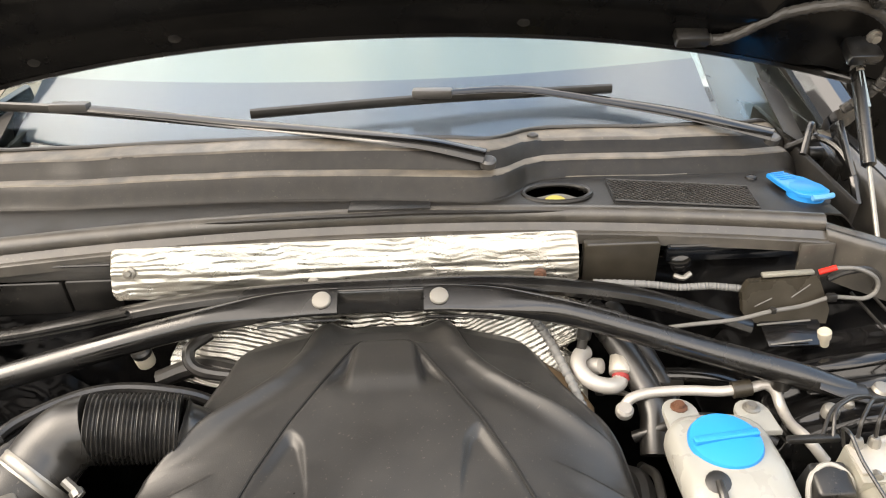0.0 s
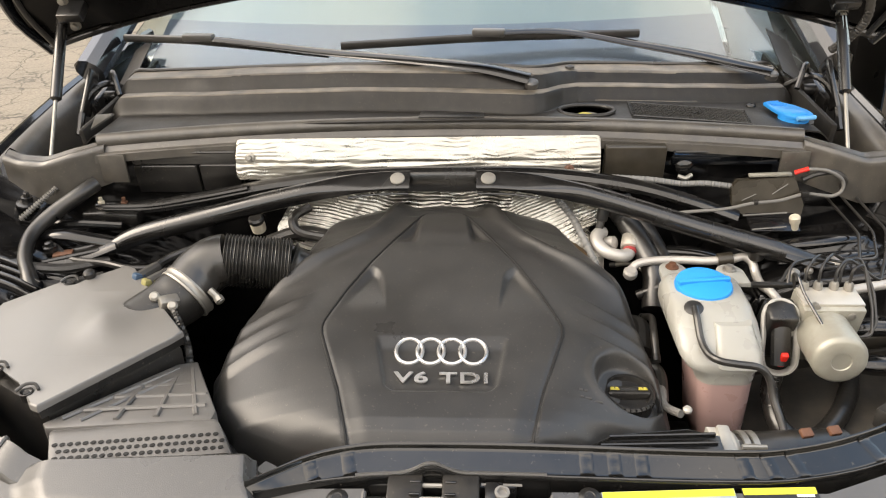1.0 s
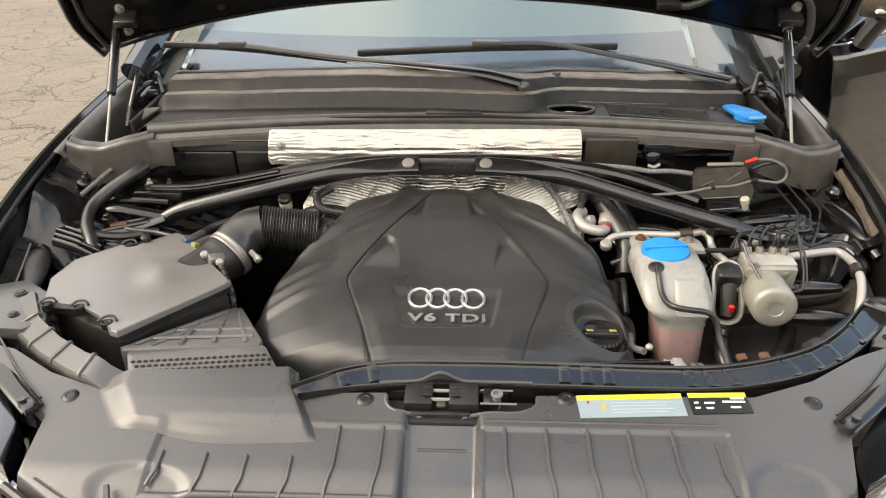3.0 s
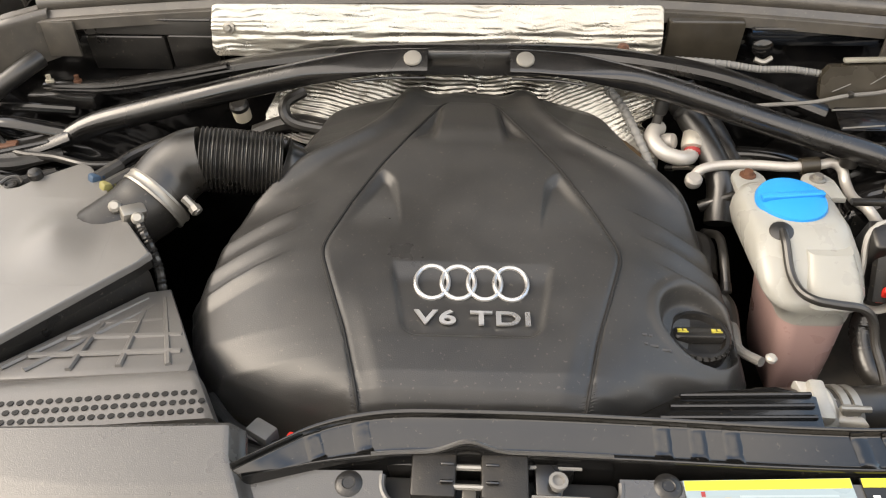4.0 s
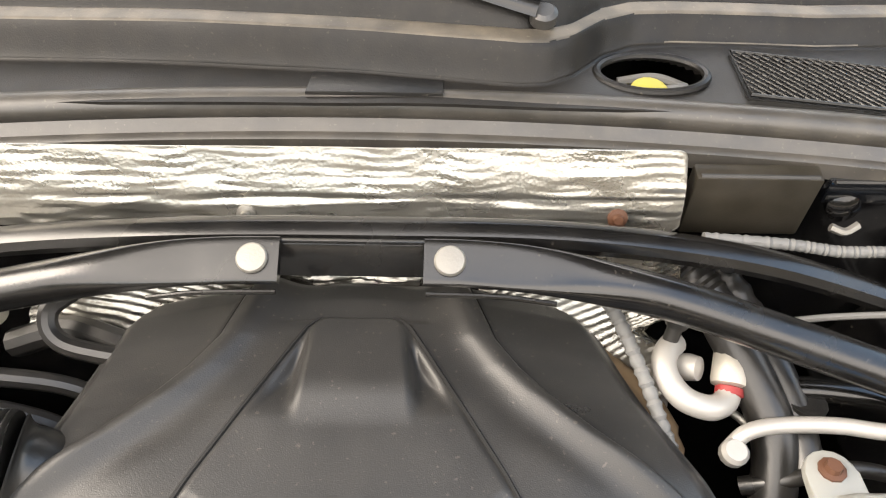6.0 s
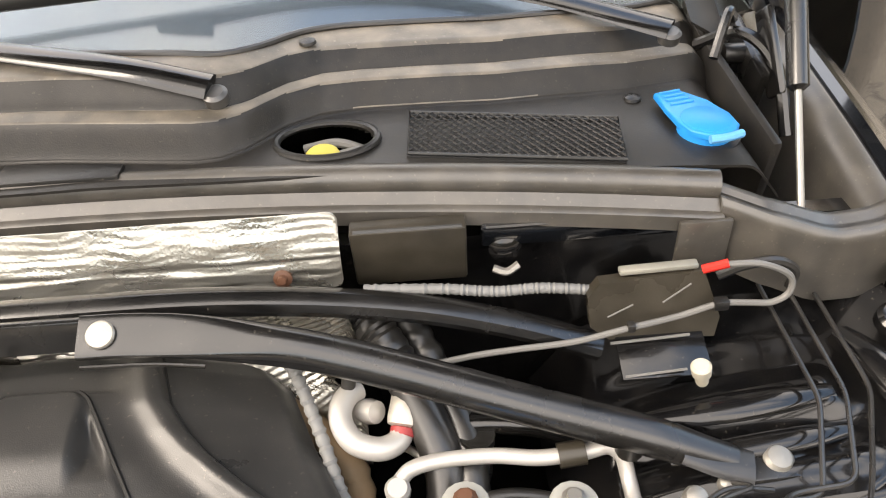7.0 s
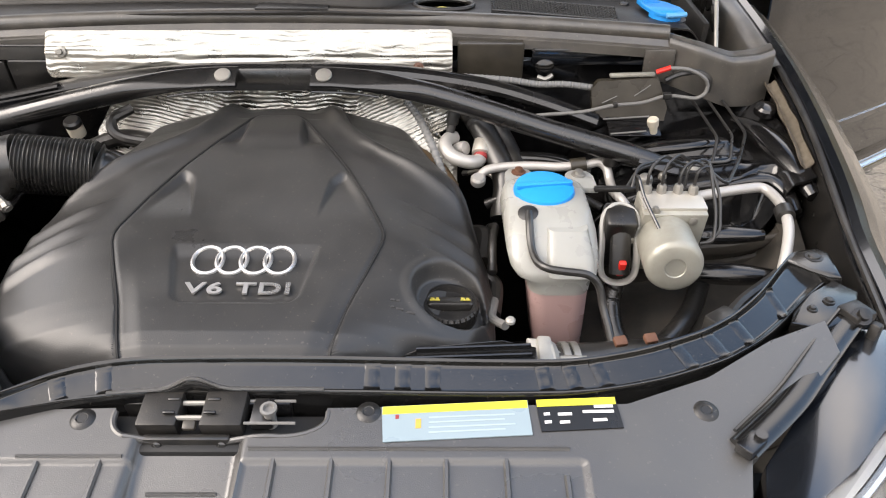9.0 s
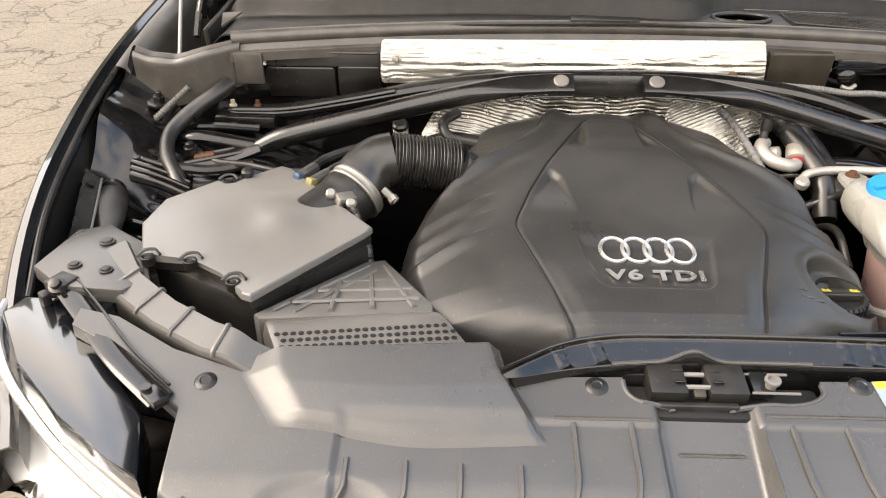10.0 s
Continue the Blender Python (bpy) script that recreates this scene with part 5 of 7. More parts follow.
def hump(u, v):
    x0 = ip(v, (0, 0.3, 1), (-0.478, -0.474, -0.430))
    x1 = ip(v, (0, 0.3, 1), (-0.194, -0.186, -0.146))
    x = x0 + (x1 - x0) * u
    y = -0.580 - (0.090 + 0.026 * sm(u, 0, 0.6)) * v + 0.016 * u
    h = 0.017 * sm(u, 0, 0.16) * sm(1 - u, 0, 0.05) * ip(v, (0, 0.05, 0.5, 0.85, 0.94, 0.98, 1), (0.70, 1.0, 0.90, 0.66, 0.36, 0.10, 0.0))
    return (x, y, 1.0502 + 0.2 * y + h - 0.004 * sm(-y, 0.650, 0.668) * sm(x, -0.365, -0.350))


sheet(bm, hump, 90, 40, 0.012)
part("duct_mouth", bm, SLAM, duct, "smooth raised mouth of the duct")

# ---- intake pipe ----
intake = thing("intake_pipe", (-0.36, -0.16, 0.90), "black ribbed rubber intake pipe with steel clamp", "pipe")
bm = B()
tube(bm, [(-0.470, -0.275, 0.925), (-0.43, -0.235, 0.940), (-0.395, -0.195, 0.957)], lambda t: 0.043 + 0.002 * sm(t, 0.55, 0.7) + 0.003 * (t < 0.06), 28)
part("flow_meter", bm, PLASTIC, intake, "black flow meter housing")
bm = B()
tube(bm, [(-0.402, -0.206, 0.956), (-0.390, -0.182, 0.970), (-0.370, -0.166, 0.982), (-0.346, -0.160, 0.986)], 0.043, 24)
part("elbow", bm, HOSE, intake)
bm = B()
tube(bm, [(-0.352 + 0.00048 * k, -0.161 + 0.00009 * k, 0.986 - 0.00009 * k) for k in range(216)], lambda t: 0.0416 + 0.0019 * math.sin(t * 2 * math.pi * 20), 32, 1)
part("bellows", bm, HOSE, intake, "ribbed bellows")
bm = B()
tube(bm, [(-0.252, -0.142, 0.967), (-0.236, -0.140, 0.958), (-0.212, -0.137, 0.932), (-0.185, -0.135, 0.880)], lambda t: 0.0405 - 0.008 * sm(t, 0.0, 0.22), 24)
part("outlet", bm, HOSE, intake)
bm = B()
c, ax = Vector((-0.403, -0.208, 0.953)), Vector((0.030, 0.040, 0.020)).normalized()
lathe(bm, [(0.0450, -0.0075), (0.0478, -0.008), (0.0485, -0.005), (0.0472, -0.003), (0.0472, 0.003), (0.0485, 0.005), (0.0478, 0.008), (0.0450, 0.0075)], c, ax, 40)
part("clamp", bm, STEEL, intake, "bright steel hose clamp")
bm = B()
tube(bm, [(-0.358, -0.225, 0.966), (-0.338, -0.236, 0.952)], 0.006, 8)
lathe(bm, [(0.008, 0), (0.008, 0.008)], (-0.345, -0.232, 0.957), (0.6, -0.6, -0.5), 8)
part("clamp_screw", bm, STEEL, intake)
for p in ((-0.430, -0.262, 0.975), (-0.400, -0.272, 0.965)):
    bm = B()
    lathe(bm, [(0.008, 0), (0.008, 0.006), (0.005, 0.009)], p, (0.2, -0.6, 0.8), 10)
    part("screw", bm, STEEL, intake)
loom = thing("sensor_loom", (-0.38, -0.3, 0.9), "thin black corrugated wiring loom by the intake pipe", "cable")
bm = B()
tube(bm, [(-0.408, -0.262, 0.968), (-0.392, -0.285, 0.955), (-0.375, -0.305, 0.92), (-0.365, -0.335, 0.875), (-0.345, -0.37, 0.84), (-0.31, -0.39, 0.83)], lambda t: 0.006 + 0.0008 * math.sin(t * 240), 8, 18)
part("loom_sleeve", bm, HOSE, loom)
bm = B()
box(bm, (-0.41, -0.262, 0.968), (0.03, 0.018, 0.016), (20, 10, 40), 0.003)
part("plug", bm, STEEL, loom)
for pts, tip, m in (([(-0.488, -0.165, 0.958), (-0.465, -0.12, 0.965), (-0.41, -0.075, 0.968), (-0.36, -0.055, 0.965), (-0.30, -0.05, 0.955), (-0.25, -0.045, 0.935), (-0.20, -0.05, 0.90)], (-0.493, -0.180, 0.957), DULLBLUE),
                    ([(-0.465, -0.185, 0.958), (-0.44, -0.14, 0.962), (-0.39, -0.098, 0.966), (-0.33, -0.08, 0.955), (-0.27, -0.075, 0.93), (-0.22, -0.08, 0.89)], (-0.470, -0.198, 0.957), DULLYELLOW)):
    fh = thing("fuel_hose", pts[0], "thin dark fuel hose with a coloured plug", "hose", "fuel hoses")
    bm = B()
    tube(bm, pts, 0.0085, 10)
    part("hose_tube", bm, HOSE, fh)
    bm = B()
    tube(bm, [Vector(tip) + Vector((0, 0, 0.005)), Vector(pts[0]) + Vector((0, 0, 0.003)), Vector(pts[0]) * 0.5 + Vector(pts[1]) * 0.5], 0.0105, 10)
    part("sleeve", bm, GREY, fh)
    bm = B()
    box(bm, Vector(tip) + Vector((0, 0, 0.006)), (0.019, 0.016, 0.015), (0, 20, 50), 0.004)
    part("plug", bm, m, fh)

# ---- lock carrier and radiator cover ----
carrier = thing("lock_carrier", (0, -0.56, 0.80), "glossy black plastic lock carrier with ribbed upper edge", "lock carrier")
BK = [(-0.200, -0.615), (-0.165, -0.590), (-0.105, -0.545), (0.0, -0.540), (0.17, -0.541), (0.35, -0.549), (0.432, -0.543), (0.522, -0.511), (0.570, -0.486), (0.614, -0.452), (0.655, -0.409), (0.690, -0.362), (0.712, -0.342)]
FR = [(-0.190, -0.618), (-0.15, -0.606), (-0.09, -0.590), (0.0, -0.582), (0.17, -0.583), (0.35, -0.588), (0.45, -0.580), (0.545, -0.546), (0.593, -0.521), (0.634, -0.490), (0.668, -0.457), (0.702, -0.422), (0.738, -0.392)]


def on_rail(u, w):
    i = range(len(BK))
    ks = [u * (len(BK) - 1) + d for d in (-0.6, -0.4, -0.2, 0, 0.2, 0.4, 0.6)]
    b = Vector([sum(ip(k, i, [p[c] for p in BK]) for k in ks) / 7 for c in (0, 1)] + [0])
    f = Vector([sum(ip(k, i, [p[c] for p in FR]) for k in ks) / 7 for c in (0, 1)] + [0])
    return b + (f - b) * w


bm = B()


def rail(u, v):
    ks = (0, 0.12, 0.17, 0.24, 0.32, 0.70, 0.80, 0.86, 0.92, 1.0)
    w = ip(v, ks, (0.0, 0.0, 0.03, 0.08, 0.14, 0.78, 0.92, 0.96, 1.0, 1.02))
    z = ip(v, ks, (0.905, 0.948, 0.952, 0.950, 0.944, 0.934, 0.936, 0.941, 0.938, 0.880))
    p = on_rail(u, w)
    lift = 0.015 * math.exp(-((p.x - 0.014) / 0.021) ** 2) * sm(v, 0.70, 0.80)
    return (p.x, p.y, z + lift + 0.004 * sm(p.x, 0.55, 0.75))


sheet(bm, rail, 200, 48, 0.004)
part("rail", bm, GLOSSP, carrier, "glossy black upper rail", angle=60)
for x in (-0.125, -0.083, 0.19, 0.222, 0.255, 0.37, 0.40, 0.43, 0.525, 0.565, 0.60, 0.655):
    us = [k / 400 for k in range(401)]
    u = min(us, key=lambda q: abs(on_rail(q, 0.5).x - x))
    bm = B()
    pts = [Vector(rail(u, v)) for v in (0.26, 0.34, 0.5, 0.66, 0.78)]
    tube(bm, pts, 0.0085, 10, 3, flat=(1.0, 0.10), up=(0, 0, 1))
    part("rail_rib", bm, GLOSSP, carrier)
# Highlight on the rail's front lip, drawn as a paler bead.
bm = B()
edge_u = [q for q in np.linspace(0, 1, 401) if -0.075 < rail(q, 0.86)[0] < 0.145]
tube(bm, [Vector(rail(q, 0.86)) + Vector((0, 0, 0.0006)) for q in edge_u], 0.0022, 6, 1)
part("rail_edge", bm, SLAM, carrier, "rail edge above the lock, its highlight put in as paler plastic")
# glossy beam behind the recess of the lock
bm = B()
box(bm, (0.02, -0.615, 0.885), (0.26, 0.05, 0.06), (0, 0, 0), 0.006)
part("lock_recess", bm, DEEP, carrier)
# left arched arm and both headlight shelves
bm = B()


def arm(u, v):
    ks = (0, 0.25, 0.5, 0.75, 0.9, 1)
    bx, by = ip(u, ks, (-0.685, -0.637, -0.575, -0.515, -0.470, -0.425)), ip(u, ks, (-0.375, -0.450, -0.505, -0.545, -0.564, -0.575))
    fx, fy = ip(u, ks, (-0.728, -0.668, -0.600, -0.530, -0.475, -0.425)), ip(u, ks, (-0.392, -0.478, -0.535, -0.580, -0.602, -0.612))
    w = ip(v, (0, 0.15, 0.25, 0.8, 0.9, 1), (0, 0, 0.08, 0.9, 1, 1))
    z = ip(v, (0, 0.15, 0.25, 0.8, 0.9, 1), (0.91, 0.950, 0.956, 0.944, 0.938, 0.90))
    return (bx + (fx - bx) * w, by + (fy - by) * w, z + 0.004 * sm(1 - u, 0.6, 1) - 0.022 * sm(u, 0.82, 1.0))


sheet(bm, arm, 40, 20, 0.004)
part("arm", bm, SLAM, carrier, "grey-black arched arm beside the air box")
for u in (0.22, 0.40, 0.60, 0.80):
    bm = B()
    tube(bm, [Vector(arm(u, v)) + Vector((0, 0, 0.001)) for v in (0.15, 0.25, 0.5, 0.8, 0.9)], 0.0028, 6, 3)
    part("arm_rib", bm, DUCT, carrier)
for s in (-1, 1):
    bm = B()
    if s > 0:
        slab(bm, [(0.692, -0.362), (0.712, -0.340), (0.746, -0.331), (0.758, -0.345), (0.750, -0.398), (0.735, -0.396), (0.716, -0.380)], lambda x, y: 0.954, 0.03, 0.006, 3)
        slab(bm, [(0.668, -0.458), (0.702, -0.424), (0.740, -0.394), (0.760, -0.420), (0.735, -0.468), (0.690, -0.490), (0.655, -0.480)], lambda x, y: 0.947, 0.03, 0.003)
    else:
        slab(bm, [(-x, y) for x, y in ((0.670, -0.365), (0.735, -0.318), (0.775, -0.335), (0.790, -0.43), (0.735, -0.475), (0.655, -0.482), (0.628, -0.455))], lambda x, y: 0.952, 0.02, 0.004)
    part("shelf", bm, GLOSSP if s > 0 else SLAM, carrier)
    for x, y, r in ((0.732, -0.356, 0.011), (0.716, -0.440, 0.007), (0.690, -0.455, 0.006)) if s > 0 else ((0.718, -0.370, 0.011), (0.690, -0.440, 0.009), (0.735, -0.43, 0.009)):
        bm = B()
        lathe(bm, [(r, -0.008), (r, 0.0005), (r * 0.7, 0.001), (r * 0.62, 0.003), (r * 0.4, 0.0035)], (s * x, y, 0.954 if (s < 0 or r > 0.01) else 0.948), (0, 0, 1), 14)
        part("bolt", bm, PLASTIC, carrier)
    bm = B()
    box(bm, (s * 0.736, -0.464, 0.945), (0.032, 0.030, 0.020), (0, 0, s * 25), 0.003)
    box(bm, (s * 0.752, -0.482, 0.935), (0.014, 0.012, 0.024), (0, 10, s * 40), 0.003)
    lathe(bm, [(0.011, 0), (0.011, 0.004), (0.007, 0.005), (0.007, 0.012), (0.004, 0.013)], (s * 0.736, -0.474, 0.950), (0, -0.6, 1), 14)
    part("headlight_bracket", bm, PLASTIC, carrier)

rcover = thing("radiator_cover", (0, -0.66, 0.86), "matt grey-black plastic cover over the radiator support", "cover")


def plane_z(x, y):
    z = 1.05 + 0.2 * y
    z -= 0.035 * sm(-y, 0.72, 0.80) * 0.6
    return z


def rc_back(x):
    return ip(x, (-0.70, -0.640, -0.56, -0.46, -0.17, -0.055, 0.152, 0.45, 0.54, 0.62, 0.70), (-0.512, -0.526, -0.572, -0.606, -0.600, -0.597, -0.597, -0.592, -0.560, -0.512, -0.480))


def rc_front(x):
    return ip(x, (-0.70, -0.655, -0.530, -0.525, -0.375, -0.360, -0.32, 0.0, 0.37, 0.41, 0.425, 0.535, 0.56, 0.66, 0.70), (-0.535, -0.560, -0.655, -0.750, -0.828, -0.785, -0.768, -0.762, -0.760, -0.785, -0.812, -0.740, -0.650, -0.560, -0.52))


bm = B()


def rc(u, v):
    x = -0.69 + 1.38 * u
    yb, yf = rc_back(x), rc_front(x)
    y = yb + (yf - yb) * v
    z = plane_z(x, y)
    ch = sm(x, -0.036, -0.026) * sm(-x, -0.074, -0.062)
    z -= (0.011 + 0.16 * max(0.0, -0.628 - y)) * ch
    z -= 0.006 * sm(v, 0.93, 1.0) + 0.004 * sm(1 - v, 0.06, 0.0)
    d = math.hypot((x + 0.365) / 0.07, (y + 0.752) / 0.035)
    z -= 0.005 * sm(1 - d, 0.0, 0.3)
    d = math.hypot((x - 0.455) / 0.06, (y + 0.742) / 0.05)
    z -= 0.004 * sm(1 - d, 0.0, 0.3)
    if -0.36 < x < -0.03 or 0.075 < x < 0.40:
        z -= 0.004 * sm(-y, 0.652, 0.656) * sm(y, -0.756, -0.75)
    return (x, y, z)


sheet(bm, rc, 400, 90, 0.006)


def in_notch(p):
    """The rounded opening over the lock."""
    x, y = p.x, p.y
    e = 0.022
    x0, x1, y0 = -0.062, 0.150, -0.628
    if not (x0 < x < x1 and y > y0):
        return False
    dx = max(x0 + e - x, x - (x1 - 2 * e), 0) / (e if x < 0 else 2 * e)
    dy = max(y0 + e - y, 0) / e
    return dx * dx + dy * dy < 1


bmesh.ops.delete(bm, geom=[f for f in bm.faces if in_notch(f.calc_center_median())], context="FACES")
part("cover_panel", bm, SLAM, rcover, angle=60)
bm = B()
NP = [(-0.062, -0.600), (-0.062, -0.606)] + [(-0.040 - 0.022 * math.cos(a), -0.606 - 0.022 * math.sin(a)) for a in np.linspace(0.2, 1.57, 6)] + [(0.02, -0.628), (0.08, -0.628)] + [(0.106 + 0.044 * math.sin(a), -0.606 - 0.022 * math.cos(a)) for a in np.linspace(0.0, 1.37, 6)] + [(0.150, -0.600)]
tube(bm, [(x, y, plane_z(x, y) - 0.002 - 0.012 * sm(x, -0.036, -0.026) * sm(-x, -0.074, -0.062)) for x, y in NP], 0.0032, 8, 3)
part("notch_edge", bm, SLAM, rcover)
for x, y0, y1 in ((-0.348, -0.700, -0.748), (-0.289, -0.702, -0.756), (-0.235, -0.704, -0.758), (-0.176, -0.704, -0.758), (-0.120, -0.654, -0.757), (-0.061, -0.653, -0.757), (0.103, -0.648, -0.755), (0.158, -0.647, -0.753), (0.213, -0.646, -0.752), (0.267, -0.646, -0.751), (0.324, -0.648, -0.750), (0.380, -0.668, -0.743)):
    bm = B()
    hook = -0.007 if x < 0 else 0.007
    tube(bm, [(x + hook * sm(y0 - y, 0.55 * (y0 - y1), y0 - y1), y, plane_z(x, y) - 0.0027) for y in np.linspace(y0, y1, 9)], 0.0030, 6, 2)
    part("rib", bm, SLAM, rcover)
for x0, x1, y in ((-0.140, -0.040, -0.650), (0.078, 0.385, -0.642), (-0.014, 0.052, -0.675), (-0.50, -0.40, -0.775)):
    bm = B()
    yy = (lambda q: y) if x0 > -0.3 else (lambda q: -0.745 - 0.45 * (q + 0.50))
    tube(bm, [(x, yy(x), plane_z(x, yy(x)) + (0.0 if abs(x - 0.02) > 0.04 else -0.0185)) for x in np.linspace(x0, x1, 5)], 0.0022, 6, 2)
    part("rib", bm, SLAM, rcover)
for x, y in ((-0.091, -0.610), (0.190, -0.602), (-0.512, -0.615), (0.527, -0.600)):
    bm = B()
    lathe(bm, [(0.0125, -0.004), (0.0125, 0.0), (0.010, 0.0022), (0.006, 0.0028), (0.005, 0.0018), (0.001, 0.0018)], (x, y, plane_z(x, y)), (0, -0.2, 1), 20)
    part("push_pin", bm, PLASTIC, rcover, "round push pin")
bm = B()
tube(bm, [(-0.40, -0.757, 0.898), (-0.392, -0.775, 0.892), (-0.385, -0.785, 0.888), (-0.372, -0.778, 0.892)], 0.004, 6)
part("hook", bm, SLAM, rcover)

latch = thing("bonnet_latch", (0.02, -0.62, 0.91), "black steel bonnet latch with bright striker bolts", "latch")
for x0, x1 in ((-0.036, 0.004), (0.026, 0.068)):
    bm = B()
    box(bm, ((x0 + x1) / 2, -0.618, 0.922), (x1 - x0, 0.042, 0.026), (10, 0, 0), 0.003)
    part("latch_housing", bm, COWLD, latch)
for y in (-0.610, -0.630):
    bm = B()
    tube(bm, [(-0.002, y, 0.930), (0.032, y, 0.930)], 0.0028, 8)
    part("striker", bm, STEEL, latch)
bm = B()
box(bm, (0.014, -0.645, 0.906), (0.085, 0.008, 0.028), (0, 0, 0), 0.002)
part("latch_plate", bm, HOSE, latch)
for x in (-0.004, 0.036):
    for y in (-0.611, -0.629):
        bm = B()
        box(bm, (x, y, 0.9365), (0.012, 0.003, 0.003), (10, 0, 0), 0.001)
        part("prong", bm, BAR, latch)
bm = B()
box(bm, (0.016, -0.636, 0.926), (0.013, 0.010, 0.006), (20, 0, 0), 0.002)
part("catch", bm, DKBROWN, latch, "brown catch")
for y, w in ((-0.607, 0.046), (-0.637, 0.050)):
    bm = B()
    tube(bm, [(0.070, y, 0.930), (0.070 + w, y, 0.930)], 0.0016, 6)
    part("arm_edge", bm, CABLE, latch)
for x in (-0.014, 0.049):
    bm = B()
    lathe(bm, [(0.005, 0), (0.005, 0.002), (0.003, 0.003)], (x, -0.6495, 0.912), (0, -1, 0.3), 12)
    part("latch_screw", bm, BAR, latch)
bm = B()
box(bm, (0.085, -0.618, 0.924), (0.022, 0.03, 0.012), (8, 0, 0), 0.002)
part("latch_arm", bm, BAR, latch)
bm = B()
lathe(bm, [(0.0058, -0.02), (0.0058, 0.018), (0.0085, 0.019), (0.0085, 0.022), (0.0055, 0.0225), (0.0045, 0.019), (0.001, 0.019)], (0.093, -0.624, 0.918), (0, -0.10, 1), 14)
part("pin", bm, CABLE, latch, "worn steel pin")
bm = B()
box(bm, (0.02, -0.60, 0.915), (0.18, 0.012, 0.02), (0, 0, 0), 0.002)
part("cross_bar", bm, BAR, latch)

for ob in latch.children:
    ob.data.transform(Matrix.Translation((0, 0.018, 0.002)))

# stickers
def sticker(name, label, corners, m):
    t = thing(name, (*corners[0], plane_z(*corners[0])), label, "sticker")
    bm = B()
    slab(bm, corners, lambda x, y: plane_z(x, y) + 0.0018, 0.0012, 0)
    part("paper", bm, m, t)
    return t


def bar(t, a, b, h, m, lift=0.0022, name="print_bar"):
    bm = B()
    (x0, y0), (x1, y1) = a, b
    slab(bm, [(x0, y0), (x1, y1), (x1, y1 - h), (x0, y0 - h)], lambda x, y: plane_z(x, y) + lift, 0.0008, 0)
    part(name, bm, m, t)


s1 = sticker("warning_sticker", "pale blue sticker with yellow heading on the radiator cover", [(0.203, -0.597), (0.349, -0.589), (0.351, -0.628), (0.206, -0.636)], LABELB)
bar(s1, (0.204, -0.5975), (0.3485, -0.5895), 0.0085, LABELY, name="heading")
for k in range(4):
    bar(s1, (0.250, -0.6085 - 0.0055 * k), (0.335 - 0.01 * (k % 2), -0.6045 - 0.0055 * k), 0.0018, LABELP)
bar(s1, (0.237, -0.611), (0.2425, -0.6107), 0.0105, LABELO, name="symbol")
bar(s1, (0.217, -0.6065), (0.2205, -0.6063), 0.0045, DULLRED, name="symbol")
s2 = sticker("filling_sticker", "black sticker with yellow heading and white print", [(0.357, -0.5885), (0.438, -0.585), (0.441, -0.620), (0.360, -0.6245)], LABELK)
bar(s2, (0.358, -0.589), (0.4375, -0.5856), 0.008, LABELY, name="heading")
for x0, x1, y in ((0.364, 0.370, -0.604), (0.364, 0.371, -0.613), (0.378, 0.392, -0.604), (0.379, 0.389, -0.613), (0.403, 0.434, -0.601), (0.412, 0.426, -0.6105), (0.415, 0.434, -0.595)):
    bar(s2, (x0, y), (x1, y + 0.0006), 0.0030, LABELW)


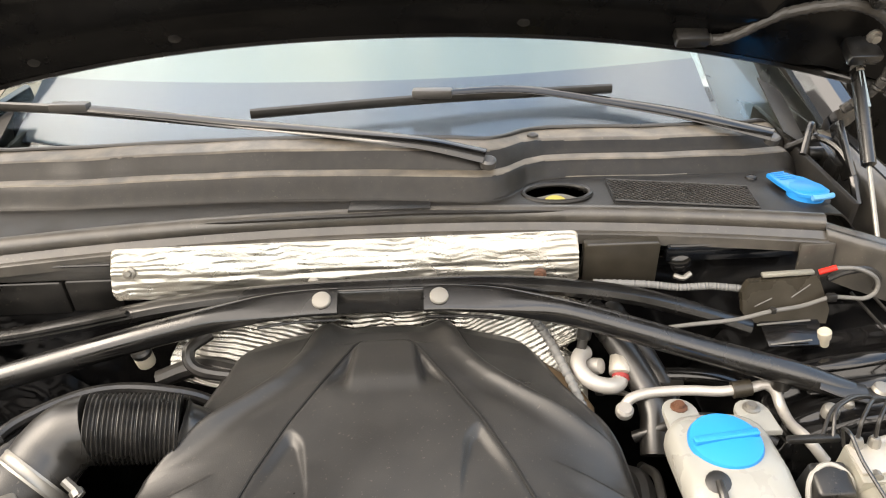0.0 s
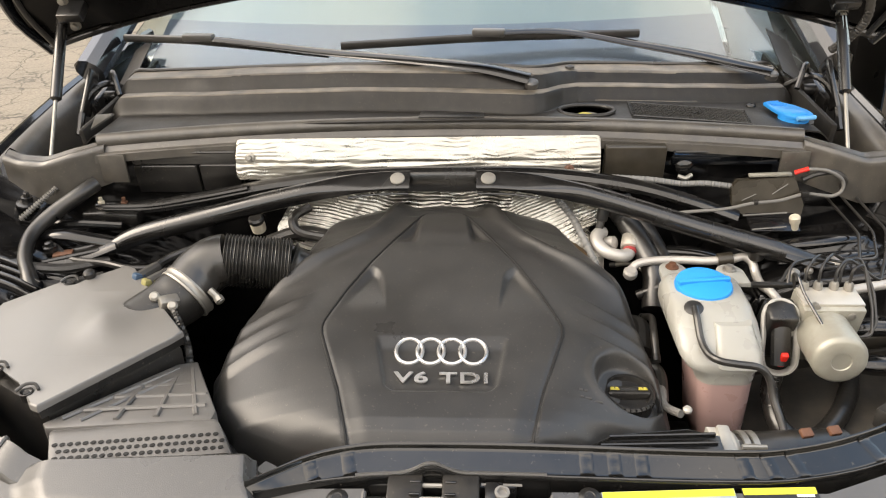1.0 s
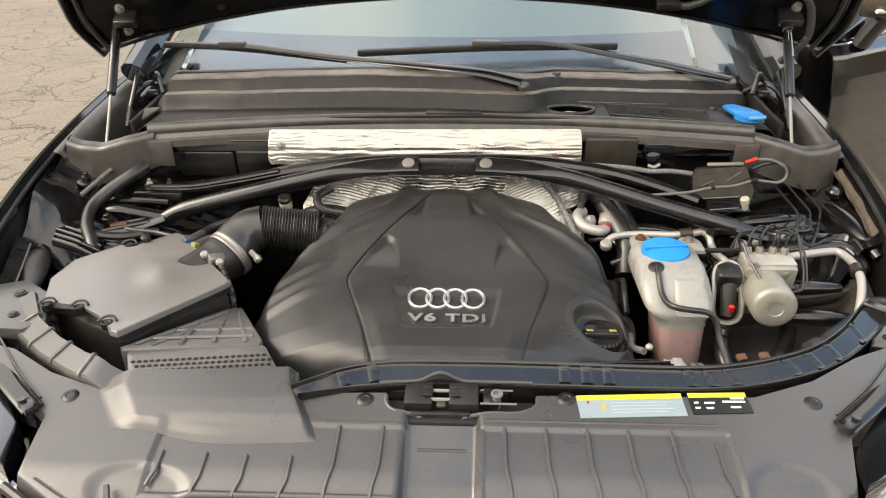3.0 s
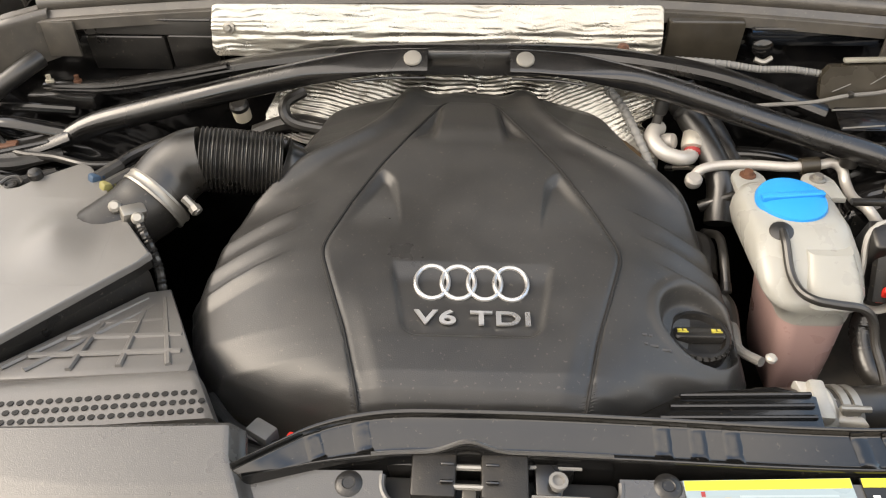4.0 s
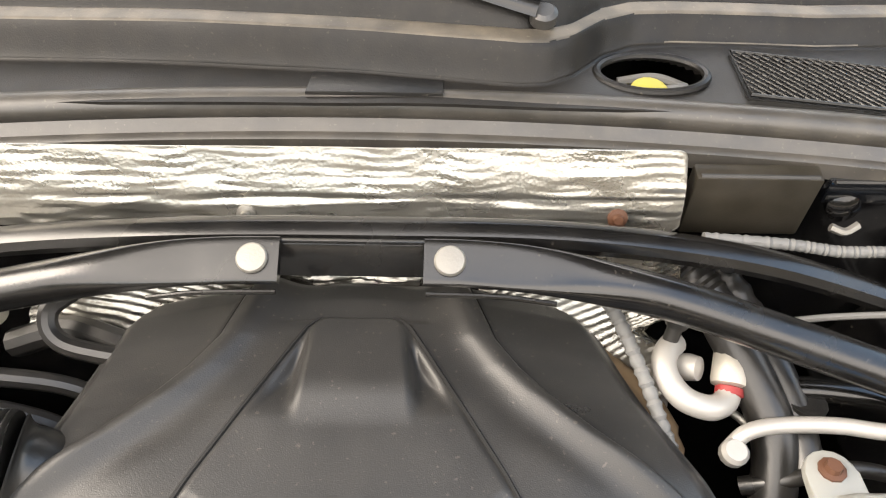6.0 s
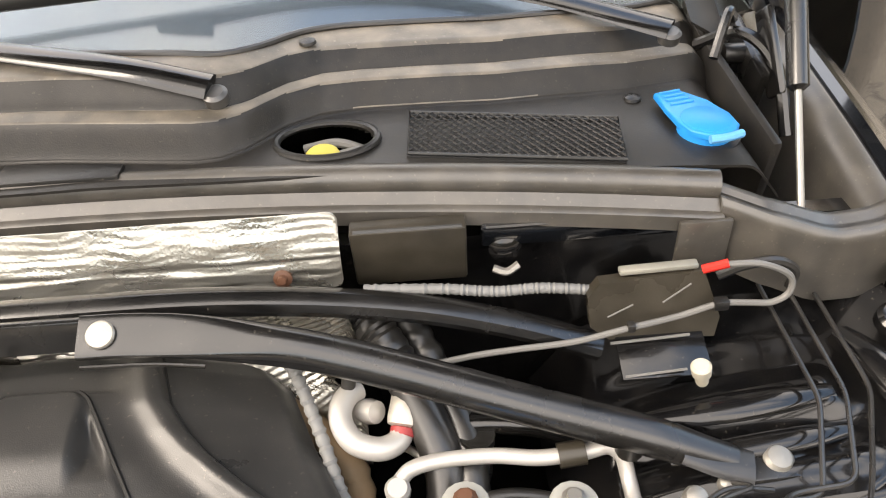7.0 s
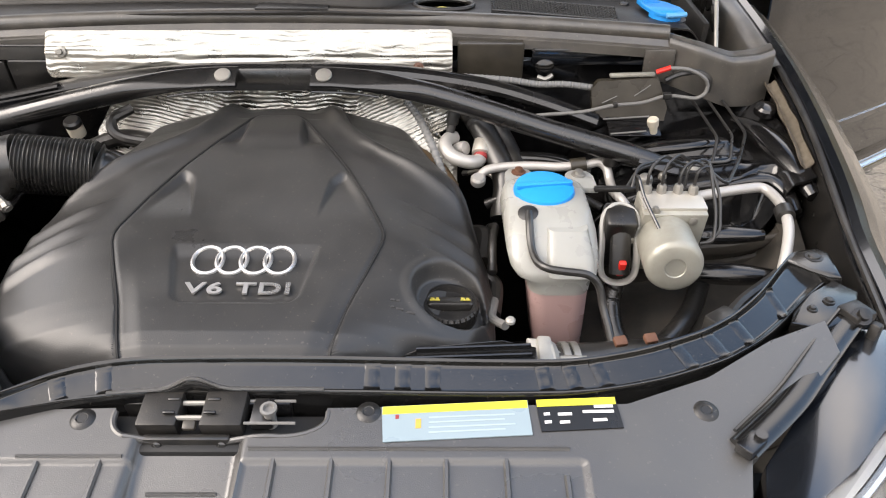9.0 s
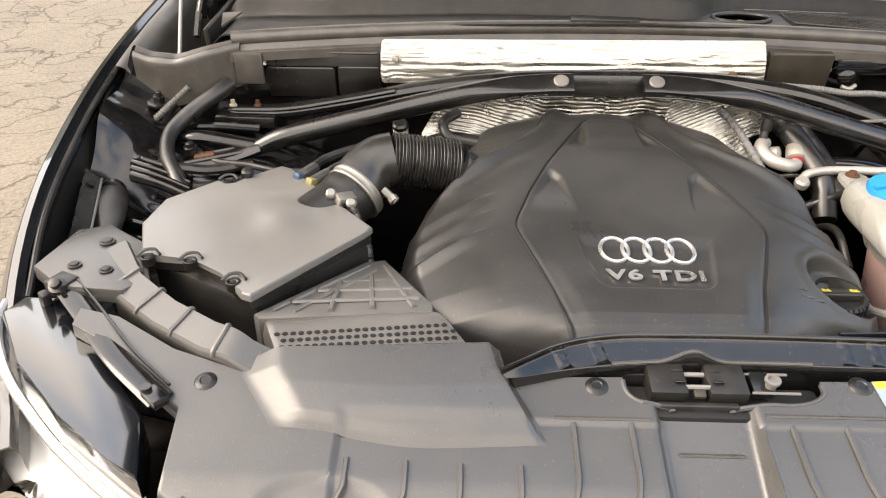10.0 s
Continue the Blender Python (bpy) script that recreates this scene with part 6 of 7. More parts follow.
# ---- front: headlights, grille, bumper ----
for s in (-1, 1):
    hl = thing("headlight", (s * 0.66, -0.66, 0.70), "clear headlight with black housing top", "headlight", "headlights")
    bm = B()
    slab(bm, [(s * x, y) for x, y in ((0.735, -0.470), (0.690, -0.520), (0.570, -0.655), (0.545, -0.735), (0.580, -0.712), (0.660, -0.655), (0.740, -0.580), (0.800, -0.50), (0.785, -0.47))], lambda x, y: 0.918 + 0.10 * (y + 0.6), 0.05, 0.003)
    part("housing_top", bm, PAINT, hl, "glossy black housing top")
    bm = B()
    tube(bm, [(s * 0.735, -0.462, 0.945), (s * 0.68, -0.52, 0.938), (s * 0.62, -0.585, 0.932), (s * 0.55, -0.645, 0.926)], 0.015, 10, 6, flat=(1.0, 0.30), up=(0, 0, 1))
    part("housing_rail", bm, GLOSSP, hl)
    bm = B()
    tube(bm, [(s * 0.722, -0.456, 0.952), (s * 0.667, -0.512, 0.946), (s * 0.605, -0.578, 0.940), (s * 0.545, -0.630, 0.934)], 0.0022, 6)
    part("rail_edge", bm, GLOSSP, hl)
    bm = B()
    box(bm, (s * 0.556, -0.645, 0.93), (0.028, 0.018, 0.012), (0, 0, s * 40), 0.002)
    lathe(bm, [(0.006, 0), (0.006, 0.006)], (s * 0.566, -0.64, 0.934), (0, 0, 1), 10)
    part("mount_tab", bm, BAR, hl)
    TOPX = [(0.812, -0.455, 0.915), (0.805, -0.505, 0.905), (0.742, -0.588, 0.892), (0.662, -0.662, 0.884), (0.582, -0.722, 0.880), (0.535, -0.752, 0.878)]

    def lens(u, v, s=s, depth=0.0):
        k = u * 5
        p = Vector([ip(k, range(6), [q[c] for q in TOPX]) for c in range(3)])
        n = Vector((0.55 + 0.4 * (1 - u), -0.6, 0)).normalized()
        out = ip(v, (0, 0.06, 0.2, 0.5, 1), (0, 0.010, 0.026, 0.052, 0.070))
        down = ip(v, (0, 0.06, 0.2, 0.5, 1), (0, 0.002, 0.022, 0.085, 0.21))
        p = p + n * (out - depth) - Vector((0, 0, down + depth * 0.3))
        return (s * p.x, p.y, p.z)
    bm = B()
    sheet(bm, lens, 30, 24, 0.003, (-s * 0.5, 0.6, 0))
    ln = part("lens", bm, LENS, hl, "clear plastic lens")
    ln.visible_shadow = False
    bm = B()
    sheet(bm, lambda u, v: lens(u, 0.05 + 0.95 * v, s, 0.022 + 0.012 * math.sin(v * 9) * (v > 0.15)), 24, 20, 0.004, (-s * 0.5, 0.6, 0))
    part("reflector", bm, LAMP, hl, "reflector bowl, sun glare put into its pale colour")
    bm = B()
    tube(bm, [lens(u, 0.03, s, -0.003) for u in np.linspace(0, 1, 9)], 0.006, 8, 3)
    part("lens_edge", bm, SILVER, hl)
    bm = B()
    lathe(bm, [(0.05, 0), (0.05, 0.02), (0.042, 0.02), (0.03, 0.01), (0.001, 0.012)], Vector(lens(0.55, 0.62, s, 0.022)), (s * 0.4, -1, 0.1), 24)
    part("projector", bm, CHROME, hl)

grille = thing("grille", (0.02, -0.83, 0.62), "chrome framed radiator grille with upright bars", "grille")
GL = [(-0.455, -0.845, 0.62), (-0.435, -0.842, 0.72), (-0.415, -0.836, 0.80), (-0.395, -0.832, 0.845), (-0.365, -0.826, 0.868), (-0.31, -0.822, 0.876), (-0.15, -0.822, 0.878), (0.02, -0.822, 0.878), (0.19, -0.822, 0.878), (0.35, -0.822, 0.876), (0.41, -0.826, 0.868), (0.44, -0.832, 0.845), (0.458, -0.836, 0.80), (0.478, -0.842, 0.72), (0.495, -0.845, 0.62)]
bm = B()
tube(bm, GL, 0.036, 16, 6, flat=(1.0, 0.75), up=(0, 1, 0.2))
part("chrome_frame", bm, CHROME, grille, "bright chrome frame")
bm = B()
tube(bm, [(x, y + 0.026, z + 0.022) for x, y, z in GL[3:12]], 0.010, 10, 6)
part("upper_trim", bm, CHROME, grille)
bm = B()
box(bm, (0.02, -0.80, 0.68), (0.86, 0.01, 0.36))
part("grille_back", bm, DEEP, grille)
for k in range(13):
    bm = B()
    x = -0.355 + 0.0625 * k
    box(bm, (x, -0.838, 0.73), (0.009, 0.03, 0.26), (0, 0, 0), 0.003)
    part("grille_bar", bm, CHROME, grille)
bm = B()


def nose(u, v):
    x = -0.80 + 1.60 * u
    a = abs(x - 0.0)
    y = ip(a, (0, 0.5, 0.6, 0.7, 0.80), (-0.86, -0.84, -0.80, -0.72, -0.60)) - 0.06 * v
    return (x, y, 0.66 - 0.42 * v)


sheet(bm, nose, 40, 10, 0.01, (0, 1, 0))
bumper = thing("bumper", (0, -0.85, 0.3), "glossy black front bumper", "bumper")
part("bumper_skin", bm, PAINT, bumper)
for s in (-1, 1):
    bm = B()

    def cheek(u, v, s=s):
        x = 0.405 + 0.15 * u
        return (s * x, ip(u, (0, 1), (-0.838, -0.752)) - 0.06 * sm(v, 0, 0.5), ip(u, (0, 1), (0.866, 0.880)) - 0.012 * sm(v, 0, 0.1) - 0.22 * v)
    sheet(bm, cheek, 8, 10, 0.004, (0, 1, 0))
    part("cheek", bm, PAINT, bumper, "black panel between grille and headlight")
    bm = B()
    tube(bm, [(s * 0.385, -0.836, 0.874), (s * 0.46, -0.798, 0.880), (s * 0.54, -0.752, 0.887)], 0.007, 8)
    part("cheek_edge", bm, HOSE, bumper)

# ---- reservoir ----
res = thing("coolant_reservoir", (0.41, -0.25, 0.72), "milky plastic reservoir with blue cap, holding pink fluid", "reservoir")
bm = B()
SEC = [(0.363, 0.458, -0.262, -0.158, 0.968, 0.035), (0.353, 0.468, -0.282, -0.148, 0.960, 0.035), (0.350, 0.472, -0.305, -0.146, 0.946, 0.030), (0.350, 0.473, -0.325, -0.148, 0.930, 0.026), (0.354, 0.473, -0.338, -0.155, 0.917, 0.024), (0.362, 0.470, -0.342, -0.165, 0.907, 0.022), (0.374, 0.464, -0.338, -0.19, 0.899, 0.022), (0.380, 0.462, -0.338, -0.20, 0.880, 0.022)]
loft(bm, [round_rect(a, b, c, d, z, r) for a, b, c, d, z, r in reversed(SEC)])
bmesh.ops.bevel(bm, geom=[e for e in bm.edges if abs(e.verts[0].co.z - 0.968) < 1e-4 and abs(e.verts[1].co.z - 0.968) < 1e-4], offset=0.006, segments=2, affect="EDGES")
part("bottle", bm, BOTTLE, res, angle=60)
bm = B()
loft(bm, [round_rect(0.381 + k + q, 0.461 - k, -0.337 + k, -0.21, z, 0.02) for k, q, z in ((0.010, 0.02, 0.735), (0.002, 0.015, 0.75), (0.0, 0.008, 0.82), (0.0, 0.0, 0.8795))])
part("fluid_part", bm, COOLANT, res, "pink fluid showing through the plastic")
bm = B()
loft(bm, [round_rect(0.404, 0.458, -0.300, -0.262, 0.956, 0.012), round_rect(0.400, 0.464, -0.336, -0.262, 0.930, 0.014), round_rect(0.400, 0.466, -0.346, -0.262, 0.912, 0.014)])
part("moulded_panel", bm, BOTTLE, res)
for x, y in ((0.380, -0.128), (0.470, -0.135)):
    bm = B()
    slab(bm, [(x + 0.021 * math.cos(a), y + 0.021 * math.sin(a)) for a in np.linspace(0, math.pi, 9)] + [(x - 0.023, y - 0.04), (x + 0.023, y - 0.04)], 0.955, 0.008, 0.002)
    tab = part("fixing_tab", bm, BOTTLE, res)
    bm = B()
    lathe(bm, [(0.011, 0), (0.011, 0.002), (0.007, 0.003), (0.006, 0.008)], (x, y + 0.002, 0.955), (0, 0, 1), 10)
    part("screw", bm, ORANGE if x < 0.4 else STEEL, tab)
bm = B()
cc = Vector((0.408, -0.208, 0.966))
lathe(bm, [(0.034, -0.006), (0.042, -0.003), (0.0435, 0.003), (0.041, 0.009), (0.030, 0.012), (0.012, 0.013), (0.001, 0.013)], cc, (0, -0.1, 1), 40)
rcap = part("cap", bm, BLUE, res, "bright blue screw cap", 50)
bm = B()
loft(bm, [[cc + Vector((p[0], p[1] + 0.14 * p[0], 0.010 + h - 0.10 * p[1])) for p in round_rect(-0.040 + k, 0.040 - k, -0.006 + k, 0.006 - k, 0, 0.003)] for k, h in ((0.0, 0.0), (0.0, 0.0045), (0.0022, 0.0062))])
part("cap_grip", bm, BLUE, rcap)
bm = B()
lathe(bm, [(0.010, -0.01), (0.011, 0.004), (0.014, 0.005), (0.014, 0.011), (0.009, 0.013)], (0.381, -0.262, 0.955), (-0.1, -0.35, 1), 16)
part("nozzle", bm, HOSE, res)
vent = thing("vent_hose", (0.41, -0.35, 0.9), "thin black vent hose running over the reservoir", "hose")
bm = B()
tube(bm, [(0.381, -0.266, 0.966), (0.380, -0.285, 0.962), (0.381, -0.315, 0.943), (0.386, -0.340, 0.936), (0.398, -0.356, 0.936), (0.420, -0.360, 0.934), (0.449, -0.362, 0.930), (0.464, -0.366, 0.915), (0.470, -0.378, 0.890), (0.476, -0.40, 0.870), (0.482, -0.43, 0.84), (0.486, -0.46, 0.79)], 0.0052, 10)
part("hose_tube", bm, HOSE, vent)
bm = B()
slab(bm, [(0.368, -0.424), (0.374, -0.445), (0.386, -0.468), (0.436, -0.472), (0.430, -0.458), (0.406, -0.448), (0.392, -0.426)], lambda x, y: 0.872 + 0.30 * (y + 0.45), 0.012, 0.003)
box(bm, (0.386, -0.446, 0.845), (0.018, 0.05, 0.075), (8, 4, 0), 0.004)
lathe(bm, [(0.030, -0.012), (0.036, -0.010), (0.036, 0.006), (0.031, 0.012)], (0.392, -0.444, 0.846), (1, 0.1, 0), 24)
brk = thing("reservoir_bracket", (0.385, -0.42, 0.77), "pale cast bracket with a steel clamp under the reservoir", "bracket")
part("bracket", bm, PALE, brk)
bm = B()
for d in (0.0, 0.012):
    lathe(bm, [(0.030, -0.004), (0.0325, -0.004), (0.0325, 0.004), (0.030, 0.004)], (0.415 + d, -0.441, 0.845), (1, 0.1, 0), 24)
box(bm, (0.418, -0.460, 0.874), (0.020, 0.009, 0.010), (0, 0, 0), 0.002)
tube(bm, [(0.405, -0.462, 0.878), (0.436, -0.462, 0.878)], 0.0035, 8)
part("clamp", bm, STEEL, brk)
bm = B()
tube(bm, [(0.33, -0.445, 0.845), (0.40, -0.442, 0.845), (0.47, -0.435, 0.845), (0.56, -0.41, 0.83)], 0.029, 16)
part("hose_tube", bm, HOSE, brk)

# ---- hydraulic unit with its lines ----
hyd = thing("brake_hydraulic_unit", (0.575, -0.26, 0.86), "grey cast brake hydraulic unit with round motor", "hydraulic unit")
bm = B()
box(bm, (0.576, -0.246, 0.925), (0.088, 0.050, 0.105), (12, 0, 0), 0.003)
part("valve_block", bm, ABSMETAL, hyd)
bm = B()
box(bm, (0.577, -0.252, 0.9765), (0.086, 0.042, 0.006), (6, 0, 0), 0.002)
part("block_top", bm, ALU, hyd, "pale machined top")
bm = B()
ax = Vector((-0.06, -0.94, 0.04)).normalized()
mc = Vector((0.561, -0.355, 0.935)) - ax * 0.0845
lathe(bm, [(0.036, 0), (0.0375, 0.004), (0.0375, 0.075), (0.035, 0.081), (0.030, 0.084), (0.014, 0.0845), (0.013, 0.083), (0.001, 0.083)], mc, ax, 36)
part("motor", bm, ABSMETAL, hyd, "round cast motor", 50)
for a in range(5):
    w = radians(40 + 72 * a)
    bm = B()
    q = ax.to_track_quat("Z", "Y").to_matrix()
    lathe(bm, [(0.006, 0), (0.006, 0.008), (0.003, 0.009)], mc + q @ Vector((0.045 * math.cos(w), 0.045 * math.sin(w), 0.002)), ax, 8)
    part("screw", bm, STEEL, hyd)
PT = [(0.545, -0.235), (0.565, -0.235), (0.588, -0.235), (0.608, -0.238)]
for x, y in PT:
    bm = B()
    lathe(bm, [(0.007, 0), (0.007, 0.010), (0.005, 0.014)], (x, y, 0.979), (0, 0, 1), 8)
    part("union_nut", bm, STEEL, hyd)
lines = [
    [(0.545, -0.235, 0.985), (0.545, -0.232, 1.014), (0.570, -0.205, 1.022), (0.610, -0.170, 0.992), (0.655, -0.166, 0.986), (0.690, -0.078, 0.992), (0.687, 0.06, 1.002)],
    [(0.565, -0.235, 0.985), (0.565, -0.232, 1.016), (0.590, -0.205, 1.024), (0.630, -0.163, 0.990), (0.684, -0.158, 0.990), (0.713, -0.076, 0.995), (0.710, 0.06, 1.006)],
    [(0.588, -0.235, 0.985), (0.590, -0.230, 1.014), (0.612, -0.212, 1.020), (0.660, -0.222, 0.985), (0.700, -0.150, 0.990), (0.734, -0.074, 0.998), (0.730, 0.06, 1.010)],
    [(0.608, -0.238, 0.985), (0.610, -0.234, 1.014), (0.628, -0.226, 1.018), (0.636, -0.262, 0.965), (0.630, -0.290, 0.935), (0.612, -0.290, 0.932)],
    [(0.536, -0.228, 0.975), (0.530, -0.225, 1.002), (0.529, -0.243, 1.008), (0.533, -0.265, 0.990), (0.549, -0.312, 0.962)],
    [(0.600, -0.225, 0.985), (0.602, -0.218, 1.014), (0.630, -0.206, 1.020), (0.648, -0.235, 0.975), (0.642, -0.275, 0.94), (0.622, -0.285, 0.93)],
    [(0.53, -0.215, 0.975), (0.54, -0.19, 0.998), (0.575, -0.165, 0.994), (0.61, -0.150, 0.982), (0.60, -0.135, 0.965)],
    [(0.52, -0.21, 0.965), (0.545, -0.175, 0.985), (0.585, -0.15, 0.985), (0.625, -0.15, 0.975)],
]
for pts in lines:
    bl = thing("brake_line", pts[0], "thin black steel brake line", "brake line", "brake lines")
    bm = B()
    tube(bm, bent(pts, 0.014), 0.0023, 8, 1)
    part("line", bm, HOSE, bl)
conn = thing("control_plug", (0.505, -0.25, 0.87), "black multi-pin plug with grey lever and red tab", "plug")
bm = B()
box(bm, (0.506, -0.252, 0.922), (0.043, 0.042, 0.096), (20, 0, 0), 0.006, 3)
part("plug_body", bm, PLASTIC, conn)
bm = B()
tube(bm, [(0.484, -0.294, 0.884), (0.482, -0.280, 0.925), (0.485, -0.262, 0.960), (0.506, -0.252, 0.970), (0.527, -0.262, 0.960), (0.530, -0.280, 0.925), (0.528, -0.294, 0.884), (0.506, -0.300, 0.874)], 0.0046, 8, 6, True, flat=(1.3, 0.8))
part("lever", bm, PALE, conn, "grey locking lever")
bm = B()
tube(bm, [(0.507, -0.262, 0.962), (0.507, -0.280, 0.928), (0.507, -0.298, 0.888)], 0.0145, 10, flat=(1.0, 0.7))
part("bridge", bm, PLASTIC, conn)
bm = B()
box(bm, (0.508, -0.300, 0.898), (0.010, 0.008, 0.028), (20, 0, 0), 0.002)
part("tab", bm, RED, conn, "red locking tab")
bm = B()
box(bm, (0.508, -0.213, 0.974), (0.062, 0.010, 0.008), (0, 0, 0), 0.003)
part("plug_top", bm, PLASTIC, conn)
cl = thing("plug_cable", (0.51, -0.3, 0.8), "thick black corrugated cable under the plug", "cable")
bm = B()
tube(bm, [(0.506, -0.285, 0.86), (0.500, -0.305, 0.835), (0.505, -0.345, 0.81), (0.535, -0.362, 0.80), (0.575, -0.345, 0.81), (0.62, -0.29, 0.82), (0.65, -0.23, 0.82)], lambda t: 0.014 + 0.0004 * math.sin(t * 260), 12, 16)
part("sleeve", bm, HOSE, cl)

# ---- air conditioning pipes ----
ac = thing("air_conditioning_pipe", (0.42, -0.09, 0.93), "silver air conditioning pipe with black service cap", "pipe")
bm = B()
tube(bm, [(0.321, -0.085, 0.924), (0.335, -0.078, 0.935), (0.365, -0.074, 0.939), (0.41, -0.075, 0.941), (0.45, -0.082, 0.943), (0.49, -0.082, 0.947), (0.510, -0.080, 0.950), (0.522, -0.087, 0.944), (0.526, -0.102, 0.930), (0.527, -0.130, 0.925), (0.532, -0.165, 0.930), (0.55, -0.185, 0.91)], 0.0072, 12)
part("pipe", bm, PIPE, ac)
bm = B()
lathe(bm, [(0.010, 0), (0.012, 0.004), (0.012, 0.012), (0.009, 0.016)], (0.321, -0.090, 0.917), (0, -0.3, 1), 14)
part("end_fitting", bm, PIPE, ac)
bm = B()
tube(bm, [(0.466, -0.083, 0.945), (0.490, -0.082, 0.948)], 0.0115, 12)
part("clip", bm, DKBROWN, ac)
bm = B()
lathe(bm, [(0.011, 0), (0.0125, 0.003), (0.0125, 0.020), (0.010, 0.023)], (0.527, -0.088, 0.950), (0, 0.1, 1), 16)
part("service_cap", bm, HOSE, ac, "black service cap")
ac2 = thing("air_conditioning_pipe", (0.7, -0.2, 0.94), "silver air conditioning pipe bending round the wing", "pipe")
bm = B()
tube(bm, [(0.60, -0.195, 0.945), (0.66, -0.183, 0.951), (0.71, -0.172, 0.953), (0.735, -0.170, 0.953), (0.745, -0.190, 0.951), (0.746, -0.225, 0.949), (0.741, -0.262, 0.940), (0.727, -0.30, 0.922), (0.715, -0.325, 0.90)], 0.0076, 12)
part("pipe", bm, PIPE, ac2)
bm = B()
tube(bm, [(0.745, -0.226, 0.949), (0.743, -0.244, 0.946)], 0.013, 12)
part("clip", bm, HOSE, ac2)
suc = thing("suction_pipe", (0.3, -0.03, 0.93), "thick silver suction pipe with bent end", "pipe")
bm = B()
tube(bm, [(0.285, 0.002, 0.955), (0.276, -0.008, 0.958), (0.270, -0.022, 0.956), (0.272, -0.038, 0.951), (0.284, -0.053, 0.945), (0.305, -0.058, 0.940), (0.321, -0.050, 0.937), (0.328, -0.038, 0.939)], 0.0112, 14)
part("pipe", bm, PIPE, suc)
bm = B()
lathe(bm, [(0.0070, 0), (0.0070, 0.022), (0.0095, 0.023), (0.0105, 0.026), (0.0105, 0.042), (0.0085, 0.044), (0.0075, 0.041), (0.001, 0.041)], (0.276, -0.006, 0.958), (0.20, 0.30, 1), 14)
part("valve", bm, HOSE, suc, "black threaded valve cap")
bm = B()
lathe(bm, [(0.001, -0.012), (0.011, -0.010), (0.0125, 0.0), (0.011, 0.010), (0.001, 0.012)], (0.296, -0.016, 0.943), (0.7, -0.5, 0.4), 16)
part("end_fitting", bm, PIPE, suc)
bm = B()
lathe(bm, [(0.011, 0.002), (0.0165, 0.004), (0.0175, 0.010), (0.0175, 0.036), (0.015, 0.040), (0.001, 0.041)], (0.328, -0.038, 0.939), (0.22, 0.80, 0.45), 20)
part("collar", bm, ALU, suc)
bm = B()
lathe(bm, [(0.0112, -0.005), (0.0128, -0.004), (0.0128, 0.002), (0.0112, 0.003)], (0.328, -0.039, 0.939), (0.22, 0.80, 0.45), 16)
part("seal_ring", bm, DULLRED, suc, "red seal ring")
hh = thing("heater_hose", (0.35, -0.02, 0.95), "thick black heater hoses behind the engine", "hose")
for pts, r in (([(0.29, 0.06, 1.00), (0.315, 0.03, 0.985), (0.345, -0.02, 0.950), (0.365, -0.07, 0.915), (0.36, -0.12, 0.87)], 0.020), ([(0.33, 0.07, 0.99), (0.36, 0.02, 0.96), (0.385, -0.04, 0.925), (0.39, -0.10, 0.90)], 0.016)):
    bm = B()
    tube(bm, pts, lambda t, r=r: r + 0.0012 * math.sin(t * 200) * (t < 0.35), 14, 14)
    part("hose_tube", bm, HOSE, hh)
for name, label, cat, pts, r, m in (
        ("bypass_pipe", "black coolant pipe crossing behind the reservoir", "pipe", [(0.345, -0.035, 0.925), (0.39, -0.030, 0.932), (0.45, -0.035, 0.930), (0.505, -0.045, 0.915)], 0.012, GLOSSP),
        ("coupling", "grey upright coupling on a coolant hose", "coupling", [(0.392, -0.052, 0.880), (0.396, -0.046, 0.935)], 0.015, GREY),
        ("wiring_loom", "black taped wiring loom behind the reservoir", "cable", [(0.335, -0.10, 0.885), (0.37, -0.105, 0.905), (0.42, -0.10, 0.915), (0.47, -0.11, 0.91), (0.51, -0.14, 0.90)], 0.007, HOSE),
        ("wiring_loom", "black taped wiring loom behind the reservoir", "cable", [(0.34, -0.13, 0.86), (0.345, -0.17, 0.885), (0.338, -0.22, 0.895), (0.335, -0.27, 0.87)], 0.006, HOSE),
        ("thin_pipe", "thin steel pipe behind the engine cover", "pipe", [(0.30, -0.02, 0.90), (0.335, -0.045, 0.915), (0.36, -0.075, 0.905), (0.375, -0.11, 0.89)], 0.004, STEEL)):
    ob = thing(name, pts[0], label, cat)
    bm = B()
    tube(bm, pts, r, 12)
    part("tube", bm, m, ob)
    for q in (0, -1):
        bm = B()
        a, b = Vector(pts[q]), Vector(pts[1 if q == 0 else -2])
        tube(bm, [a, a + (b - a).normalized() * 0.012], r * 1.18, 12)
        part("end_sleeve", bm, HOSE if m is not HOSE else PLASTIC, ob)
ins = thing("insulation_wrap", (0.22, -0.03, 0.9), "brown burnt insulation wrap behind the engine cover", "insulation")
bm = B()
tube(bm, [(0.17, 0.015, 0.945), (0.225, -0.005, 0.925), (0.272, -0.040, 0.895), (0.285, -0.085, 0.86)], lambda t: 0.015 + 0.004 * noise.noise((t * 20, 0, 0)), 16, 10)
part("wrap", bm, BROWN, ins)
rope = thing("braided_loom", (0.24, -0.03, 0.95), "grey braided sleeve beside the engine cover", "cable")
bm = B()
tube(bm, [(0.205, 0.035, 1.005), (0.228, 0.005, 0.985), (0.250, -0.04, 0.955), (0.268, -0.085, 0.925), (0.285, -0.12, 0.90)], lambda t: 0.0062 + 0.001 * math.sin(t * 150), 10, 16)
part("sleeve", bm, BRAID, rope)

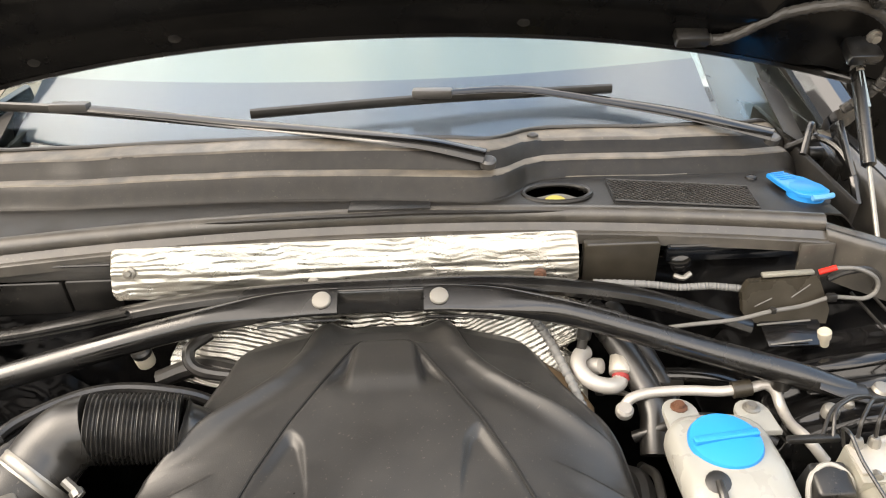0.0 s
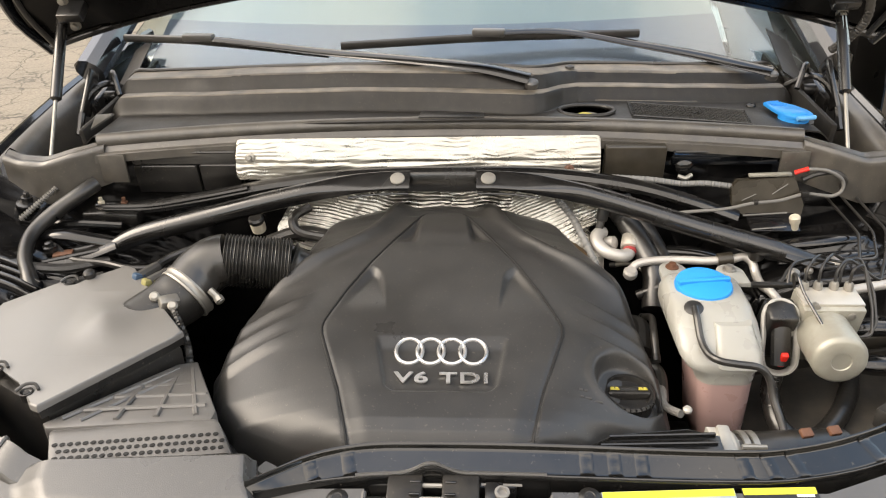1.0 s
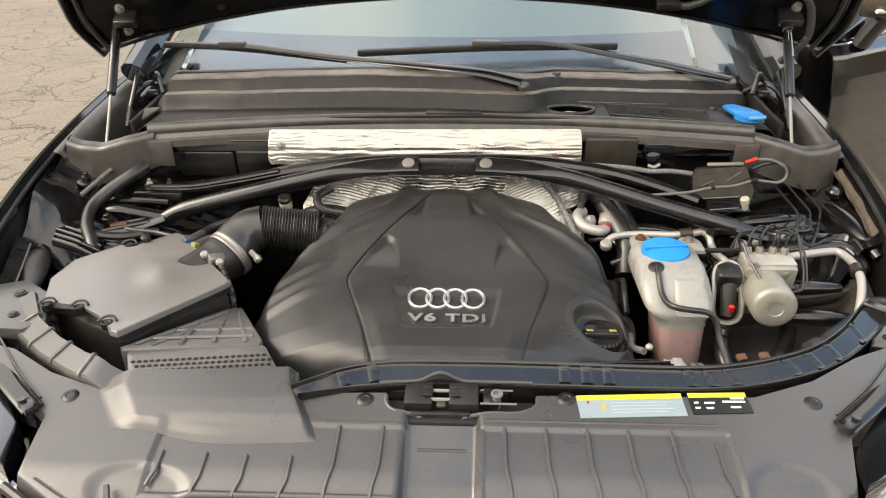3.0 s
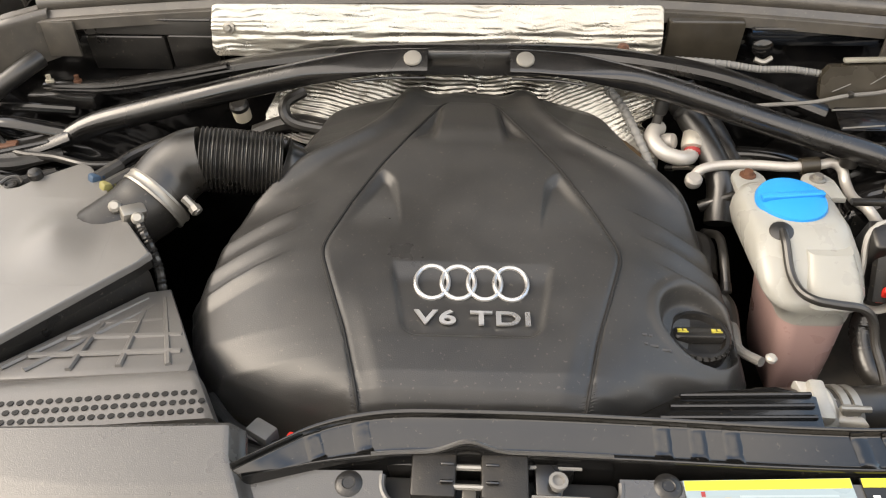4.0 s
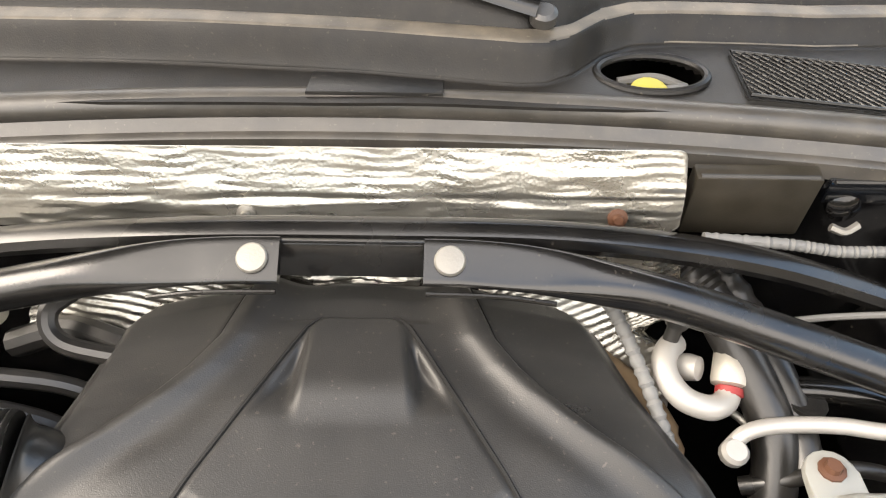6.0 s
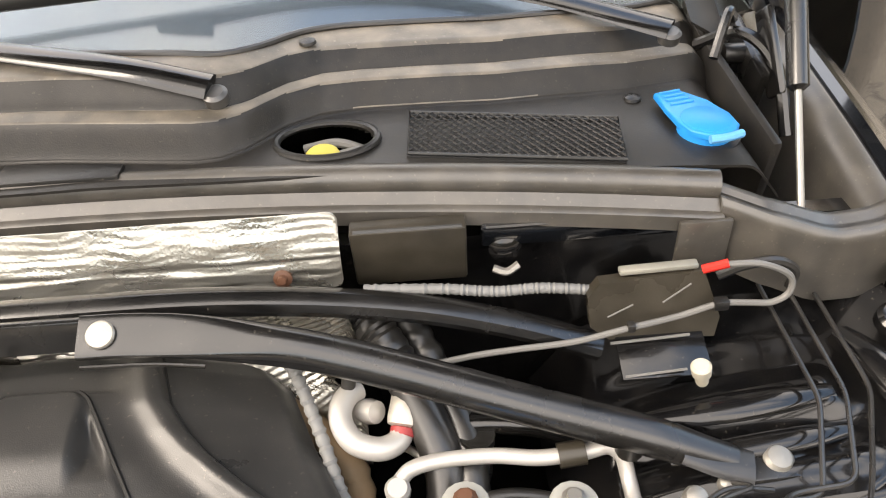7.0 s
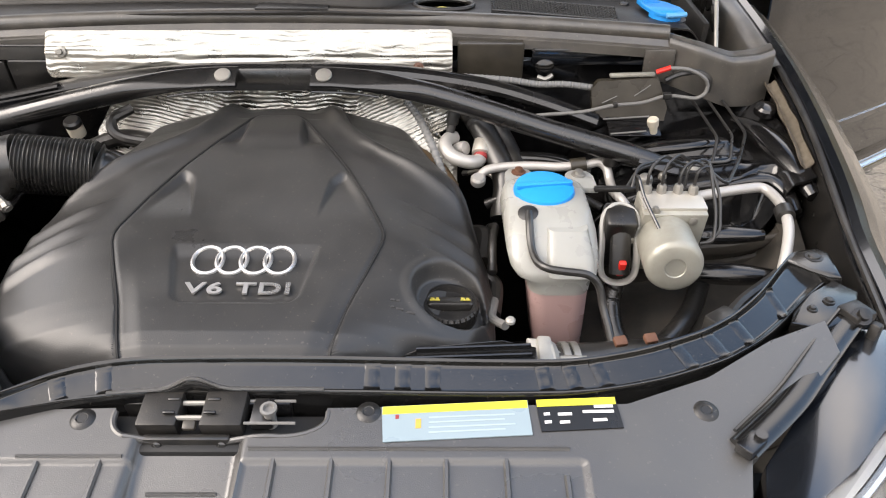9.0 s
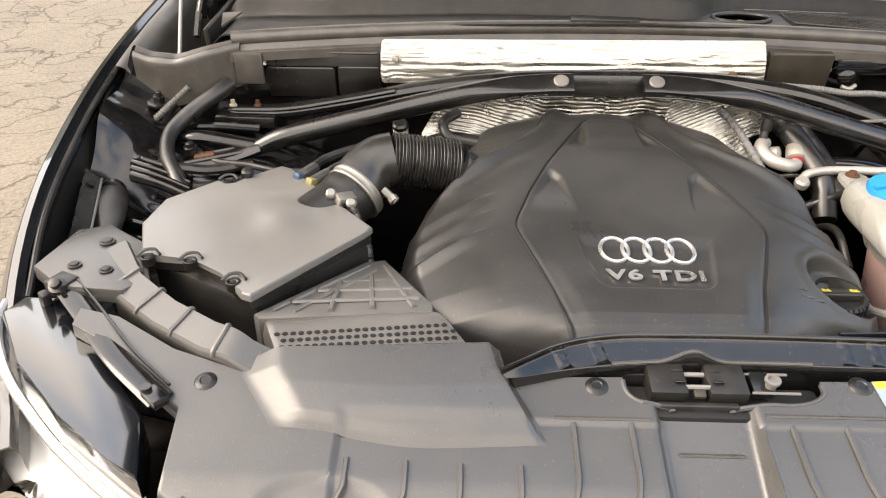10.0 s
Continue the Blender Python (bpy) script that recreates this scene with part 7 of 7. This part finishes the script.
# ---- control box, cables and caps on the right tower ----
ecu = thing("control_box", (0.575, 0.02, 1.0), "brown-black flat control box on a bracket", "control box")
bm = B()
loft(bm, [[(x, 0.030 + d + 0.30 * (z - 1.03), z) for x, z in ((0.512, 0.998), (0.530, 0.984), (0.632, 0.980), (0.636, 1.0), (0.618, 1.047), (0.520, 1.041), (0.509, 1.028))] for d in (0.0, 0.012)])
part("case", bm, DKBROWN, ecu)
bm = B()
box(bm, (0.576, 0.042, 1.0495), (0.074, 0.010, 0.006), (0, -2, 0), 0.002)
part("case_edge", bm, ABSMETAL, ecu, "pale upper edge")
for a, b in (((0.528, 1.008), (0.552, 1.019)), ((0.580, 1.019), (0.606, 1.036))):
    bm = B()
    fy = lambda x, z: 0.030 + 0.30 * (z - 1.03) - 0.0008
    tube(bm, [(a[0], fy(*a), a[1]), (b[0], fy(*b), b[1])], 0.0009, 6)
    part("crease", bm, CABLE, ecu)
bm = B()
box(bm, (0.578, 0.0, 0.978), (0.085, 0.05, 0.004), (20, 0, 0), 0.0015)
part("bracket", bm, INNER, ecu)
bm = B()
tube(bm, [(0.538, -0.022, 0.973), (0.595, -0.022, 0.978)], 0.0014, 6)
tube(bm, [(0.530, 0.010, 0.985), (0.605, 0.010, 0.990)], 0.0016, 6)
part("bracket_edge", bm, CABLE, ecu)
ant = thing("grey_cable", (0.6, 0.0, 1.03), "grey cable with a red end looping over the control box", "cable")
bm = B()
tube(bm, [(0.36, 0.0, 0.985), (0.40, 0.0, 0.993), (0.435, 0.0, 0.997), (0.493, 0.0, 1.002), (0.540, 0.002, 1.012), (0.590, 0.012, 1.013), (0.628, 0.014, 1.024), (0.655, 0.015, 1.022), (0.678, 0.015, 1.020), (0.692, 0.016, 1.028), (0.694, 0.018, 1.042), (0.684, 0.018, 1.055), (0.658, 0.018, 1.067), (0.628, 0.018, 1.069)], 0.0031, 8)
part("cable", bm, CABLE, ant)
bm = B()
tube(bm, [(0.630, 0.018, 1.070), (0.609, 0.022, 1.061)], 0.0042, 8)
part("end", bm, RED, ant, "red cable end")
bm = B()
box(bm, (0.630, 0.014, 1.024), (0.014, 0.010, 0.011), (0, 0, 0), 0.002)
part("clip", bm, HOSE, ant)
bm = B()
tube(bm, [(0.628, 0.03, 1.045), (0.65, 0.03, 1.055), (0.68, 0.03, 1.058), (0.70, 0.03, 1.045), (0.70, 0.03, 1.025)], 0.005, 8)
part("plug_lead", bm, HOSE, ant)
bm = B()
box(bm, (0.545, 0.003, 1.013), (0.008, 0.009, 0.009), (0, 0, 0), 0.002)
part("clip", bm, HOSE, ant)
blm = thing("braided_loom", (0.45, 0.05, 1.03), "grey braided loom crossing to the control box", "cable")
bm = B()
tube(bm, [(0.30, 0.046, 1.044), (0.373, 0.045, 1.039), (0.423, 0.044, 1.032), (0.468, 0.044, 1.032), (0.515, 0.042, 1.027)], lambda t: 0.0052 + 0.0007 * math.sin(t * 210), 10, 20)
part("sleeve", bm, BRAID, blm)
grom = thing("grommet", (0.435, 0.085, 1.05), "black rubber grommet in the bulkhead", "grommet")
bm = B()
lathe(bm, [(0.016, 0), (0.016, 0.006), (0.010, 0.010), (0.001, 0.011)], (0.438, 0.095, 1.046), (0, -1, 0.2), 20)
part("grommet_body", bm, INNER, grom)
bm = B()
tube(bm, [(0.425, 0.075, 1.034), (0.438, 0.072, 1.031), (0.450, 0.076, 1.036)], 0.004, 6)
part("ring", bm, STEEL, grom)
cm = thing("cream_cap", (0.606, -0.045, 0.97), "cream plastic cap on the suspension tower", "cap")
bm = B()
lathe(bm, [(0.005, 0.002), (0.0058, 0.004), (0.0062, 0.012), (0.0086, 0.016), (0.0092, 0.026), (0.007, 0.029)], (0.601, -0.044, 0.982), (-0.22, -0.05, 1), 16)
part("cap_body", bm, WHITE, cm)
for x, y, z, r in ((0.571, -0.137, 0.948, 0.011), (0.600, -0.125, 0.946, 0.007), (0.786, -0.010, 1.010, 0.018)):
    b = thing("tower_bolt", (x, y, z), "round bolt on the suspension tower", "bolt", "tower bolts")
    bm = B()
    lathe(bm, [(r, -0.006), (r, 0.004), (r * 0.8, 0.008), (r * 0.3, 0.010)], (x, y, z), (0, -0.2, 1), 16)
    part("head", bm, INNER if x > 0.75 else STEEL, b)
# left side hoses
lh = thing("drain_hose", (-0.72, -0.05, 0.97), "thick black hose over the suspension tower", "hose")
bm = B()
tube(bm, [(-0.655, 0.045, 1.035), (-0.675, 0.015, 1.025), (-0.712, -0.018, 1.003), (-0.735, -0.06, 0.983), (-0.726, -0.11, 0.964), (-0.698, -0.155, 0.945), (-0.675, -0.19, 0.915)], lambda t: 0.0142 - 0.002 * sm(t, 0.3, 0.5) + 0.0015 * sm(t, 0.75, 0.85), 16)
part("hose_tube", bm, HOSE, lh)
bm = B()
lathe(bm, [(0.0122, -0.008), (0.0135, -0.006), (0.0135, 0.006), (0.0122, 0.008)], (-0.715, -0.022, 1.001), (0.7, 0.6, 0.35), 16)
part("clamp", bm, BAR, lh)
cs = thing("coil_sleeve", (-0.74, 0.0, 1.0), "short grey corrugated sleeve on the tower", "cable")
bm = B()
tube(bm, [(-0.728, 0.036, 1.030), (-0.748, 0.002, 1.014), (-0.768, -0.034, 0.998)], lambda t: 0.0046 + 0.0018 * math.sin(t * 100), 10, 34)
part("sleeve", bm, CABLE, cs)
for k, pts in enumerate(([(-0.60, -0.07, 0.935), (-0.66, -0.11, 0.94), (-0.72, -0.13, 0.955)], [(-0.60, -0.10, 0.92), (-0.66, -0.14, 0.925), (-0.73, -0.16, 0.94)], [(-0.70, -0.19, 0.90), (-0.66, -0.21, 0.91), (-0.62, -0.20, 0.90)])):
    t = thing("wiring_loom", pts[0], "black wiring loom on the suspension tower", "cable", "tower looms")
    bm = B()
    tube(bm, pts, 0.009 - 0.001 * k, 8)
    part("sleeve", bm, HOSE, t)
for k, (pts, r) in enumerate((([(-0.70, -0.06, 0.957), (-0.66, -0.085, 0.945), (-0.60, -0.09, 0.940), (-0.55, -0.10, 0.935), (-0.50, -0.09, 0.93)], 0.006),)):
    t = thing("tower_hose", pts[0], "black hose and wiring by the suspension tower", "hose", "tower hoses")
    bm = B()
    tube(bm, pts, r, 10)
    part("hose_tube", bm, HOSE, t)
for x, y, z in ((-0.79, 0.01, 1.0), (-0.70, -0.075, 0.963), (-0.775, -0.115, 0.955), (-0.62, -0.03, 0.953)):
    b = thing("tower_bolt", (x, y, z), "small dark bolt on the suspension tower", "bolt", "tower bolts")
    bm = B()
    lathe(bm, [(0.012, -0.01), (0.012, 0.003), (0.008, 0.004), (0.007, 0.010), (0.004, 0.011)], (x, y, z), (0, -0.1, 1), 10)
    part("head", bm, BAR, b)
t = thing("wing_bracket", (-0.82, -0.26, 0.93), "grey pressed bracket on the inner wing", "bracket")
bm = B()
sheet(bm, lambda u, v: (-0.835 + 0.035 * u + 0.022 * v, -0.17 - 0.16 * u, 0.968 - 0.045 * u - 0.020 * v), 8, 3, 0.004, (-0.5, 0, -0.8))
part("plate", bm, BAR, t)
# Black discs on the unpierced plate paint two shaded holes.
for u in (0.15, 0.8):
    bm = B()
    lathe(bm, [(0.007, 0), (0.007, 0.001)], (-0.835 + 0.035 * u + 0.012, -0.17 - 0.16 * u, 0.960 - 0.045 * u), (0.5, 0, 0.8), 10)
    part("hole", bm, DEEP, t)
bm = B()
tube(bm, [(-0.813, -0.17, 0.950), (-0.778, -0.33, 0.905)], 0.002, 6)
part("plate_edge", bm, CABLE, t)
cc2 = thing("plastic_cap", (-0.574,-0.182,0.968), "small black plastic cap beside the air filter box", "cap")
bm = B()
lathe(bm, [(0.008, -0.02), (0.009, -0.004), (0.0095, 0.0), (0.0095, 0.005), (0.007, 0.008), (0.003, 0.009)], (-0.574,-0.182,0.968), (0, -0.1, 1), 16)
part("cap_body", bm, PLASTIC, cc2)
# things in front of the right wheel well
for x, y in ((0.462, -0.492), (0.497, -0.487)):
    t = thing("edge_clip", (x, y, 0.93), "rust-brown clip on the carrier edge", "clip", "carrier clips")
    bm = B()
    box(bm, (x, y - 0.004, 0.933), (0.015, 0.012, 0.007), (20, 0, 12), 0.002)
    part("clip_body", bm, ORANGE, t)
t = thing("headlight_plug", (0.655, -0.40, 0.90), "black wiring plug behind the headlight", "plug")
bm = B()
box(bm, (0.605, -0.425, 0.90), (0.04, 0.03, 0.03), (0, 0, 35), 0.004)
tube(bm, [(0.61, -0.42, 0.90), (0.65, -0.37, 0.895), (0.70, -0.33, 0.90), (0.74, -0.30, 0.91)], 0.008, 8)
part("plug_body", bm, HOSE, t)
# wires at the front left corner of the engine
for k, (pts, m) in enumerate((([(-0.275, -0.46, 0.86), (-0.24, -0.495, 0.855), (-0.19, -0.515, 0.85), (-0.14, -0.52, 0.86)], HOSE), ([(-0.28, -0.48, 0.85), (-0.22, -0.52, 0.85), (-0.165, -0.535, 0.86)], HOSE))):
    t = thing("wiring_loom", pts[0], "black wiring loom in front of the engine", "cable", "front looms")
    bm = B()
    tube(bm, pts, 0.007, 8)
    part("sleeve", bm, m, t)
t = thing("small_plug", (-0.19, -0.505, 0.85), "grey and red wiring plugs in front of the engine", "plug")
bm = B()
box(bm, (-0.205, -0.505, 0.858), (0.03, 0.02, 0.018), (0, 0, -30), 0.003)
part("grey_plug", bm, CABLE, t)
bm = B()
box(bm, (-0.170, -0.515, 0.862), (0.014, 0.012, 0.012), (0, 0, -20), 0.003)
part("red_plug", bm, RED, t, "red plug")

# ---- left tower: fins, rubber boot, bracket clutter ----
fins = thing("tower_fins", (-0.74, -0.16, 0.95), "glossy black pressed fins beside the suspension tower", "pressing")
for k in range(4):
    bm = B()
    y = -0.125 - 0.022 * k
    tube(bm, [(-0.785 + 0.008 * k, y + 0.014, 0.958), (-0.735 + 0.008 * k, y, 0.950), (-0.680 + 0.006 * k, y - 0.018, 0.938)], 0.0095, 10, 6, flat=(0.55, 1.0), up=(0, 0, 1))
    part("fin", bm, INNER, fins)
boot = thing("rubber_boot", (-0.79, -0.24, 0.90), "dark rubber boot on the inner wing", "boot")
bm = B()
tube(bm, [(-0.800, -0.160, 0.930), (-0.797, -0.195, 0.925), (-0.785, -0.235, 0.912), (-0.770, -0.280, 0.892)], lambda t: 0.016 + 0.012 * math.sin(math.pi * min(1.0, t * 1.15)), 16, 10, flat=(1.1, 0.6))
part("boot_body", bm, HOSE, boot)
bm = B()
lathe(bm, [(0.016, -0.006), (0.019, -0.004), (0.019, 0.004), (0.016, 0.006)], (-0.800, -0.165, 0.929), (0.0, -1, -0.15), 18)
part("boot_ring", bm, BAR, boot)
press = thing("tower_brace", (-0.66, -0.02, 0.975), "glossy black pressed brace on the suspension tower", "brace")
bm = B()
tube(bm, [(-0.735, -0.040, 0.968), (-0.69, -0.045, 0.972), (-0.64, -0.046, 0.966), (-0.58, -0.045, 0.955)], 0.014, 12, 8, flat=(1.0, 0.7))
part("brace_bar", bm, INNER, press)
bm = B()
tube(bm, [(-0.725, -0.005, 0.975), (-0.67, -0.004, 0.975), (-0.60, 0.002, 0.968)], 0.008, 10, 8)
part("brace_edge", bm, INNER, press)
nut = thing("tower_nut", (-0.775, 0.012, 1.008), "dark steel nut on a washer on the suspension tower", "nut")
bm = B()
lathe(bm, [(0.020, -0.004), (0.020, 0.0), (0.016, 0.0015), (0.012, 0.002)], (-0.775, 0.012, 1.012), (0.15, -0.1, 1), 20)
part("washer", bm, BAR, nut)
bm = B()
lathe(bm, [(0.0105, 0.0), (0.0105, 0.010), (0.006, 0.011), (0.0055, 0.018), (0.004, 0.019)], (-0.775, 0.012, 1.0135), (0.15, -0.1, 1), 6)
part("hex", bm, BAR, nut)
flap = thing("cowl_flap", (-0.665, 0.14, 1.12), "small grey rubber flap at the end of the cowl", "flap")
bm = B()
slab(bm, [(-0.690, 0.168), (-0.655, 0.172), (-0.680, 0.118)], lambda x, y: 1.118 + 0.25 * (y - 0.12), 0.004, 0.001)
part("flap_rubber", bm, RUBBER, flap)
# ribbed pipe cover in front of the engine, below the oil filler
ribs = thing("pipe_cover", (0.27, -0.48, 0.87), "black ribbed plastic pipe cover in front of the engine", "pipe cover")
bm = B()
slab(bm, [(0.165, -0.530), (0.375, -0.520), (0.375, -0.462), (0.335, -0.452), (0.24, -0.462), (0.165, -0.500)], lambda x, y: 0.888 + 0.25 * (y + 0.50), 0.03, 0.004)
part("plate", bm, GLOSSP, ribs)
for k in range(5):
    bm = B()
    y = -0.518 + 0.0125 * k
    tube(bm, [(0.185 + 0.012 * k, y, 0.889 + 0.25 * (y + 0.50)), (0.368, y + 0.006, 0.889 + 0.25 * (y + 0.506))], 0.0028, 8)
    part("rib", bm, GLOSSP, ribs)

# ---- right tower: pressed ridges and the folded edge towards the wing ----
ridges = thing("tower_pressing", (0.66, -0.09, 0.96), "glossy black pressed ridges on the suspension tower", "pressing")
for pts, r, fl in (([(0.545, -0.058, 0.955), (0.60, -0.064, 0.968), (0.66, -0.062, 0.974), (0.715, -0.056, 0.974)], 0.015, (1.0, 0.55)),
                   ([(0.560, -0.098, 0.950), (0.62, -0.098, 0.958), (0.68, -0.094, 0.962), (0.72, -0.088, 0.962)], 0.012, (1.0, 0.55)),
                   ([(0.690, -0.150, 0.950), (0.73, -0.146, 0.957), (0.756, -0.150, 0.957), (0.770, -0.175, 0.950), (0.772, -0.215, 0.938)], 0.013, (1.0, 0.6)),
                   ([(0.745, 0.000, 0.985), (0.760, -0.045, 0.990), (0.775, -0.095, 0.985), (0.790, -0.150, 0.972), (0.800, -0.200, 0.955)], 0.022, (1.0, 0.75)),
                   ([(0.60, -0.225, 0.905), (0.66, -0.235, 0.912), (0.72, -0.240, 0.915)], 0.016, (1.0, 0.8)),
                   ([(0.60, -0.275, 0.875), (0.66, -0.290, 0.882), (0.725, -0.300, 0.885)], 0.018, (1.0, 0.8))):
    bm = B()
    tube(bm, pts, lambda t, r=r: r * (0.6 + 0.4 * math.sin(math.pi * min(1, max(0, t)))), 14, 8, flat=fl, up=(0, 0, 1))
    part("ridge", bm, INNER, ridges)
